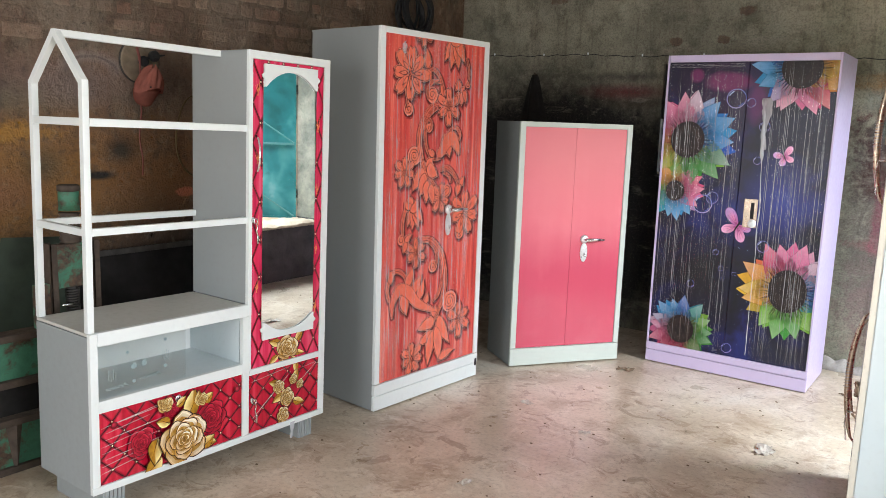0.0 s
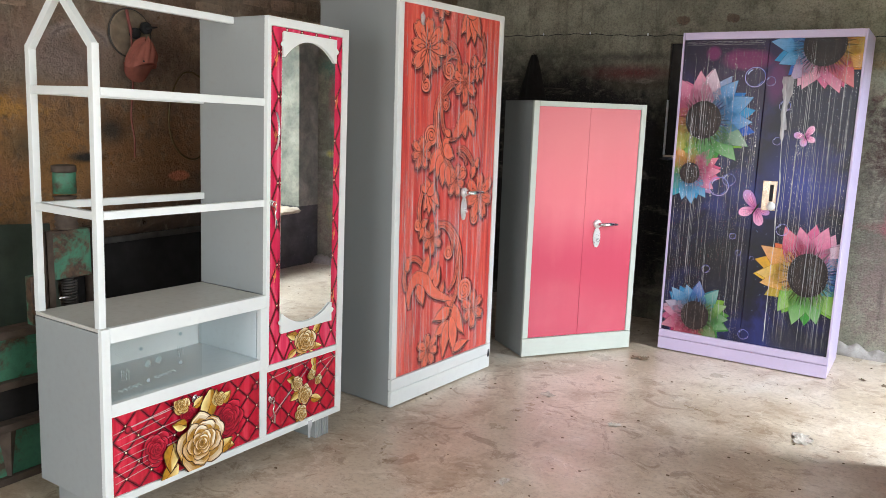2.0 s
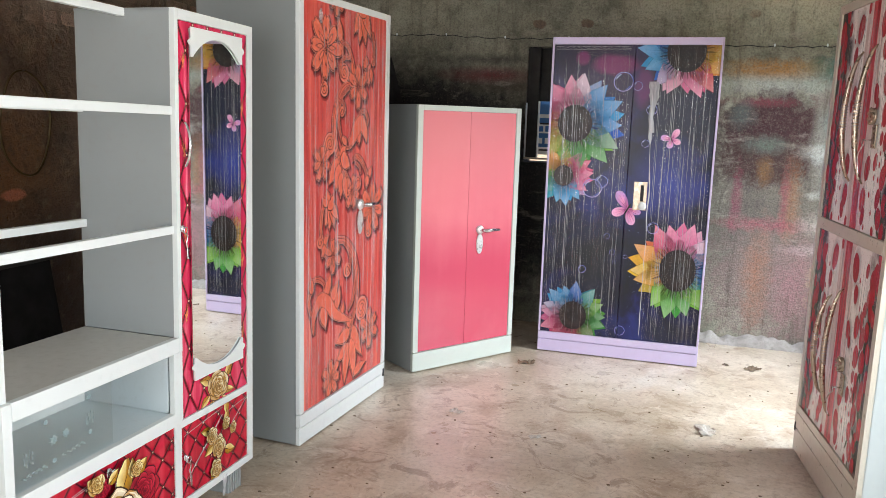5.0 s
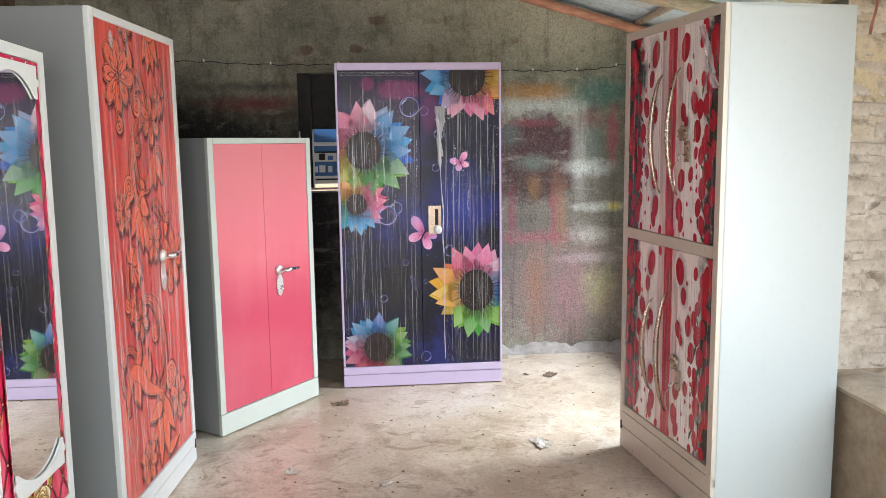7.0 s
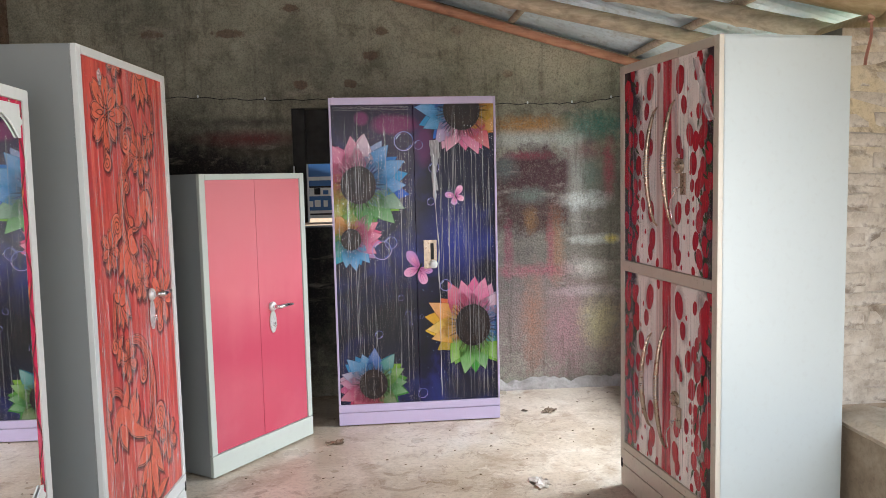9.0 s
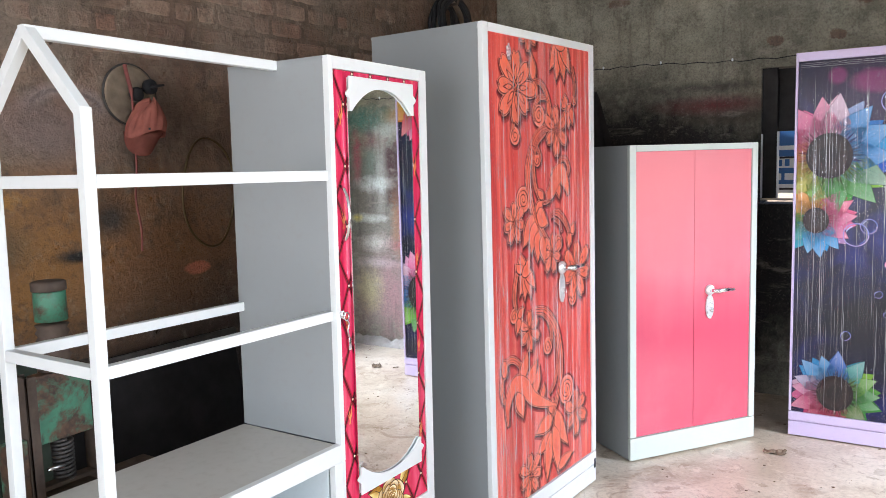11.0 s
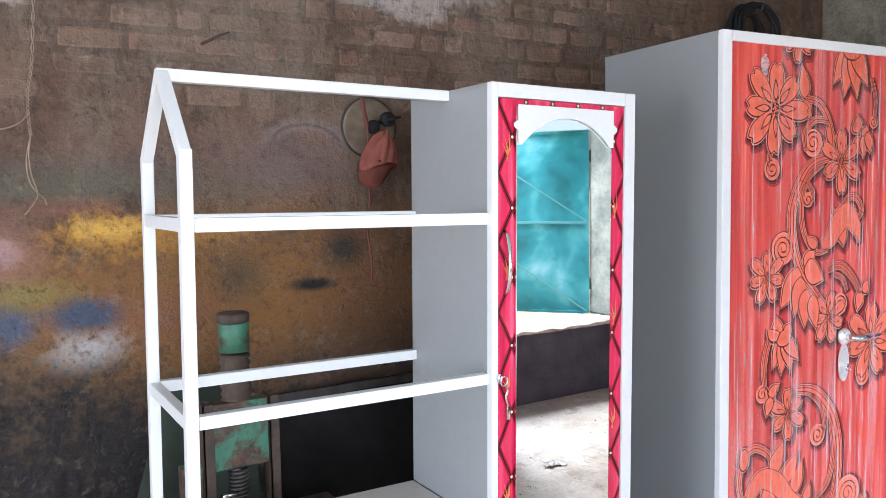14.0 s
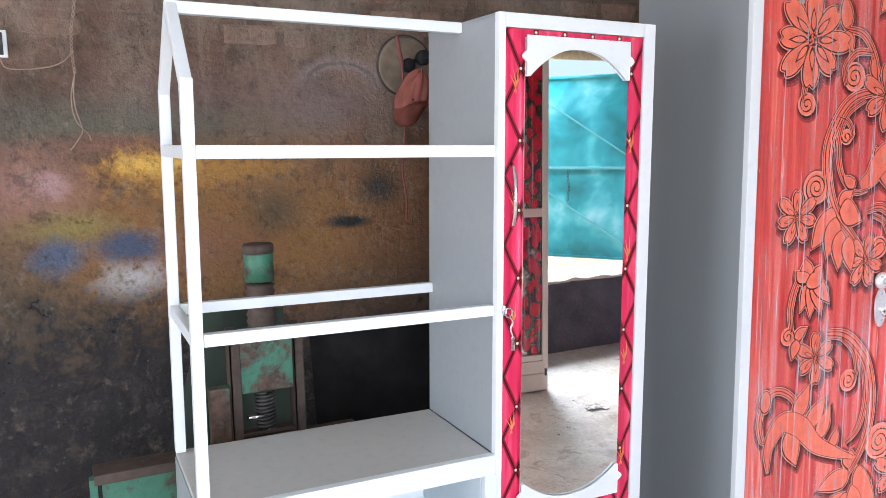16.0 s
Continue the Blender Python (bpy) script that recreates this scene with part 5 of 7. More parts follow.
butterfly(dr, 0.509, 0.957, 0.10, 62, ((346, 0.82, 0.42), (200, 0.98, 0.56), (122, 1.26, 0.62), (289, 1.02, 0.56)))
butterfly(dr, 0.735, 1.390, 0.062, 118, ((259, 0.90, 0.62), (336, 0.92, 0.56), (170, 1.02, 0.60), (57, 1.15, 0.62)))


def bubble(door, x, z, r):
    ink = Ink(Y_FACE - 0.0034)
    ink.strip([(x + r * math.cos(t), z + r * math.sin(t)) for t in (2 * math.pi * k / 28 for k in range(29))], r * 0.07, srgb(110, 130, 220), srgb(190, 170, 230))
    ink.lift()
    ink.strip([(x + 0.8 * r * math.cos(t), z + 0.8 * r * math.sin(t)) for t in (1.9 + 0.12 * k for k in range(9))], [0.0005] + [r * 0.1] * 7 + [0.0005], srgb(180, 190, 240))
    ink.lift()
    ink.strip([(x + 0.84 * r * math.cos(t), z + 0.84 * r * math.sin(t)) for t in (5.0 + 0.1 * k for k in range(9))], [0.0005] + [r * 0.06] * 7 + [0.0005], srgb(90, 110, 210))
    ink.done("printed_bubble", door, "soap bubble print")


for x, z, r in ((0.435, 1.722, 0.056), (0.288, 1.074, 0.056), (0.343, 1.117, 0.036), (0.395, 0.781, 0.018), (0.256, 0.561, 0.023), (0.434, 0.683, 0.016), (0.45, 0.62, 0.010)):
    bubble(dl, x, z, r)
for x, z, r in ((0.521, 1.698, 0.026), (0.587, 1.359, 0.022), (0.61, 1.56, 0.03), (0.511, 0.187, 0.030), (0.667, 0.849, 0.034), (0.515, 0.66, 0.012)):
    bubble(dr, x, z, r)

film(D, 0.02, 0.475, 0.14, 1.93, -0.0115, 21, 52, 0.0, (0.2, 0.3, 0.5, 0.9), 0.0012, MAT_WRAP_CLEAR)
film(D, 0.628, 0.968, 0.14, 1.93, -0.0115, 22, 48, 0.0, (0.3, 0.5, 0.8, 1.3), 0.0012, MAT_WRAP_CLEAR)
# Torn rolled edge of the film down the middle.
bm = bmesh.new()
pts = [Vector((0.598 + 0.030 * min(1, t * 2.4) + 0.008 * noise.noise((t * 9, 0, 3)), -0.018, 1.70 - 1.53 * t)) for t in (k / 40 for k in range(41))]
tube(bm, pts, [0.010 * (0.35 + abs(noise.noise((k * 0.31, 5, 1)))) * (1.7 if 1 < k < 9 else 0.45) for k in range(41)], 7)
part("film_fold", bm, MAT_FOLD, D, "torn rolled edge of plastic wrap", smooth=True)
bm = bmesh.new()
grid(bm, 10, 26, lambda u, v: (0.598 + 0.02 * v + (u - 0.25) * (0.05 + 0.02 * math.sin(7 * v)) * (1 - v * 0.75) + 0.008 * noise.noise((u * 5, v * 8, 0)), -0.017 - 0.016 * abs(noise.noise((u * 7, v * 6, 2))), 1.725 - 0.30 * v))
part("film_fold", bm, MAT_FOLD, D, "crumpled bunch of plastic wrap at the door edge", smooth=True)
bm = bmesh.new()
for j in range(3):
    tube(bm, [(0.03 + 0.44 * k / 50, -0.014, 1.926 - 0.009 * j + 0.006 * noise.noise((k * 0.5, j * 3, 2))) for k in range(51)], [0.0004 + 0.0022 * abs(noise.noise((k * 0.7, j, 8))) for k in range(51)], 5)
part("film_fold", bm, MAT_FOLD, D, "gathered top edge of plastic wrap", smooth=True)
# Recessed lock plate with a round knob.
lock = slab(D, "lock_plate", (0.538, -0.016, 0.955), (0.616, -0.009, 1.128), MAT_CHAMPAGNE, "brass-toned lock plate", 0.002)
slab(lock, "slot", (0.578, -0.0175, 1.01), (0.598, -0.0155, 1.108), MAT_BLACK)
bm = bmesh.new()
lathe(bm, [(0.008, 0), (0.024, 0.001), (0.025, 0.012), (0.018, 0.02), (0.01, 0.021)], 20, pose(0.594, -0.016, 0.982, 90, 0, 0))
part("knob", bm, MAT_WHITE, lock, "round white knob", smooth=True)


resize(D, ((0, 0), (0.012, 0.012), (0.975, 0.981), (0.987, 0.993)))

# ---- tulip doors ----
plinth(E, 0.887, 0.19, MAT_BEIGE, 0.11, True)
slab(E, "frame_rail", (0.037, -0.0125, 1.045), (0.850, 0.014, 1.093), MAT_BEIGE)
slab(E, "frame_rail", (0.037, -0.0125, 0.192), (0.850, 0.014, 0.226), MAT_BEIGE)


WHITE_FILM = srgb(247, 244, 240)


def tulip_ground_mat():
    m = Nodes("tulip_film_ground", 0.35, 0.0, 0.3)
    s = m.n("ShaderNodeSeparateXYZ")
    m.l(m.coord.outputs["Object"], s.inputs[0])
    wob = m.noise(7, 5, 0.6, 0.3)
    side = m.math("ABSOLUTE", m.math("SUBTRACT", s.outputs[0], 0.4435))
    edge = m.grey(m.math("ADD", side, m.math("MULTIPLY", m.math("SUBTRACT", wob, 0.5), 0.22)), 0.25, 0.30)
    dark = m.ramp(m.noise(15, 5, 0.65), [(0.36, srgb(22, 22, 24)), (0.48, srgb(58, 42, 52)), (0.58, srgb(46, 64, 44)), (0.68, srgb(150, 128, 136))])
    c = m.mix(edge, WHITE_FILM, dark)
    # Red middle strip between two mauve ones.
    c = m.mix(m.grey(side, 0.094, 0.090, 0, 0.85), c, m.ramp(m.noise(1.0, 4, 0.6, 0.3, m.at((30, 1, 2.5))), [(0.35, srgb(196, 162, 158)), (0.6, srgb(236, 220, 214))]))
    mid = m.grey(m.math("ADD", side, m.math("MULTIPLY", m.math("SUBTRACT", m.noise(6), 0.5), 0.03)), 0.040, 0.034)
    c = m.mix(mid, c, m.ramp(m.noise(1.0, 4, 0.6, 0.3, m.at((40, 1, 3))), [(0.35, srgb(130, 20, 34)), (0.5, srgb(204, 36, 56)), (0.7, srgb(214, 92, 104))]))
    m.col(c)
    m.b.inputs["Coat Weight"].default_value = 0.08
    m.b.inputs["Coat Roughness"].default_value = 0.1
    return m.mat


MAT_TULIP = tulip_ground_mat()
# Across from the middle seam, down from the door's top (0 to 1), height of the bloom; the other door mirrors it.
BLOOMS = ((0.135, 0.10, 0.12), (0.27, 0.09, 0.06), (0.17, 0.22, 0.08), (0.22, 0.36, 0.095), (0.13, 0.40, 0.08), (0.155, 0.45, 0.055), (0.25, 0.49, 0.095), (0.24, 0.59, 0.055),
          (0.125, 0.72, 0.10), (0.205, 0.69, 0.07), (0.11, 0.86, 0.10), (0.13, 0.93, 0.075), (0.05, 0.02, 0.05), (0.06, 0.98, 0.05))
DROPS = ((0.23, 0.27), (0.225, 0.53), (0.25, 0.65), (0.252, 0.70), (0.21, 0.755), (0.255, 0.76), (0.18, 0.83), (0.215, 0.905), (0.155, 0.975), (0.20, 0.15))
STACK = ((0.36, 0.09, 0.12), (0.355, 0.18, 0.09), (0.29, 0.26, 0.08), (0.335, 0.35, 0.10), (0.365, 0.44, 0.10), (0.325, 0.50, 0.09), (0.285, 0.60, 0.10), (0.345, 0.66, 0.11), (0.30, 0.75, 0.12),
         (0.385, 0.57, 0.09), (0.38, 0.78, 0.11), (0.27, 0.84, 0.10), (0.345, 0.86, 0.11), (0.30, 0.92, 0.11), (0.35, 0.97, 0.09), (0.255, 0.985, 0.06), (0.38, 0.28, 0.08))


def tulip_door(x0, x1, z0, z1, seed):
    door = slab(E, "door", (x0, Y_FACE, z0), (x1, 0.012, z1), MAT_TULIP, "white door film printed with red tulips")
    rnd = random.Random(seed)
    way = 1 if x0 > 0.44 else -1
    more = [(rnd.uniform(0.265, 0.395), (k + rnd.random()) / 16, rnd.uniform(0.07, 0.10), "stack") for k in range(11)]
    jobs = [(*b, "bloom") for b in BLOOMS] + [(*d, 0.026, "drop") for d in DROPS] + [(x, f, h * 0.8, "stack") for x, f, h in STACK] + more
    for step, (s, f, h, sort) in enumerate(jobs):
        x, z = 0.4435 + way * s, z1 - f * (z1 - z0)
        ink = Ink(Y_FACE - 0.0004)
        c = Vector((x, z))
        w = h * (0.30 if sort == "drop" else 0.30)
        tilt = rnd.uniform(-0.16, 0.16)

        def oval(k, notch=0.0):
            out = []
            for q in range(18):
                a = 2 * math.pi * q / 18
                px, pz = w * k * math.cos(a), h / 2 * k * math.sin(a) * (1 - (notch * (0.25 + abs(math.cos(a * 2.5))) if math.sin(a) > 0.5 else 0))
                if sort == "drop":
                    px *= 1 - 0.6 * max(0.0, math.sin(a))
                out.append(c + Vector((px + tilt * pz, pz)))
            return out

        if sort == "bloom" and rnd.random() < 0.6 and s < 0.24 and s > 0.1:
            ink.fan([p + Vector((way * 0.012, -0.004)) for p in oval(1.5)], c, WHITE_FILM, srgb(40, 34, 40))
        deep, lit = srgb(132, 10, 30), blend(srgb(206, 22, 46), srgb(222, 44, 62), rnd.random())
        ink.k = 2 + 3 * (step % 7)
        ink.fan(oval(1.0, 0.12), c, blend(lit, deep, 0.55), lit)
        if sort != "drop":
            ink.lift()
            for dx in (-0.4, 0.35):
                ink.strip([c + Vector((w * dx * (1 - abs(t)) + tilt * h * t / 2, h * t / 2)) for t in (-0.7, -0.2, 0.3, 0.75)], [0.0005, w * 0.14, w * 0.12, 0.0005], deep, blend(lit, deep, 0.5))
            if sort == "stack":
                ink.lift()
                rim, mid = petal_rim((x, z - h * 0.45), -90 + rnd.uniform(-50, 50), h * 0.7, h * 0.16, 1.3, 6, 0.3)
                ink.fan(rim, mid, srgb(20, 40, 22), srgb(64, 104, 50))
        ink.clip(x0 + 0.001, x1 - 0.001, z0 + 0.001, z1 - 0.001)
        ink.done("printed_tulip", door)
    return door


for z0, z1, s in ((1.095, 1.944, 1), (0.229, 1.042, 2)):
    tulip_door(0.0385, 0.4425, z0, z1, 40 + s)
    tulip_door(0.4445, 0.8485, z0, z1, 50 + s)
    film(E, 0.04, 0.40, z0 + 0.01, z1 - 0.01, -0.0105, 30 + s, 14, 0.0, (0.2, 0.4, 0.6), 0.0012, MAT_WRAP_HAZED)
    film(E, 0.41, 0.847, z0 + 0.01, z1 - 0.01, -0.0105, 35 + s, 20, 0.0, (0.2, 0.4, 0.6), 0.0012, MAT_WRAP_HAZED)


def bow_handle(x, z0, z1, bend, out=0.045):
    """A long bowed bar on two feet, wound with thin film."""
    bm = bmesh.new()
    pts = [Vector((x + bend * math.sin(math.pi * t), -0.012 - out * math.sin(math.pi * t) ** 0.55, z0 + (z1 - z0) * t)) for t in (k / 24 for k in range(25))]
    tube(bm, pts, [0.003 + 0.0085 * math.sin(math.pi * k / 24) ** 0.6 for k in range(25)], 12)
    h = part("handle", bm, MAT_CHAMPAGNE, E, "long bowed champagne metal handle", smooth=True)
    bm = bmesh.new()
    turns = 9
    coil = []
    for k in range(turns * 8 + 1):
        t = 0.40 + 0.2 * k / (turns * 8)
        p = pts[int(t * 24)].lerp(pts[min(int(t * 24) + 1, 24)], t * 24 % 1)
        a = 2 * math.pi * k / 8
        coil.append(p + Vector((0.0135 * math.cos(a), 0.0135 * math.sin(a), 0)))
    tube(bm, coil, 0.0016, 5)
    part("film_fold", bm, MAT_FOLD, h, "thin wound film", smooth=True)


bow_handle(0.388, 1.27, 1.765, -0.012)
bow_handle(0.546, 1.27, 1.78, -0.012)
bow_handle(0.340, 0.385, 0.805, -0.012)
bow_handle(0.483, 0.335, 0.86, -0.012)


def rose_lock(x, z):
    bm = bmesh.new()
    lathe(bm, [(0.01, 0), (0.030, 0.001), (0.031, 0.006), (0.024, 0.014), (0.012, 0.018)], 20, pose(x, -0.011, z, 90, 0, 0))
    for k in range(7):
        a = 2 * math.pi * k / 7
        bmesh.ops.create_icosphere(bm, subdivisions=1, radius=0.009, matrix=pose(x + 0.024 * math.cos(a), -0.024, z + 0.024 * math.sin(a)))
    r = part("lock_rose", bm, MAT_CHAMPAGNE, E, "flower-shaped champagne metal lock rose", smooth=True)
    slab(r, "keyhole_plate", (x + 0.004, -0.0165, z - 0.115), (x + 0.044, -0.0105, z - 0.03), MAT_CHAMPAGNE, "", 0.002)
    bm = bmesh.new()
    tube(bm, [(x + 0.022, -0.017, z - 0.085), (x + 0.02, -0.045, z - 0.087)], 0.003, 6)
    tube(bm, [(x + 0.02 + 0.012 * math.cos(t), -0.046, z - 0.095 + 0.012 * math.sin(t)) for t in (2 * math.pi * k / 12 for k in range(12))], 0.002, 6, closed=True)
    tube(bm, glide([(x + 0.02, -0.047, z - 0.105), (x - 0.01, -0.05, z - 0.14), (x - 0.02, -0.045, z - 0.18), (x - 0.015, -0.04, z - 0.21)], 5), 0.003, 6)
    part("key", bm, MAT_CHROME, r, "key on a ring", smooth=True)


rose_lock(0.598, 1.52)
rose_lock(0.572, 0.575)
# Loose end of film at the upper corner.
bm = bmesh.new()
grid(bm, 8, 16, lambda u, v: (0.70 + 0.05 * u + 0.12 * (1 - v) + 0.02 * noise.noise((u * 4, v * 3, 0)), -0.016 - 0.02 * abs(noise.noise((u * 6, v * 4, 2))), 1.68 + 0.24 * v))
part("film_fold", bm, MAT_FOLD, E, "loose crumpled corner of plastic wrap", smooth=True)


resize(E, ((0, 0), (0.036, 0.036), (0.851, 0.804), (0.887, 0.840)), ((0, 0), (1.944, 1.954), (1.980, 1.990)), ((0.015, 0.015), (0.49, 0.525)))


# ---- display unit with mirror door ----
A = thing("display_unit", pose(-2.0567, 1.4456, 0.0148, 0, 0.98, 89.94), "white and grey steel display unit with mirror door and open shelves", "display cabinet")
DEP, W_A, U_C = 0.376, 1.168, 0.69
Z_BASE, Z_SHELF, Z_TOP = 0.098, 0.716, 1.782
MAT_NICHE = paint_mat("niche_enamel", srgb(206, 216, 218), 0.4, 0.1)
MAT_SHELF = paint_mat("shelf_enamel", srgb(190, 188, 180), 0.4, 0.2)

slab(A, "side_panel", (0.0, 0.006, Z_BASE), (0.012, DEP, Z_SHELF - 0.014), MAT_GREY)
slab(A, "side_panel", (W_A - 0.012, 0.006, Z_BASE), (W_A, DEP, Z_TOP - 0.002), MAT_GREY)
slab(A, "side_panel", (U_C, 0.006, Z_SHELF + 0.001), (U_C + 0.012, DEP, Z_TOP - 0.002), MAT_GREY)
slab(A, "top_panel", (U_C + 0.0, 0.004, Z_TOP - 0.011), (W_A, DEP + 0.002, Z_TOP), MAT_GREY)
slab(A, "back_panel", (0.014, DEP - 0.012, Z_BASE), (U_C + 0.01, DEP - 0.002, Z_SHELF - 0.015), MAT_WHITE)
slab(A, "back_panel", (U_C + 0.014, DEP - 0.012, Z_BASE), (W_A - 0.014, DEP - 0.002, Z_TOP - 0.012), MAT_GREY)
slab(A, "bottom_panel", (0.013, 0.008, Z_BASE), (W_A - 0.013, DEP - 0.013, Z_BASE + 0.012), MAT_GREY)
slab(A, "shelf_top", (0.002, 0.004, Z_SHELF - 0.012), (U_C - 0.001, DEP, Z_SHELF), MAT_SHELF, "dusty pale shelf surface")
slab(A, "niche_floor", (0.014, 0.010, 0.452), (U_C + 0.008, DEP - 0.014, 0.462), MAT_NICHE)
slab(A, "niche_wall", (0.657, 0.016, 0.464), (0.669, DEP - 0.014, Z_SHELF - 0.014), MAT_NICHE)
bm = bmesh.new()
for lo, hi in (((0.0, -0.010, 0.137), (0.030, 0.010, Z_SHELF - 0.001)), ((0.0, -0.010, Z_BASE), (W_A, 0.010, 0.1365)), ((0.0305, -0.011, 0.670), (U_C - 0.0005, 0.010, Z_SHELF + 0.001)),
               ((0.0305, -0.0105, 0.402), (0.6565, 0.010, 0.464)), ((0.657, -0.010, 0.137), (0.700, 0.010, 0.6695)), ((U_C, -0.011, 0.67), (0.724, 0.010, Z_TOP)),
               ((0.7005, -0.0105, 0.390), (1.1315, 0.010, 0.416)), ((0.7005, -0.010, 0.4165), (0.724, 0.010, 0.6695)), ((1.132, -0.010, 0.137), (W_A, 0.010, Z_TOP)), ((0.7245, -0.0105, 1.748), (1.1315, 0.010, Z_TOP))):
    box(bm, lo, hi, 0.002)
part("front_frame", bm, MAT_WHITE, A, "white front frame")
for x, low in ((0.05, -0.0128), (1.026, 0.0045)):
    bm = bmesh.new()
    box(bm, (x, 0.012, low), (x + 0.085, DEP - 0.02, Z_BASE - 0.0005), 0.002)
    for k in range(5):
        box(bm, (x + 0.006 + k * 0.016, 0.006, low + 0.001), (x + 0.016 + k * 0.016, 0.013, Z_BASE - 0.002), 0.002)
    part("foot", bm, MAT_GREY, A, "ribbed grey box foot")
for y in (0.0, DEP - 0.026):
    slab(A, "post", (0.0, y, Z_SHELF + 0.0012), (0.025, y + 0.026, 1.610), MAT_WHITE)
    slab(A, "shelf_rail", (0.0255, y + 0.001, 1.455), (U_C - 0.0005, y + 0.025, 1.482), MAT_WHITE)
    slab(A, "shelf_rail", (0.0255, y + 0.001, 1.073), (U_C - 0.0005, y + 0.025, 1.100), MAT_WHITE)
for z in (1.455, 1.073):
    slab(A, "side_rail", (0.001, 0.0265, z + 0.0005), (0.024, DEP - 0.0265, z + 0.027), MAT_WHITE)
for s in (1, -1):
    y0, y1 = (0.013, DEP / 2 - 0.004) if s > 0 else (DEP - 0.013, DEP / 2 + 0.004)
    bm = bmesh.new()
    a, b = Vector((0.0120, y0, 1.601)), Vector((0.0120, y1, 1.768))
    ang = math.degrees(math.atan2(b.z - a.z, b.y - a.y))
    ln = (b - a).length
    box(bm, (-0.0118, 0.0, -0.0125), (0.0118, ln, 0.0125), 0.002, pose(a.x, a.y, a.z, ang, 0, 0))
    part("gable_bar", bm, MAT_WHITE, A)
slab(A, "ridge_rail", (0.0, DEP / 2 - 0.0125, 1.755), (U_C - 0.0005, DEP / 2 + 0.0125, 1.7815), MAT_WHITE)


def quilt_mat(name, deep, mid, lit):
    m = Nodes(name, 0.26)
    f = m.noise(1.0, 4, 0.55, 0.2, m.at((30, 1, 1.5)))
    m.col(m.ramp(f, [(0.3, deep), (0.52, mid), (0.78, lit)]))
    m.b.inputs["Coat Weight"].default_value = 0.35
    m.b.inputs["Coat Roughness"].default_value = 0.08
    return m.mat


MAT_QUILT = quilt_mat("pink_quilt_print", srgb(188, 28, 68), srgb(220, 48, 88), srgb(240, 110, 140))
MAT_QUILT_RED = quilt_mat("red_quilt_print", srgb(160, 14, 38), srgb(196, 24, 52), srgb(222, 60, 84))
GOLD, GOLD_LIT, GOLD_DEEP = srgb(194, 138, 34), srgb(252, 230, 156), srgb(58, 32, 10)


def quilting(ink, x0, x1, z0, z1, px, pz, pearl=0.004, w=0.0034):
    """Stitched diamonds with a pearl at each crossing."""
    ink.k = 1
    n = int((x1 - x0) / px) + int((z1 - z0) / pz) + 4
    line, soft = srgb(48, 6, 16), srgb(150, 14, 38)
    for s in (1, -1):
        for i in range(-n, n):
            xa = x0 + i * px
            pts = [(xa + s * t * px / 2 + 0.0016 * math.sin(t * 3 + i), z0 + t * pz / 2) for t in range(int(2 * (z1 - z0) / pz) + 3)]
            if max(p[0] for p in pts) > x0 and min(p[0] for p in pts) < x1:
                ink.k = 0.5
                ink.strip(pts, w * 3.6, soft)
                ink.k = 1
                ink.strip(pts, [w * (0.7 + 0.5 * abs(math.sin(q * 1.9 + i))) for q in range(len(pts))], line)
    ink.k = 2
    for j in range(int(2 * (z1 - z0) / pz) + 2):
        for i in range(int((x1 - x0) / px) + 2):
            x, z = x0 + (i + 0.5 * (j % 2)) * px, z0 + j * pz / 2
            if x0 + pearl < x < x1 - pearl and z0 + pearl < z < z1 - pearl:
                ink.fan([(x + 1.5 * pearl * math.cos(t), z + 1.5 * pearl * math.sin(t)) for t in (k * math.pi / 4 for k in range(8))], (x, z), line, line)
                ink.k = 3
                ink.fan([(x + pearl * math.cos(t), z + pearl * math.sin(t)) for t in (k * math.pi / 4 for k in range(8))], (x - pearl * 0.3, z + pearl * 0.3), srgb(200, 160, 110), srgb(255, 245, 230))
                ink.k = 2


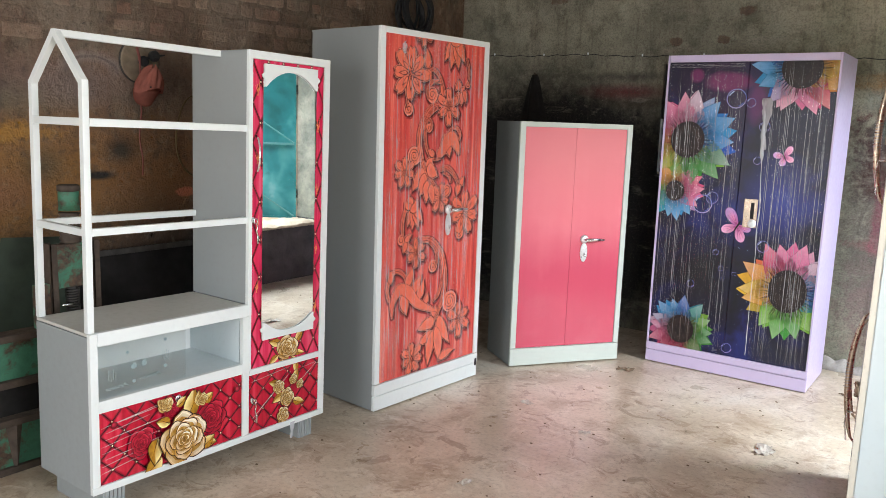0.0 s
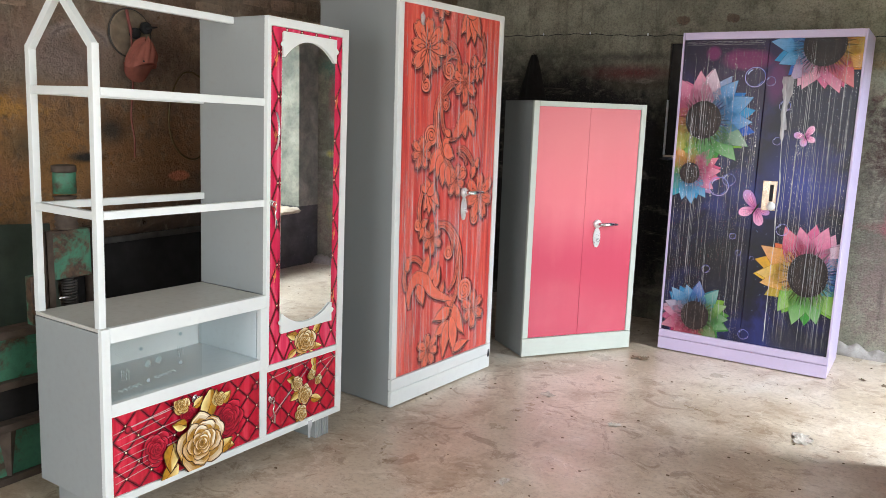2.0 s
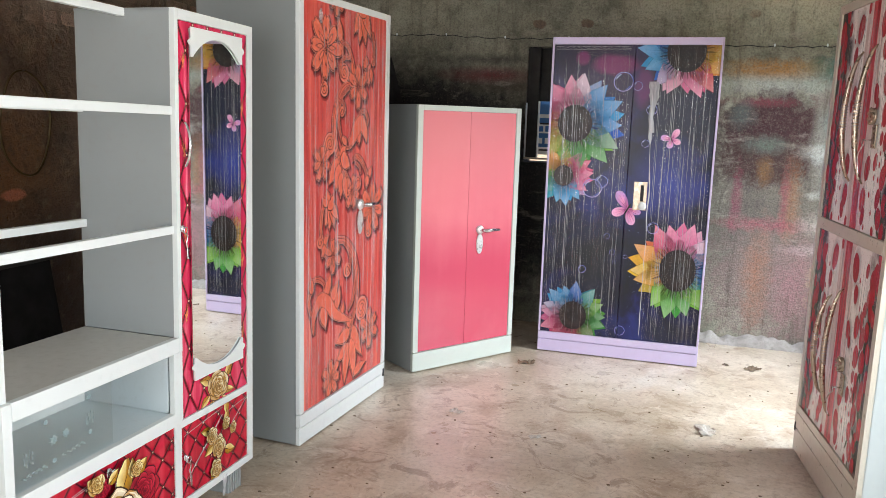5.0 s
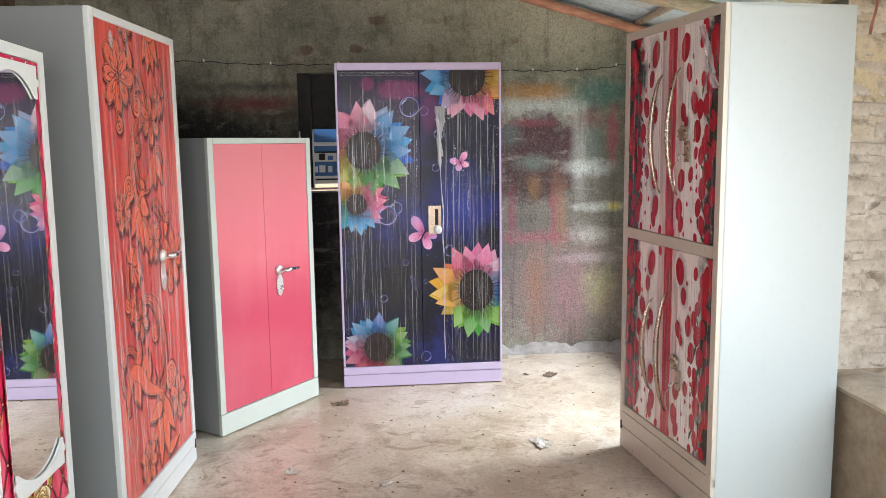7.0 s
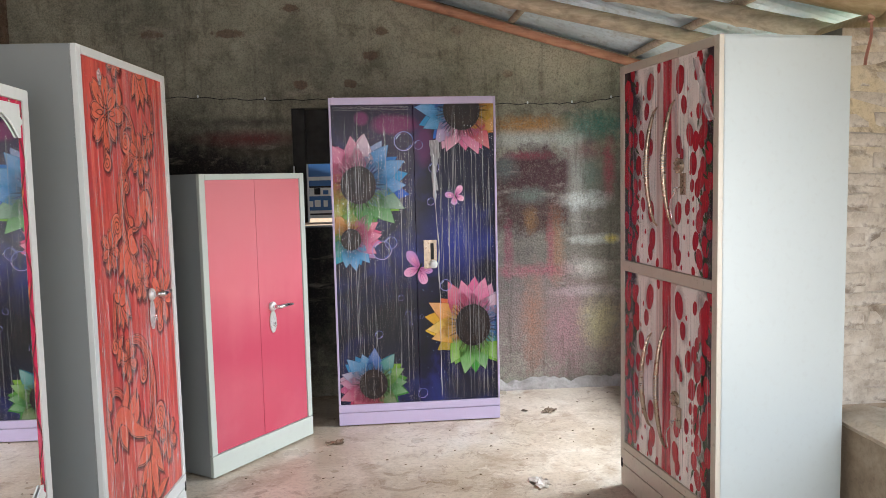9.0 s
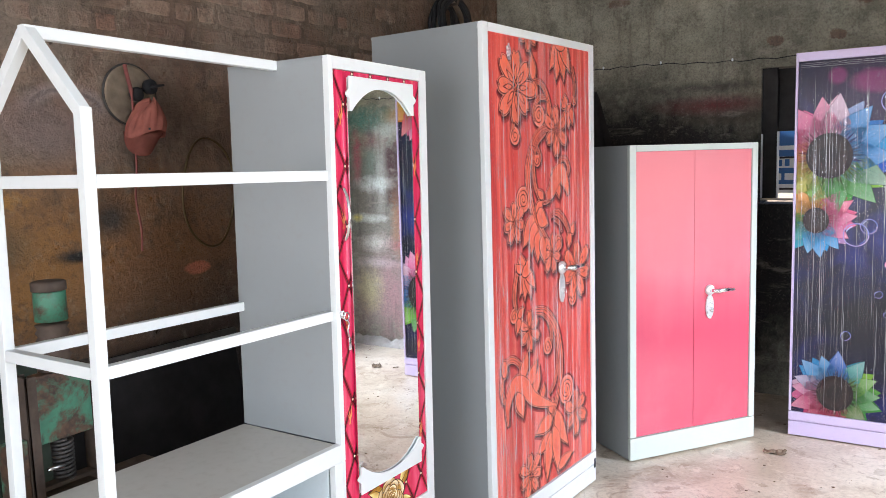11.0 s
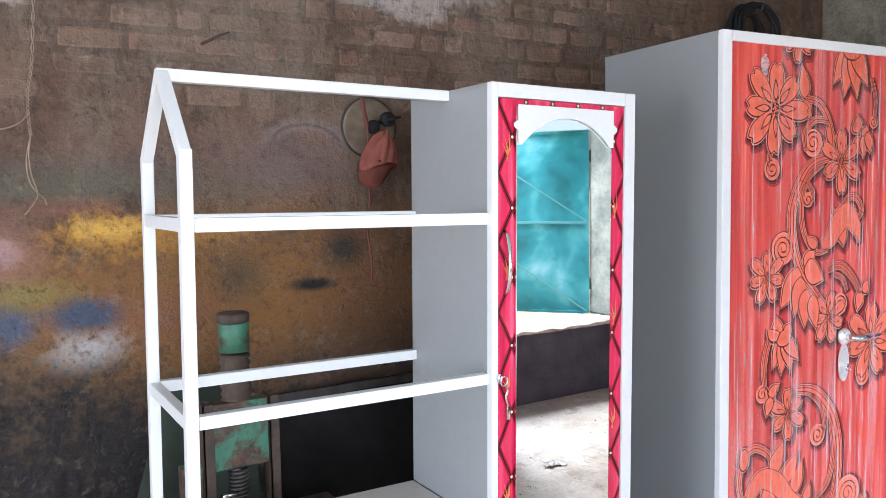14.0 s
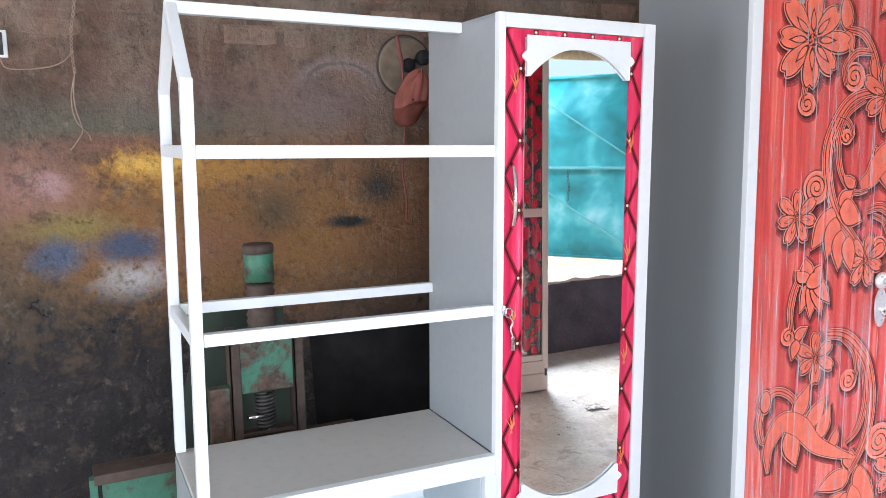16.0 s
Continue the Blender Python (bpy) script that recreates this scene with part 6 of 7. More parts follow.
def rose(ink, x, z, r, deep, mid, lit, k0, seed, shine=0.4):
    """An open rose: broad outer petals with rolled bright lips, closing in a spiral to the heart."""
    rnd = random.Random(seed)
    ink.k = k0
    o = Vector((x, z))
    bright = blend(lit, (1, 1, 1, 1), shine)
    for ring, (n, out, wide) in enumerate(((5, 1.0, 1.05), (5, 0.78, 0.98), (4, 0.58, 0.95), (4, 0.42, 0.9), (3, 0.28, 0.9), (3, 0.16, 0.9))):
        for i in range(n):
            a = 2 * math.pi * (i + 0.45 * ring) / n + rnd.uniform(-0.18, 0.18) + seed
            half = math.pi / n * wide * 1.25
            rim, inner = [], []
            for q in range(11):
                t = q / 10 * 2 - 1
                b = a + half * t
                k = r * out * (1 - 0.34 * abs(t) ** 2.6) * (1 + 0.05 * math.sin(4 * t + i * 2.1 + seed) + 0.03 * rnd.uniform(-1, 1))
                rim.append(o + Vector((k * math.cos(b), k * math.sin(b))))
                inner.append(o + Vector((k * 0.80 * math.cos(b + 0.05), k * 0.80 * math.sin(b + 0.05))))
            # Light falls from the upper right.
            glow = max(0.0, math.cos(a - 0.9)) * 0.6 + 0.25 + 0.3 * rnd.random()
            ink.k += 1
            ink.fan([o + (p - o) * 1.05 for p in rim], o, deep, deep)
            ink.k += 1
            ink.fan(rim, o, [blend(mid, bright, min(1, glow * (0.55 + 0.5 * math.cos(0.9 * (q - 4))))) for q in range(11)], deep)
            ink.k += 1
            ink.fan(inner, o, [blend(blend(deep, mid, 0.35 + 0.5 * glow), lit, 0.25 * glow * (q % 3 == 1)) for q in range(11)], blend(deep, mid, 0.1))
            ink.k += 1
            lip = [rim[q].lerp(inner[q], 0.35) for q in range(2, 9)]
            ink.strip(lip, [0.0004] + [r * 0.035 * min(1.3, glow + 0.25)] * 5 + [0.0004], blend(mid, bright, min(1, glow + 0.15)))


def gold_leaf(ink, x, z, deg, ln, w, skew=0.2):
    for k, (c1, c2, s) in enumerate(((GOLD_DEEP, GOLD_DEEP, 1.06), (GOLD_LIT, GOLD, 1.0))):
        ink.k += 1
        rim, mid = petal_rim((x, z), deg, ln * s, w * s, 1.25, 8, skew)
        half = len(rim) // 2
        cs = [c1 if j < half else blend(c2, GOLD_DEEP, 0.35 + 0.3 * math.sin(j * 2.4)) for j in range(len(rim))]
        ink.fan(rim, mid, cs, c2)
    d = Vector((math.cos(radians(deg)), math.sin(radians(deg))))
    ink.k += 1
    ink.strip([Vector((x, z)) + d * ln * t for t in (0.05, 0.4, 0.85)], [0.003, 0.002, 0.0005], GOLD_DEEP)


Q = -0.006
door_a = slab(A, "mirror_door", (0.7250, Q, 0.4175), (1.1305, 0.008, 1.747), MAT_QUILT, "pink quilt-print door")
ink = Ink(Q - 0.0003)
quilting(ink, 0.727, 1.129, 0.42, 1.745, 0.082, 0.165, 0.0042)
for k in range(9):
    s = 0.748 if k % 2 else 1.095
    ink.k = 4
    for j in range(3):
        rim, mid = petal_rim((s + 0.004 * j, 0.62 + 0.14 * k), 62 + 16 * j, 0.07 - 0.012 * j, 0.0035, 1.3, 6, 0.35)
        ink.fan(rim, mid, srgb(226, 120, 70), srgb(238, 160, 96))
for dx, dz, deg in ((0.90, 0.49, 210), (0.99, 0.49, -30), (0.92, 0.46, 250), (0.98, 0.46, 290), (0.91, 0.54, 150), (1.0, 0.54, 40)):
    gold_leaf(ink, dx - 0.018, dz - 0.03, deg, 0.07, 0.035)
rose(ink, 0.933, 0.484, 0.064, GOLD_DEEP, GOLD, GOLD_LIT, ink.k, 3)
ink.clip(0.7260, 1.1295, 0.4185, 1.746)
ink.done("quilt_print", door_a, "stitched diamonds with pearls and a gold rose")

# Mirror and its white fretted ends.
m = Nodes("mirror_silver", 0.015, 1.0)
m.col((0.90, 0.92, 0.91))
MAT_MIRROR = m.mat
U0, U1, M0, M1 = 0.774, 1.080, 0.556, 1.728
glass = slab(door_a, "mirror", (-(U1 - U0) / 2, -0.002, M0), ((U1 - U0) / 2, 0.002, M1), MAT_MIRROR, "tall clear mirror", 0.001)
glass.matrix_basis = pose((U0 + U1) / 2, -0.0135, 0, 0, 0, 0.16)


def bracket(up):
    """A white end piece with an arched cut-out and rounded ears."""
    s = 1 if up else -1
    edge = M1 + 0.004 if up else M0 - 0.004
    drop, rise = (0.092, 0.064) if up else (0.080, 0.052)
    ear = lambda x, d: [(x + d * 0.013 * math.sin(t), edge - s * (0.034 + 0.026 * t / math.pi)) for t in (math.pi * k / 8 for k in range(9))]
    outer = [(U0 + 0.002, edge), (U1 - 0.002, edge)] + ear(U1 - 0.002, 1) + [(U1 - 0.002, edge - s * drop), (U1 - 0.012, edge - s * drop)]
    c, half = (U0 + U1) / 2, (U1 - U0) / 2 - 0.013
    outer += [(c + half * math.cos(t), edge - s * (drop - 0.002 - rise * (1 - abs(math.cos(t)) ** 2.2))) for t in (math.pi * k / 20 for k in range(21))]
    outer += [(U0 + 0.012, edge - s * drop), (U0 + 0.002, edge - s * drop)] + ear(U0 + 0.002, -1)[::-1]
    bm = bmesh.new()
    f = bm.faces.new([bm.verts.new((x, -0.0185, z)) for x, z in outer])
    r = bmesh.ops.extrude_face_region(bm, geom=[f])
    bmesh.ops.translate(bm, vec=(0, -0.005, 0), verts=[g for g in r["geom"] if isinstance(g, bmesh.types.BMVert)])
    bmesh.ops.triangulate(bm, faces=[q for q in bm.faces if len(q.verts) > 4])
    bmesh.ops.recalc_face_normals(bm, faces=bm.faces)
    part("mirror_bracket", bm, MAT_WHITE, door_a, "white fretted mirror end piece")


bracket(True)
bracket(False)
bm = bmesh.new()
tube(bm, [(0.746 - 0.01 * math.sin(math.pi * t), -0.006 - 0.038 * math.sin(math.pi * t) ** 0.6, 1.285 + 0.155 * t) for t in (k / 14 for k in range(15))], 0.0045, 10)
part("handle", bm, MAT_CHROME, door_a, "slim chrome bow handle", smooth=True)


def key_bunch(parent, x, z, y=-0.011):
    """A small chrome lock with keys on a twisted tag."""
    bm = bmesh.new()
    lathe(bm, [(0.004, 0), (0.011, 0.001), (0.011, 0.006), (0.007, 0.009)], 14, pose(x, y, z, 90, 0, 0))
    for k, (dx, dz) in enumerate(((-0.008, 0.0), (0.008, -0.006))):
        tube(bm, [(x + dx + 0.011 * math.cos(t), y - 0.013 - 0.002 * k, z + dz + 0.011 * math.sin(t)) for t in (2 * math.pi * q / 12 for q in range(12))], 0.0022, 6, closed=True)
    tube(bm, glide([(x + 0.01, y - 0.014, z - 0.015), (x + 0.022, y - 0.012, z - 0.03), (x + 0.018, y - 0.01, z - 0.05), (x + 0.028, y - 0.008, z - 0.075)], 4), 0.003, 6)
    box(bm, (x + 0.02, y - 0.012, z - 0.105), (x + 0.03, y - 0.009, z - 0.07), 0.001)
    part("lock_with_key", bm, MAT_CHROME, parent, "chrome lock with hanging keys", smooth=True)


key_bunch(A, 0.722, 1.09)

d1 = slab(A, "drawer", (0.0315, Q, 0.1385), (0.6555, 0.008, 0.4005), MAT_QUILT_RED, "red quilt-print drawer front with a gold rose")
ink = Ink(Q - 0.0003)
quilting(ink, 0.032, 0.655, 0.139, 0.400, 0.094, 0.09, 0.0036)
RD, RM, RL = srgb(66, 4, 14), srgb(170, 16, 40), srgb(212, 44, 70)
ink.k = 4
rose(ink, 0.500, 0.262, 0.072, RD, RM, RL, 4, 5, 0.0)
rose(ink, 0.190, 0.252, 0.060, RD, RM, RL, ink.k, 6, 0.0)
rose(ink, 0.314, 0.345, 0.036, RD, RM, RL, ink.k, 7, 0.0)
for x, z in ((0.076, 0.357), (0.617, 0.357)):
    ink.lift()
    ink.fan([(x + 0.013 * math.cos(t * math.pi / 6), z + 0.013 * math.sin(t * math.pi / 6)) for t in range(12)], (x - 0.003, z + 0.004), RD, RL)
for x, z, deg, ln, w in ((0.265, 0.175, 215, 0.105, 0.062), (0.250, 0.255, 250, 0.10, 0.06), (0.378, 0.300, 62, 0.115, 0.066), (0.43, 0.335, 78, 0.06, 0.04), (0.455, 0.345, 25, 0.05, 0.036), (0.440, 0.190, 330, 0.075, 0.05), (0.445, 0.165, 18, 0.065, 0.045), (0.30, 0.30, 150, 0.06, 0.04), (0.33, 0.36, 25, 0.05, 0.03)):
    gold_leaf(ink, x, z, deg, ln, w)
rose(ink, 0.280, 0.381, 0.034, GOLD_DEEP, GOLD, GOLD_LIT, ink.k, 9, 0.2)
rose(ink, 0.440, 0.362, 0.026, GOLD_DEEP, GOLD, GOLD_LIT, ink.k, 10, 0.2)
rose(ink, 0.352, 0.230, 0.104, GOLD_DEEP, GOLD, GOLD_LIT, ink.k, 8, 0.55)
ink.clip(0.0325, 0.6545, 0.1395, 0.3995)
ink.done("quilt_print", d1, "gold rose over stitched red diamonds")
key_bunch(d1, 0.348, 0.385)

d2 = slab(A, "drawer", (0.7015, Q, 0.1385), (1.1305, 0.008, 0.3885), MAT_QUILT_RED, "red quilt-print drawer front with small gold roses")
ink = Ink(Q - 0.0003)
quilting(ink, 0.702, 1.130, 0.139, 0.388, 0.094, 0.09, 0.0036)
ink.k = 4
for x, z, deg, ln in ((0.99, 0.32, 60, 0.07), (0.93, 0.28, 190, 0.07), (0.95, 0.22, 230, 0.07), (0.99, 0.24, 330, 0.07), (0.90, 0.33, 150, 0.06), (1.0, 0.37, 80, 0.06), (0.92, 0.18, 250, 0.06)):
    gold_leaf(ink, x - 0.015, z - 0.016, deg, ln, ln * 0.5)
for k, (x, z, r) in enumerate(((0.950, 0.262, 0.042), (0.922, 0.190, 0.036), (0.888, 0.325, 0.032), (0.968, 0.345, 0.024), (1.003, 0.318, 0.022))):
    rose(ink, x - 0.015, z - 0.016, r, GOLD_DEEP, GOLD, GOLD_LIT, ink.k, 20 + k)
ink.clip(0.7025, 1.1295, 0.1395, 0.3875)
ink.done("quilt_print", d2, "small gold roses over stitched red diamonds")
key_bunch(d2, 0.722, 0.285)


def glass_mat():
    m = Nodes("clear_glass", 0.03)
    clear, gl, mixer = m.n("ShaderNodeBsdfTransparent"), m.n("ShaderNodeBsdfGlossy", Roughness=0.03), m.n("ShaderNodeMixShader", Fac=0.10)
    clear.inputs[0].default_value = (0.96, 0.98, 0.98, 1)
    m.l(clear.outputs[0], mixer.inputs[1])
    m.l(gl.outputs[0], mixer.inputs[2])
    m.l(mixer.outputs[0], m.out.inputs[0])
    return m.mat


MAT_GLASS = glass_mat()
pane = slab(A, "glass_pane", (0.0212, 0.014, 0.4655), (0.40, 0.019, 0.669), MAT_GLASS, "sliding glass pane with etched sprigs", 0.001)
ice = srgb(138, 156, 156)
for kind, x, z in (("flower", 0.18, 0.562), ("flower", 0.222, 0.566), ("drops", 0.095, 0.565), ("drops", 0.31, 0.60), ("dot", 0.155, 0.62), ("dot", 0.31, 0.64), ("dot", 0.18, 0.503), ("dot", 0.31, 0.535), ("sprig", 0.07, 0.492), ("sprig", 0.205, 0.506)):
    ink = Ink(0.0135)
    if kind == "flower":
        for j in range(8):
            rim, mid = petal_rim((x, z), 45 * j + 10, 0.017, 0.0045, 1.3, 4)
            ink.fan(rim, mid, ice, ice)
    elif kind == "dot":
        ink.fan([(x + 0.007 * math.cos(t * math.pi / 5), z + 0.007 * math.sin(t * math.pi / 5)) for t in range(10)], (x, z), ice, ice)
    elif kind == "drops":
        for j in range(4):
            for q in range(3):
                top = z - 0.014 * q - 0.006 * (j % 2)
                ink.strip([(x + 0.009 * (j - 1.5), top), (x + 0.009 * (j - 1.5), top - 0.005), (x + 0.009 * (j - 1.5), top - 0.011)], [0.0006, 0.003, 0.0006], ice)
    else:
        for j in range(10):
            rim, mid = petal_rim((x + 0.0085 * j, z + 0.0008 * j), 35 - 70 * (j % 2), 0.011, 0.004, 1.3, 4)
            ink.fan(rim, mid, ice, ice)
    ink.done("etched_sprig", pane, "white etched sprig")


def creases(parent, y, segs):
    """Taut slanting creases in clear film, whitened as glints, each from (x, z) to (x, z)."""
    bm = bmesh.new()
    for x0, z0, x1, z1, w in segs:
        d = Vector((x1 - x0, 0, z1 - z0))
        s = Vector((-d.z, 0, d.x)).normalized()
        row = []
        for i in range(7):
            t = i / 6
            k = w * math.sin(math.pi * t) ** 0.6 + 1e-4
            c = Vector((x0, y, z0)) + d * t
            row.append([bm.verts.new(c - s * k), bm.verts.new(c + Vector((0, -0.002, 0))), bm.verts.new(c + s * k)])
        for a, b in zip(row, row[1:]):
            bm.faces.new((a[0], a[1], b[1], b[0]))
            bm.faces.new((a[1], a[2], b[2], b[1]))
    part("film_fold", bm, MAT_FOLD, parent, "taut creases in clear film, whitened as glints", smooth=True)


rnd = random.Random(4)
creases(d1, -0.0135, [(0.03, 0.35 + 0.0 * k, 0.29, 0.385, 0.0012) if k == 0 else (0.03 + 0.02 * rnd.random(), 0.16 + 0.024 * k, 0.20 + 0.12 * rnd.random(), 0.185 + 0.024 * k, rnd.uniform(0.0006, 0.0018)) for k in range(9)])
creases(d2, -0.0135, [(0.73, 0.20, 0.95, 0.36, 0.0016), (0.71, 0.36, 0.95, 0.385, 0.0012), (0.78, 0.24, 0.93, 0.34, 0.0008), (1.0, 0.30, 1.11, 0.37, 0.0012), (0.98, 0.36, 1.12, 0.375, 0.001)])
# Wisp of film hanging below the frame.
bm = bmesh.new()
grid(bm, 3, 8, lambda u, v: (0.955 + 0.03 * u * (1 - 0.6 * v) + 0.006 * noise.noise((u * 2, v * 4, 1)), -0.012 + 0.006 * noise.noise((u * 3, v * 3, 4)), 0.118 - 0.085 * v))
part("film_fold", bm, MAT_FOLD, A, "wisp of torn film", smooth=True)


resize(A, ((0, 0), (0.032, 0.032), (0.657, 0.688), (0.700, 0.724), (0.724, 0.734), (1.132, 1.148), (1.168, 1.184)),
       ((0.098, 0.098), (0.137, 0.126), (0.390, 0.393), (0.402, 0.410), (0.416, 0.420), (0.464, 0.455), (0.670, 0.664), (0.716, 0.714), (1.073, 1.0675), (1.100, 1.0945), (1.455, 1.4555), (1.748, 1.758), (1.782, 1.792)))


# ---- green steel shutters ----
def shutter_mat(name, stops):
    m = Nodes(name, 0.32)
    f, g = m.noise(3.0, 3, 0.5, 0.3), m.noise(9, 5, 0.65)
    # The palest patches stand in for bright reflections on the sheet steel.
    c = m.ramp(f, list(zip((0.32, 0.5, 0.62, 0.76), stops)))
    m.col(m.mix(m.grey(g, 0.58, 0.75, 0, 0.4), c, srgb(28, 66, 56)))
    m.rough(m.grey(g, 0.3, 0.7, 0.28, 0.45))
    return m.bump(f, 0.12, 0.02).mat


MAT_SHUTTER = shutter_mat("teal_sheet_steel", (srgb(32, 112, 116), srgb(54, 148, 154), srgb(96, 178, 184), srgb(176, 214, 216)))
MAT_SHUTTER_GREEN = shutter_mat("green_sheet_steel", (srgb(20, 84, 62), srgb(34, 112, 82), srgb(66, 140, 106), srgb(134, 176, 148)))
MAT_SHUTTER_BAR = paint_mat("pale_green_bar", srgb(104, 170, 172), 0.4, 0.3)


def shutter(hinge_y, open_deg, width, z0, z1, label, rise=False, sheet=None):
    """A sheet-steel leaf on an angle-iron frame, hinged at the outer edge of a pier."""
    s = thing("window_shutter", pose(EAST + THICK + 0.004, hinge_y, 0, 0, 0, -90 + open_deg), label, "window shutter", "green steel window shutters")
    slab(s, "sheet", (0.004, -0.002, z0), (width, 0.002, z1), sheet or MAT_SHUTTER, "", 0.0)
    for lo, hi in (((0, -0.016, z0), (0.022, -0.0025, z1)), ((width - 0.022, -0.016, z0), (width, -0.0025, z1))):
        slab(s, "stile", lo, hi, MAT_SHUTTER)
    mid = (z0 + z1) / 2
    for z in (z0, mid - 0.01, z1 - 0.022):
        slab(s, "cross_bar", (0.0225, -0.015, z), (width - 0.0225, -0.0025, z + 0.02), MAT_SHUTTER_BAR if z == mid - 0.01 else MAT_SHUTTER)
    for a, b in ((z0 + 0.02, mid - 0.012), (mid + 0.012, z1 - 0.024)):
        bm = bmesh.new()
        if rise:
            a, b = b, a
        d = Vector((width - 0.05, 0, a - b))
        box(bm, (0, -0.0065, -0.006), (d.length, 0.0065, 0.006), 0.001, pose(0.025, -0.0095, b, 0, math.degrees(math.atan2(-d.z, d.x)), 0))
        part("brace", bm, MAT_SHUTTER_BAR, s, "pale diagonal brace")
    for z in (z0 + 0.2, z1 - 0.25):
        bm = bmesh.new()
        tube(bm, [(-0.008, -0.008, z), (-0.008, -0.008, z + 0.09)], 0.009, 10)
        part("hinge", bm, MAT_DARKSTEEL, s, smooth=True)
    return s


shutter(WIN_E[0][1], 84, 1.05, 0.535, 2.035, "green sheet-steel shutter with diagonal braces, swung open", sheet=MAT_SHUTTER_GREEN)
leaf2 = shutter(WIN_E[1][1], 52, 1.10, 0.535, 1.985, "teal sheet-steel shutter with diagonal braces, half open", True)
# A chain hangs from the middle bar.
bm = bmesh.new()
for k in range(9):
    c = Vector((0.62 + 0.006 * math.sin(k), -0.024, 1.235 - 0.028 * k))
    tube(bm, [c + Vector((0.007 * math.cos(t), 0.003 * (-1) ** k * math.sin(t), 0.018 * math.sin(t))) for t in (2 * math.pi * q / 10 for q in range(10))], 0.0022, 6, closed=True)
part("chain", bm, MAT_DARKSTEEL, leaf2, "hanging latch chain", smooth=True)

# ---- window in the far wall and the board beyond ----
MAT_SIGN_WHITE = plain_mat("white_sign", srgb(225, 230, 230), 0.4, 0, 0.08, 12, 0.05)
MAT_WINDOW_DARK = plain_mat("window_dark", (0.016, 0.014, 0.012), 0.7, 0, 0.5, 8, 0.3)
x0, x1, z0, z1 = WIN_N
win = thing("window_3", pose(0, 0, 0), "small dark window opening with white-edged bars", "window", kind="structure")
# A near-black panel fills the upper part of the opening.
slab(win, "shutter_board", (x0 + 0.002, NORTH + 0.11, 1.615), (x1 - 0.002, NORTH + 0.13, z1 - 0.002), MAT_WINDOW_DARK, "dark upper panel")
slab(win, "window_sill", (x0 + 0.001, NORTH + 0.01, z0 + 0.02), (x1 - 0.001, NORTH + 0.03, z0 + 0.034), MAT_SILL, "white window sill")
slab(win, "window_frame", (x0 + 0.001, NORTH + 0.004, z0 + 0.035), (x0 + 0.010, NORTH + 0.029, 1.60), MAT_SIGN_WHITE, "white frame bar")
slab(win, "window_frame", (x0 + 0.088, NORTH + 0.02, z0 + 0.035), (x0 + 0.098, NORTH + 0.05, 1.613), MAT_SIGN_WHITE, "white frame bar")
slab(win, "window_frame", (x0 + 0.001, NORTH + 0.03, z0 + 0.031), (x0 + 0.087, NORTH + 0.06, z1 - 0.001), MAT_WINDOW_DARK)
for z in (1.262, 1.45):
    slab(win, "bar", (x0 + 0.099, NORTH + 0.055, z), (x1 - 0.002, NORTH + 0.067, z + 0.012), MAT_BLACK, "thin black iron bar")
board = thing("sign_board", pose(-1.35, NORTH + 0.9, 0), "blue sign board with white lettering outside the window", "sign")
MAT_SIGN = plain_mat("blue_sign", srgb(60, 110, 170), 0.4, 0, 0.15, 6, 0.05)
slab(board, "panel", (-1.0, 0, 1.20), (1.0, 0.03, 1.75), MAT_SIGN)
slab(board, "band", (-0.98, -0.003, 1.20), (0.98, -0.0005, 1.262), MAT_SIGN_WHITE, "white lower band")
slab(board, "band", (-0.98, -0.003, 1.375), (0.98, -0.0005, 1.455), MAT_SIGN_WHITE, "white middle band")
slab(board, "band", (-0.98, -0.003, 1.50), (0.98, -0.0005, 1.53), MAT_SIGN_WHITE, "white upper band")
rnd = random.Random(8)
for k in range(22):
    x = -0.8 + 0.07 * k
    slab(board, "letter_bar", (x, -0.0055, 1.388), (x + rnd.uniform(0.03, 0.055), -0.0032, 1.388 + rnd.uniform(0.03, 0.055)), rnd.choice((MAT_SIGN, MAT_BLACK, MAT_SIGN)))
    slab(board, "letter_bar", (x, -0.003, 1.29), (x + rnd.uniform(0.03, 0.06), -0.0005, 1.29 + rnd.uniform(0.03, 0.06)), MAT_SIGN_WHITE)
for x in (-0.9, 0.9):
    slab(board, "leg", (x - 0.02, 0.031, -0.14), (x + 0.02, 0.06, 1.75), MAT_DARKSTEEL)


# ---- press and steel behind the display unit ----
def rusty_green_mat(name, worn):
    m = Nodes(name, 0.55)
    f, g = m.noise(7, 6, 0.68, 0.3), m.noise(34, 5, 0.7)
    c = m.mix(m.grey(g, 0.4, 0.7, 0, 0.4), srgb(62, 116, 90), srgb(36, 70, 56))
    rust = m.ramp(g, [(0.35, srgb(46, 34, 26)), (0.7, srgb(96, 70, 50))])
    m.col(m.mix(m.grey(f, worn, worn + 0.09), c, rust))
    return m.bump(f, 0.4, 0.004).mat


MAT_RUSTGREEN, MAT_BASEGREEN = rusty_green_mat("chipped_green_paint", 0.43), rusty_green_mat("scuffed_green_paint", 0.53)
MAT_RUST = plain_mat("rusty_iron", srgb(72, 60, 50), 0.8, 0.1, 0.35, 16, 0.5)
# Near-black for the recessed carcass and the leaning sheet.
MAT_NEAR_BLACK = plain_mat("near_black_sheet", srgb(19, 16, 14), 0.9, 0.0, 0.4, 5, 0.2)

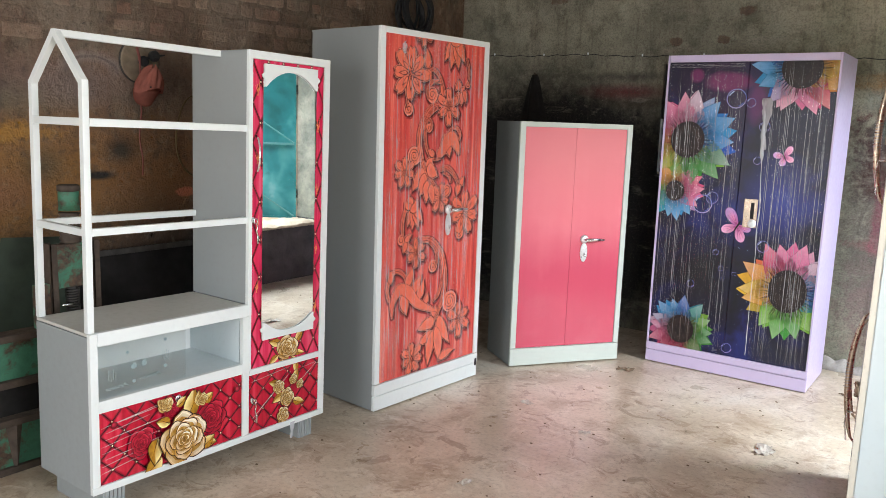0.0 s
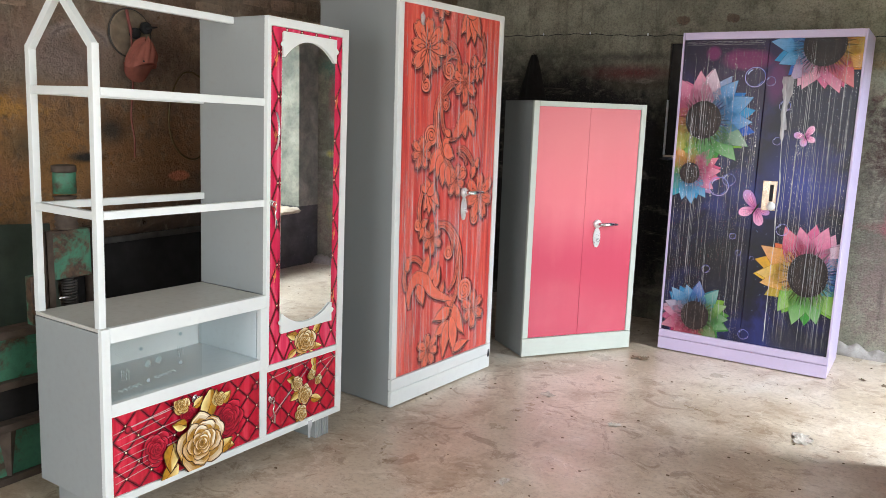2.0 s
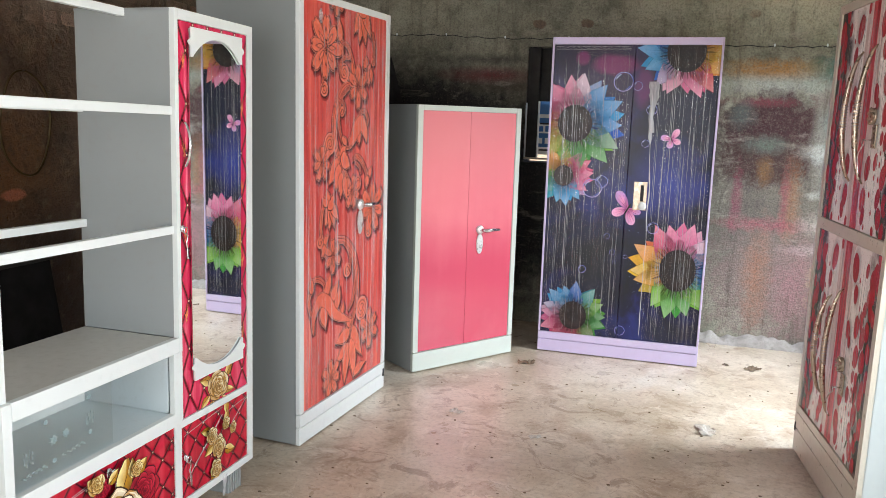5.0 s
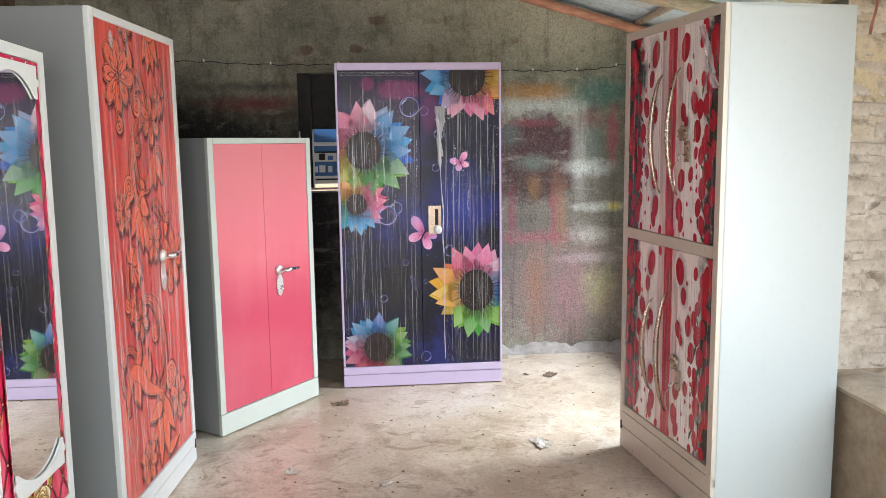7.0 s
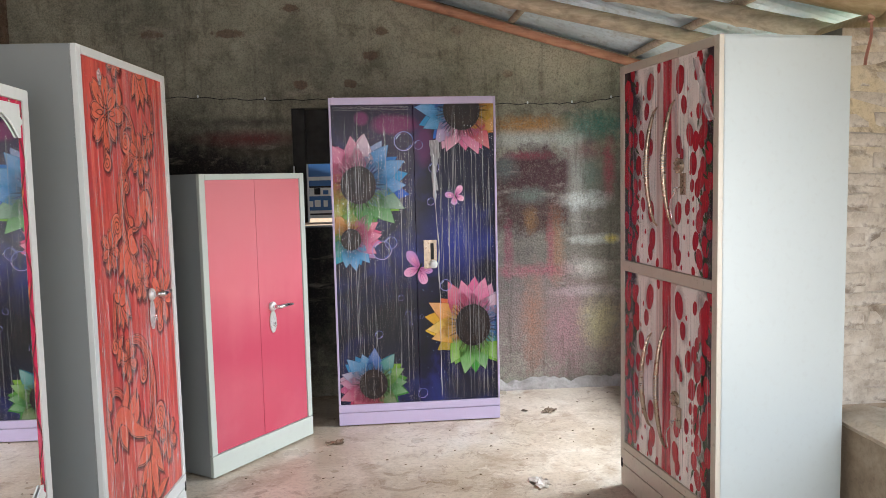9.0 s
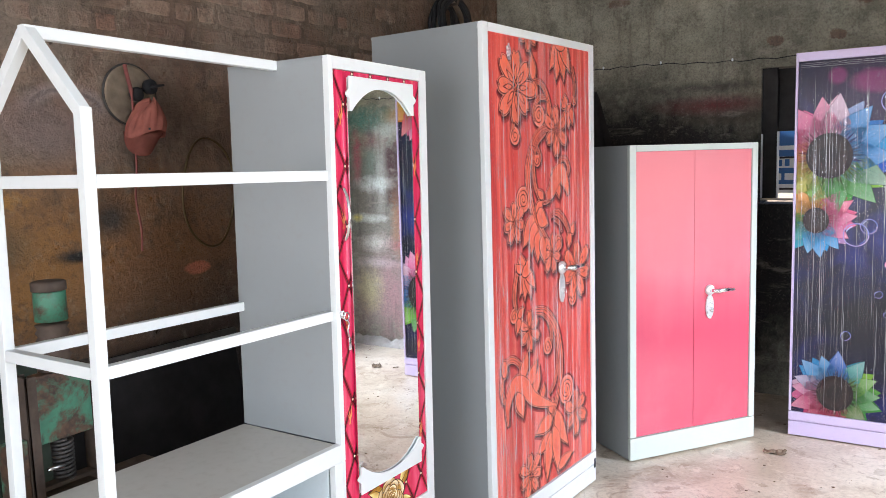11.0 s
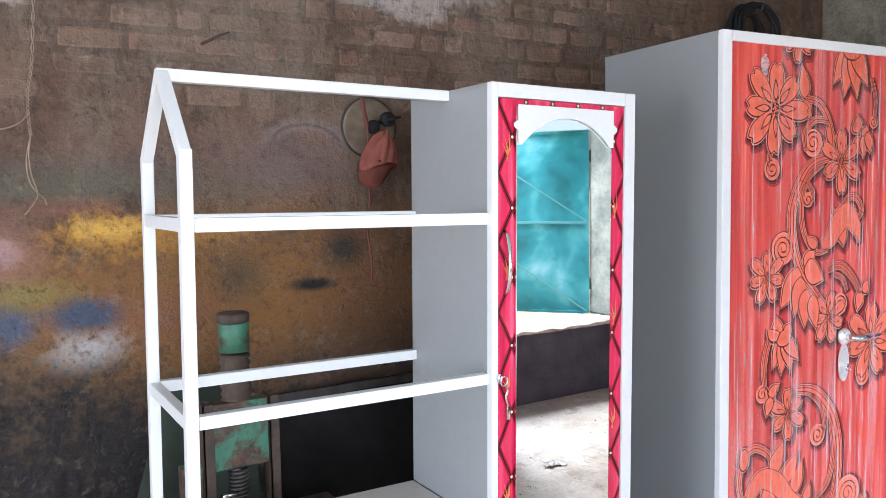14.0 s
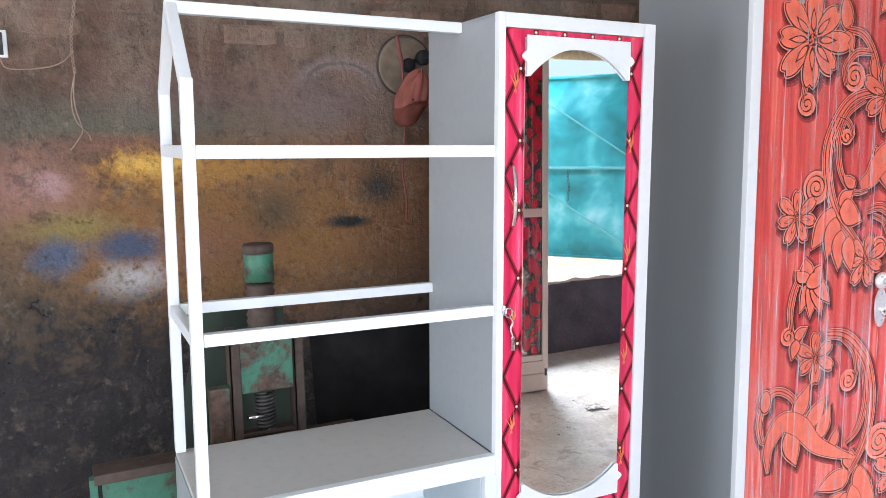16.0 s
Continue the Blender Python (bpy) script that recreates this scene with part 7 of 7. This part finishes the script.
case = thing("machine_base", pose(-2.77, 1.27, 0), "chipped green steel machine base with rusty rims", "machine base")
L, DX, HZ = 0.78, 0.07, 0.60
slab(case, "carcass", (0.0, 0.01, 0.06), (DX - 0.03, L - 0.01, HZ - 0.03), MAT_NEAR_BLACK)
slab(case, "top_rim", (0.0, 0.0, HZ - 0.029), (DX + 0.02, L, HZ), MAT_RUST)
slab(case, "panel", (DX - 0.029, 0.02, 0.405), (DX - 0.012, L - 0.02, HZ - 0.030), MAT_BASEGREEN)
slab(case, "ledge", (DX - 0.029, 0.0, 0.375), (DX + 0.015, L, 0.404), MAT_RUST)
slab(case, "ledge", (DX - 0.029, 0.0, 0.215), (DX + 0.025, L, 0.245), MAT_RUST)
slab(case, "panel", (DX - 0.029, 0.02, 0.03), (DX - 0.008, L - 0.02, 0.214), MAT_BASEGREEN)
slab(case, "end_panel", (0.005, -0.012, 0.03), (DX - 0.032, 0.009, HZ - 0.031), MAT_BASEGREEN)
slab(case, "foot_rail", (0.0, 0.0, 0.0), (DX + 0.01, L, 0.029), MAT_RUST)
for y in (0.17, 0.45, 0.70):
    bm = bmesh.new()
    v = [bm.verts.new(p) for p in ((DX - 0.007, y, 0.213), (DX - 0.007, y + 0.07, 0.213), (DX + 0.02, y + 0.035, 0.213), (DX - 0.007, y + 0.025, 0.03), (DX - 0.007, y + 0.045, 0.03), (DX + 0.006, y + 0.035, 0.03))]
    for f in ((0, 1, 2), (5, 4, 3), (0, 3, 4, 1), (1, 4, 5, 2), (2, 5, 3, 0)):
        bm.faces.new([v[k] for k in f])
    part("gusset", bm, MAT_RUST, case)

press = thing("screw_press", pose(-2.715, 1.757, HZ + 0.028), "green screw jack in a rusty channel frame", "jack press")
for y in (-0.105, 0.085):
    bm = boxes(((-0.03, y, -0.018), (0.03, y + 0.006, 0.33)), ((-0.03, y, -0.018), (-0.024, y + 0.03, 0.33)), ((0.024, y, -0.018), (0.03, y + 0.03, 0.33)), bevel=0.001)
    part("upright", bm, MAT_RUST, press)
slab(press, "head_plate", (-0.02, -0.073, 0.135), (0.024, 0.083, 0.325), MAT_RUSTGREEN)
slab(press, "base_plate", (-0.03, -0.13, -0.028), (0.03, 0.13, -0.0185), MAT_RUST)
slab(press, "cross_plate", (-0.02, -0.098, 0.0), (0.02, 0.082, 0.012), MAT_RUST)
slab(press, "side_lug", (-0.02, -0.165, -0.03), (0.02, -0.107, 0.16), MAT_RUSTGREEN)
bm = bmesh.new()
lathe(bm, [(0.030, 0.326), (0.044, 0.33)] + [(0.0445 if k % 2 else 0.0375, 0.335 + 0.011 * k) for k in range(12)], 24)
part("threaded_collar", bm, MAT_RUST, press, "brown ribbed collar", smooth=True)
bm = bmesh.new()
lathe(bm, [(0.03, 0.4665), (0.0425, 0.468), (0.0425, 0.548), (0.041, 0.55)], 24)
part("cylinder", bm, MAT_BASEGREEN, press, "chipped green cylinder", smooth=True)
bm = bmesh.new()
lathe(bm, [(0.04, 0.5505), (0.0455, 0.552), (0.0455, 0.575), (0.040, 0.578)], 24)
part("cap_ring", bm, MAT_RUST, press, smooth=True)
bm = bmesh.new()
tube(bm, [(0.026 * math.cos(t), 0.026 * math.sin(t), 0.015 + 0.115 * t / 62.8) for t in (k * 0.39 for k in range(162))], 0.0045, 6)
part("spring", bm, MAT_DARKSTEEL, press, "dark coil spring", smooth=True)
bm = bmesh.new()
tube(bm, [(0.02, -0.06, 0.06), (0.03, -0.015, 0.06)], 0.006, 8)
part("pin", bm, MAT_CHROME, press, smooth=True)

sheet = thing("leaning_sheet", pose(WEST + 0.05, 0, 0), "dark steel sheet leaning on the sooty wall", "steel sheet")
bm = bmesh.new()
box(bm, (-0.003, 0, 0), (0.003, 0.85, 0.80), 0.001, pose(0.14, 2.07, 0, 0, -9, 0))
part("plate", bm, MAT_NEAR_BLACK, sheet)
bm = bmesh.new()
box(bm, (-0.012, 0, 0.77), (0.012, 0.85, 0.80), 0.002, pose(0.152, 2.07, 0, 0, -9, 0))
part("edge_angle", bm, MAT_DARKSTEEL, sheet)
s2 = thing("leaning_sheet", pose(WEST + 0.27, 0, 0), "greenish dark steel sheet leaning behind the press", "steel sheet")
bm = bmesh.new()
lower, upper = ((0.06, 1.345, 0.0), (0.06, 1.95, 0.0)), ((-0.04, 1.66, 0.935), (-0.04, 1.93, 0.915))
v = [bm.verts.new(Vector(p) + Vector((dx, 0, 0))) for dx in (0.0, 0.004) for p in (*lower, upper[1], upper[0])]
for f in ((3, 2, 1, 0), (4, 5, 6, 7), (0, 1, 5, 4), (1, 2, 6, 5), (2, 3, 7, 6), (3, 0, 4, 7)):
    bm.faces.new([v[k] for k in f])
part("plate", bm, plain_mat("dull_green_sheet", srgb(52, 62, 50), 0.8, 0.0, 0.35, 6, 0.2), s2)

# ---- things on the brick wall ----
disc = thing("wall_disc", pose(WEST + 0.012, 2.523, 1.795, 0, 90, 0), "round dusty grinding disc hung on the wall", "disc")
bm = bmesh.new()
lathe(bm, [(0.02, -0.006), (0.112, -0.006), (0.116, 0.0), (0.116, 0.006), (0.104, 0.010), (0.086, 0.007), (0.05, 0.009), (0.03, 0.016), (0.02, 0.016)], 40)
part("plate", bm, plain_mat("dusty_disc", srgb(126, 112, 94), 0.8, 0.1, 0.25, 24, 0.3), disc, smooth=True)
bm = bmesh.new()
tube(bm, [(0.1165 * math.cos(t), 0.1165 * math.sin(t), 0.001) for t in (2 * math.pi * k / 40 for k in range(40))], 0.006, 6, closed=True)
part("rim", bm, MAT_DARKSTEEL, disc, "dark rubber rim", smooth=True)

hook = thing("wall_hook", pose(WEST, 2.552, 1.813), "black iron hook with goggles strap", "hook")
bm = bmesh.new()
tube(bm, [(-0.02, 0, 0), (0.05, 0, 0.0), (0.085, 0.03, 0.012), (0.09, 0.075, 0.02)], [0.008, 0.008, 0.007, 0.004], 8)
part("spike", bm, MAT_BLACK, hook, smooth=True)
for dy, r in ((-0.035, 0.028), (0.03, 0.03)):
    bm = bmesh.new()
    lathe(bm, [(r * 0.5, 0), (r, 0.002), (r, 0.02), (r * 0.8, 0.028), (r * 0.4, 0.03)], 16, pose(0.05, dy, -0.02 if dy < 0 else 0.012, 0, 90, 0))
    part("lens_cup", bm, MAT_BLACK, hook, smooth=True)


def cloth_mat(name, colour):
    m = Nodes(name, 0.9)
    w = m.noise(14, 5, 0.6)
    m.col(m.mix(m.grey(w, 0.35, 0.7, 0, 1), colour, tuple(c * 0.62 for c in colour[:3])))
    return m.bump(m.noise(300, 2), 0.25, 0.001).mat


cap = thing("baseball_cap", pose(WEST + 0.105, 2.515, 1.647, 0, 0, -38), "faded red cloth cap hanging on a hook", "cap")
MAT_CAP = cloth_mat("faded_red_cloth", srgb(158, 92, 78))
bm = bmesh.new()


def crown(u, v):
    a, b = 2 * math.pi * u, math.pi * 0.5 * v
    fold = 1 + 0.10 * math.sin(3 * a + 1.0) * v + 0.16 * noise.noise((3.2 * math.cos(a), 3.2 * math.sin(a), 2.2 * v)) + 0.10 * (1 - abs(noise.noise((5 * math.cos(a), 5 * math.sin(a), 1.2 * v + 4))) * 3) * v * (1 - v) * 2
    r = 0.074 * math.cos(b * 0.93) * fold
    return (r * 0.85 * math.cos(a), r * math.sin(a) + 0.03 * v, 0.12 * math.sin(b) - 0.01 + 0.014 * math.sin(2 * a) + 0.02 * v * noise.noise((4 * math.cos(a), 4 * math.sin(a), 9)))


grid(bm, 72, 22, crown)
bmesh.ops.remove_doubles(bm, verts=bm.verts, dist=0.0005)
part("crown", bm, MAT_CAP, cap, "crumpled faded crown", smooth=True)
bm = bmesh.new()
top = grid(bm, 20, 6, lambda u, v: ((0.064 + 0.014 * v) * math.cos(math.pi * (u - 0.5)) * 0.9, (0.066 - 0.012 * v) * math.sin(math.pi * (u - 0.5)) - 0.026 * v, -0.008 - 0.086 * v * math.cos(math.pi * (u - 0.5)) ** 0.55 - 0.012 * math.sin(math.pi * (u - 0.5)) * v))
r = bmesh.ops.solidify(bm, geom=bm.faces[:], thickness=0.004)
part("brim", bm, MAT_CAP, cap, "downward curved brim", smooth=True)
bm = bmesh.new()
box(bm, (0.062, 0.012, 0.004), (0.069, 0.020, 0.012), 0.001)
part("badge", bm, MAT_BLACK, cap)

strap = thing("red_strap", pose(WEST + 0.05, 0, 0), "faded red strap hanging down the wall", "strap")
bm = bmesh.new()
pts = glide([(0.02, 2.468, 1.902), (0.025, 2.473, 1.855), (0.028, 2.484, 1.782), (0.02, 2.489, 1.616), (0.012, 2.494, 1.512), (0.006, 2.484, 1.387), (0.006, 2.499, 1.272), (0.004, 2.497, 1.179)], 6)
tube(bm, pts, [0.0075 if i < 12 else 0.0042 for i in range(len(pts))], 6)
part("band", bm, cloth_mat("faded_red_band", srgb(140, 80, 74)), strap, smooth=True)

wire_m = plain_mat("twisted_flex", srgb(150, 130, 110), 0.6, 0, 0.3, 40, 0.1)
flex = thing("twisted_wire", pose(WEST + 0.008, 0, 0), "twisted flex hanging down the brick wall", "wire")
for ph in (0, math.pi):
    bm = bmesh.new()
    pts = glide([(0, 1.366, 2.5), (0, 1.355, 2.24), (0, 1.338, 1.99), (0, 1.321, 1.886), (0, 1.317, 1.813), (0, 1.321, 1.741)], 20)
    tube(bm, [p + Vector((0.005 + 0.004 * math.cos(k * 0.8 + ph), 0.004 * math.sin(k * 0.8 + ph), 0)) for k, p in enumerate(pts)], 0.0021, 6)
    part("strand", bm, wire_m, flex, smooth=True)
for pts in ([(0.006, 1.321, 1.741), (0.008, 1.312, 1.678), (0.01, 1.316, 1.616), (0.01, 1.331, 1.553), (0.008, 1.314, 1.517), (0.006, 1.29, 1.486)],
            [(0.006, 1.321, 1.741), (0.004, 1.304, 1.657), (0.004, 1.313, 1.584), (0.004, 1.348, 1.538), (0.004, 1.355, 1.517)],
            [(0.006, 1.319, 1.813), (0.006, 1.293, 1.78), (0.006, 1.246, 1.759), (0.006, 1.173, 1.749), (0.006, 1.12, 1.753), (0.012, 1.105, 1.787)]):
    bm = bmesh.new()
    tube(bm, glide(pts, 7), 0.0024, 6)
    part("strand", bm, wire_m, flex, smooth=True)

socket = thing("socket_board", pose(WEST, 1.042, 1.784), "small white-edged electric socket board", "socket")
slab(socket, "back_box", (-0.01, 0.0, 0.0), (0.022, 0.088, 0.086), MAT_WHITE, "", 0.004)
slab(socket, "face", (0.0215, 0.008, 0.008), (0.026, 0.076, 0.078), MAT_DARKSTEEL, "dark face plate", 0.001)
for dy, dz in ((0.03, 0.05), (0.05, 0.05), (0.04, 0.028)):
    slab(socket, "pin_hole", (0.0255, dy, dz), (0.0275, dy + 0.008, dz + 0.008), MAT_BLACK)

nail = thing("wall_spike", pose(WEST, 1.896, 2.077), "long rusty spike driven into the brick", "spike")
bm = bmesh.new()
tube(bm, [(-0.03, -0.03, -0.008), (0.02, -0.012, 0.0), (0.07, 0.03, 0.02), (0.09, 0.055, 0.028)], [0.006, 0.006, 0.005, 0.003], 8)
part("shaft", bm, MAT_RUST, nail, smooth=True)
for y, z in ((1.34, 1.928), (1.559, 1.886), (1.664, 1.824), (2.217, 1.959), (1.225, 1.616)):
    n2 = thing("wall_nail", pose(WEST, y, z), "small rusty nail in the wall", "nail", "nails in the wall")
    bm = bmesh.new()
    tube(bm, [(-0.01, 0, 0), (0.015, 0.0, 0.002)], 0.003, 6)
    part("shaft", bm, MAT_RUST, n2)

ring = thing("wire_hoop", pose(WEST + 0.02, 2.881, 1.392), "thin brass-coloured wire hoop on a nail", "hoop")
bm = bmesh.new()
tube(bm, [(0.008 * math.sin(3 * t), 0.143 * math.cos(t), 0.236 * math.sin(t)) for t in (2 * math.pi * k / 60 for k in range(60))], 0.0055, 6, closed=True)
part("hoop", bm, plain_mat("brassy_wire", srgb(92, 76, 48), 0.4, 0.6, 0.15), ring, smooth=True)
bm = bmesh.new()
tube(bm, [(-0.03, 0, 0.236), (0.012, 0, 0.238)], 0.003, 6)
part("nail", bm, MAT_RUST, ring)

coil = thing("cable_coil", pose(WEST + 0.09, 4.80, 2.33), "thick coil of black cable high on the wall", "cable coil")
rnd = random.Random(5)
for k in range(9):
    bm = bmesh.new()
    r, dy, dz, dx, w = 0.15 + rnd.uniform(-0.03, 0.02), rnd.uniform(-0.02, 0.02), rnd.uniform(-0.03, 0.02), rnd.uniform(-0.05, 0.05), rnd.uniform(0.8, 1.0)
    tube(bm, [(dx + 0.012 * math.sin(2 * t + k), dy + r * w * math.cos(t), dz + r * math.sin(t) + 0.006 * math.sin(5 * t + k)) for t in (2 * math.pi * q / 44 for q in range(44))], 0.011, 7, closed=True)
    part("loop", bm, MAT_BLACK, coil, smooth=True)
bm = bmesh.new()
tube(bm, [(-0.12, 0, 0.125), (0.06, 0, 0.128), (0.07, 0, 0.16)], 0.008, 8)
part("peg", bm, MAT_RUST, coil)

# ---- far wall ----
bag = thing("hanging_bag", pose(-2.64, NORTH - 0.01, 0), "black cloth bag hanging from a nail", "bag")
bm = bmesh.new()


def drape(u, v):
    a = math.pi * u
    r = 0.02 + 0.115 * min(1, (1 - v) * 1.5) ** 0.8
    fold = 1 + 0.10 * math.sin(9 * a + 3 * v)
    return (-r * fold * math.cos(a) + 0.012 * (1 - v), -0.075 * fold * math.sin(a) * (0.35 + 0.65 * (1 - v)), 1.30 + 0.62 * v)


grid(bm, 36, 18, drape)
bmesh.ops.solidify(bm, geom=bm.faces[:], thickness=0.004)
part("cloth", bm, cloth_mat("black_cloth", (0.035, 0.032, 0.03, 1)), bag, smooth=True)
bm = bmesh.new()
tube(bm, [(0, 0.03, 1.915), (0.004, -0.03, 1.93)], 0.004, 6)
part("nail", bm, MAT_RUST, bag)

string = thing("light_string", pose(0, NORTH - 0.012, 0), "thin dark wire with tiny bulbs across the wall", "string lights")
pts = glide([(-3.2, 0, 2.085), (-2.7, 0, 2.065), (-2.28, 0, 2.068), (-1.8, 0, 2.045), (-1.3, 0, 2.04), (-0.8, 0, 2.02), (-0.3, 0, 2.0), (0.15, 0, 1.992), (0.45, 0, 2.0), (0.74, 0, 2.045)], 10)
bm = bmesh.new()
tube(bm, [p + Vector((0, 0.004 * math.sin(k), 0.005 * math.sin(k * 1.7))) for k, p in enumerate(pts)], 0.0026, 6)
part("wire", bm, MAT_BLACK, string, smooth=True)
for k in range(4, len(pts) - 2, 9):
    bm = bmesh.new()
    lathe(bm, [(0.003, -0.004), (0.006, 0.0), (0.006, 0.010), (0.003, 0.014)], 10, pose(*(pts[k] + Vector((0, -0.004, 0.004)))))
    part("bulb", bm, MAT_SIGN_WHITE, string, "tiny clear bulb", smooth=True)

# ---- scraps on the floor ----
def scrap(x, y, r, seed, label, mat):
    bm = bmesh.new()
    grid(bm, 9, 9, lambda u, v: ((u - 0.5) * 2 * r * (1 + 0.5 * noise.noise((u * 3, v * 3, seed))), (v - 0.5) * 1.3 * r * (1 + 0.5 * noise.noise((u * 3, v * 3, seed + 7))), 0.002 + 0.45 * r * abs(noise.noise((u * 3.7, v * 3.7, seed + 3)))))
    s = part("film_scrap", bm, mat)
    s.matrix_basis = pose(x, y, 0, 0, 0, seed * 53)
    tagged(s, label, "scrap", "scraps of film on the floor")


MAT_SCRAP = plain_mat("dusty_film", srgb(186, 178, 166), 0.3, 0, 0.15, 30, 0.2)
MAT_SCRAP2 = plain_mat("brown_scrap", srgb(110, 92, 72), 0.7, 0, 0.3, 30, 0.2)
for k, (x, y, r, mat) in enumerate(((0.034, 4.998, 0.05, MAT_SCRAP2), (-0.265, 3.855, 0.06, MAT_SCRAP), (-1.477, 3.645, 0.035, MAT_SCRAP), (-1.04, 3.472, 0.03, MAT_SCRAP), (-1.187, 2.629, 0.032, MAT_SCRAP), (-0.12, 5.03, 0.02, MAT_SCRAP2), (-1.306, 4.587, 0.05, MAT_SCRAP2))):
    scrap(x, y, r, k + 1, "crumpled dusty scrap of plastic film on the floor" if mat is MAT_SCRAP else "small brown scrap on the floor", mat)
rnd = random.Random(9)
bm = bmesh.new()
for _ in range(260):
    x, y, r = rnd.uniform(-2.9, 0.6), rnd.uniform(2.0, 5.4), rnd.uniform(0.002, 0.007)
    bmesh.ops.create_icosphere(bm, subdivisions=1, radius=r, matrix=pose(x, y, r * 0.3) @ Matrix.Diagonal((1.3, 0.9, 0.5, 1)))
tagged(part("floor_grit", bm, MAT_SCRAP2), "loose grit and flakes on the floor", "grit", kind="stuff")

# A faded ribbon knotted round the eave beam at the pier.
ribbon = thing("red_ribbon", pose(0.7815, 2.95, 0), "faded red cloth ribbon hanging over the pier", "ribbon")
bm = bmesh.new()
grid(bm, 3, 12, lambda u, v: (-0.004 + 0.006 * math.sin(5 * v) - 0.004 * u, 0.012 * (u - 0.5) * (1 + 0.3 * v) + 0.02 * v, 2.035 - 0.16 * v))
bmesh.ops.solidify(bm, geom=bm.faces[:], thickness=0.0015)
part("tail", bm, cloth_mat("faded_ribbon", srgb(212, 160, 142)), ribbon, smooth=True)
bm = bmesh.new()
tube(bm, glide([(-0.004, -0.012, 2.036), (-0.012, 0.0, 2.05), (-0.004, 0.014, 2.042), (-0.010, 0.004, 2.03), (-0.004, -0.010, 2.034)], 5), 0.006, 7)
part("knot", bm, cloth_mat("faded_ribbon_knot", srgb(212, 160, 142)), ribbon, smooth=True)


# ---- bricks ----
def brick_mesh(w, h, d, seed):
    """One worn brick: a chipped outline stepping up to a slightly smaller face."""
    bm = bmesh.new()
    rnd = random.Random(seed)
    across = 5 if w > 0.15 else 3
    rim = [(-w / 2 + w * k / across, -h / 2) for k in range(across)] + [(w / 2, -h / 2), (w / 2, 0)] + [(w / 2 - w * k / across, h / 2) for k in range(across)] + [(-w / 2, h / 2), (-w / 2, 0)]
    rings = [[], [], []]
    for y, z in rim:
        corner = abs(y) > w * 0.45 and abs(z) > h * 0.45
        k = 1 - (rnd.uniform(0.05, 0.22) if corner else rnd.uniform(0, 0.10)) * h / max(abs(z) * 2, h * 0.6) * 0.8
        y, z = y - (1 - k) * h * (1 if y > 0 else -1) * (abs(y) > w * 0.4), z * k
        for ring, x, inset in zip(rings, (-d, -0.001, rnd.uniform(0.0025, 0.0045)), (0, 0, 0.011)):
            ring.append(bm.verts.new((x, y - math.copysign(inset, y) * (abs(y) > w * 0.4), z - math.copysign(inset, z) * (abs(z) > h * 0.2))))
    for lo, hi in zip(rings, rings[1:]):
        for i in range(len(rim)):
            j = (i + 1) % len(rim)
            bm.faces.new((lo[i], lo[j], hi[j], hi[i]))
    bm.faces.new(rings[2])
    bmesh.ops.recalc_face_normals(bm, faces=bm.faces)
    return mesh_of("brick", bm, MAT_BRICK)


stretchers = [brick_mesh(0.212, 0.074, 0.03, k) for k in range(5)]
headers = [brick_mesh(0.103, 0.074, 0.03, k + 5) for k in range(4)]
rnd = random.Random(3)
for row in range(8):
    z = 1.891 + 0.088 * row
    y = 0.55 + rnd.uniform(0, 0.2)
    while y < 4.3:
        long = rnd.random() < 0.62
        w = 0.218 if long else 0.113
        # Low courses vanish here and there under old plaster.
        if noise.noise((y * 1.7, row * 0.9, 2)) > (-0.1 if row < 2 else -0.6) and rnd.random() < 0.95:
            ob = new("brick", rnd.choice(stretchers if long else headers))
            ob.parent = wall_west
            ob.matrix_basis = pose(WEST + rnd.uniform(-0.0025, 0.0015), y + w / 2, z + rnd.uniform(-0.002, 0.002), rnd.uniform(-1, 1))
        y += w
jamb_bricks = []
for k in range(6):
    bm = bmesh.new()
    w = 0.115 if k % 2 else 0.225
    box(bm, (-w / 2, -0.007, -0.036), (w / 2, 0.03, 0.036))
    for v in bm.verts:
        v.co += 0.012 * noise.noise_vector(v.co * 35 + Vector((k * 5.3, 0, 0)))
    bmesh.ops.bevel(bm, geom=bm.edges[:], offset=0.012, segments=1, affect="EDGES")
    for v in bm.verts:
        v.co += 0.004 * noise.noise_vector(v.co * 60 + Vector((0, k * 3.1, 0)))
    jamb_bricks.append((w, mesh_of("brick", bm, MAT_JAMB)))
for row in range(19):
    x = EAST + 0.012
    first = row % 2
    for w, me in ((jamb_bricks[rnd.choice((0, 2, 4))],) if first else (jamb_bricks[rnd.choice((1, 3, 5))], jamb_bricks[rnd.choice((1, 3, 5))])):
        ob = new("brick", me)
        ob.parent = wall_east
        ob.matrix_basis = pose(x + w / 2, WIN_E[0][1] + 0.004 + rnd.uniform(-0.003, 0.003), SILL_Z + 0.045 + 0.078 * row, 0, rnd.uniform(-4, 4), rnd.uniform(-3, 3))
        x += w + 0.005
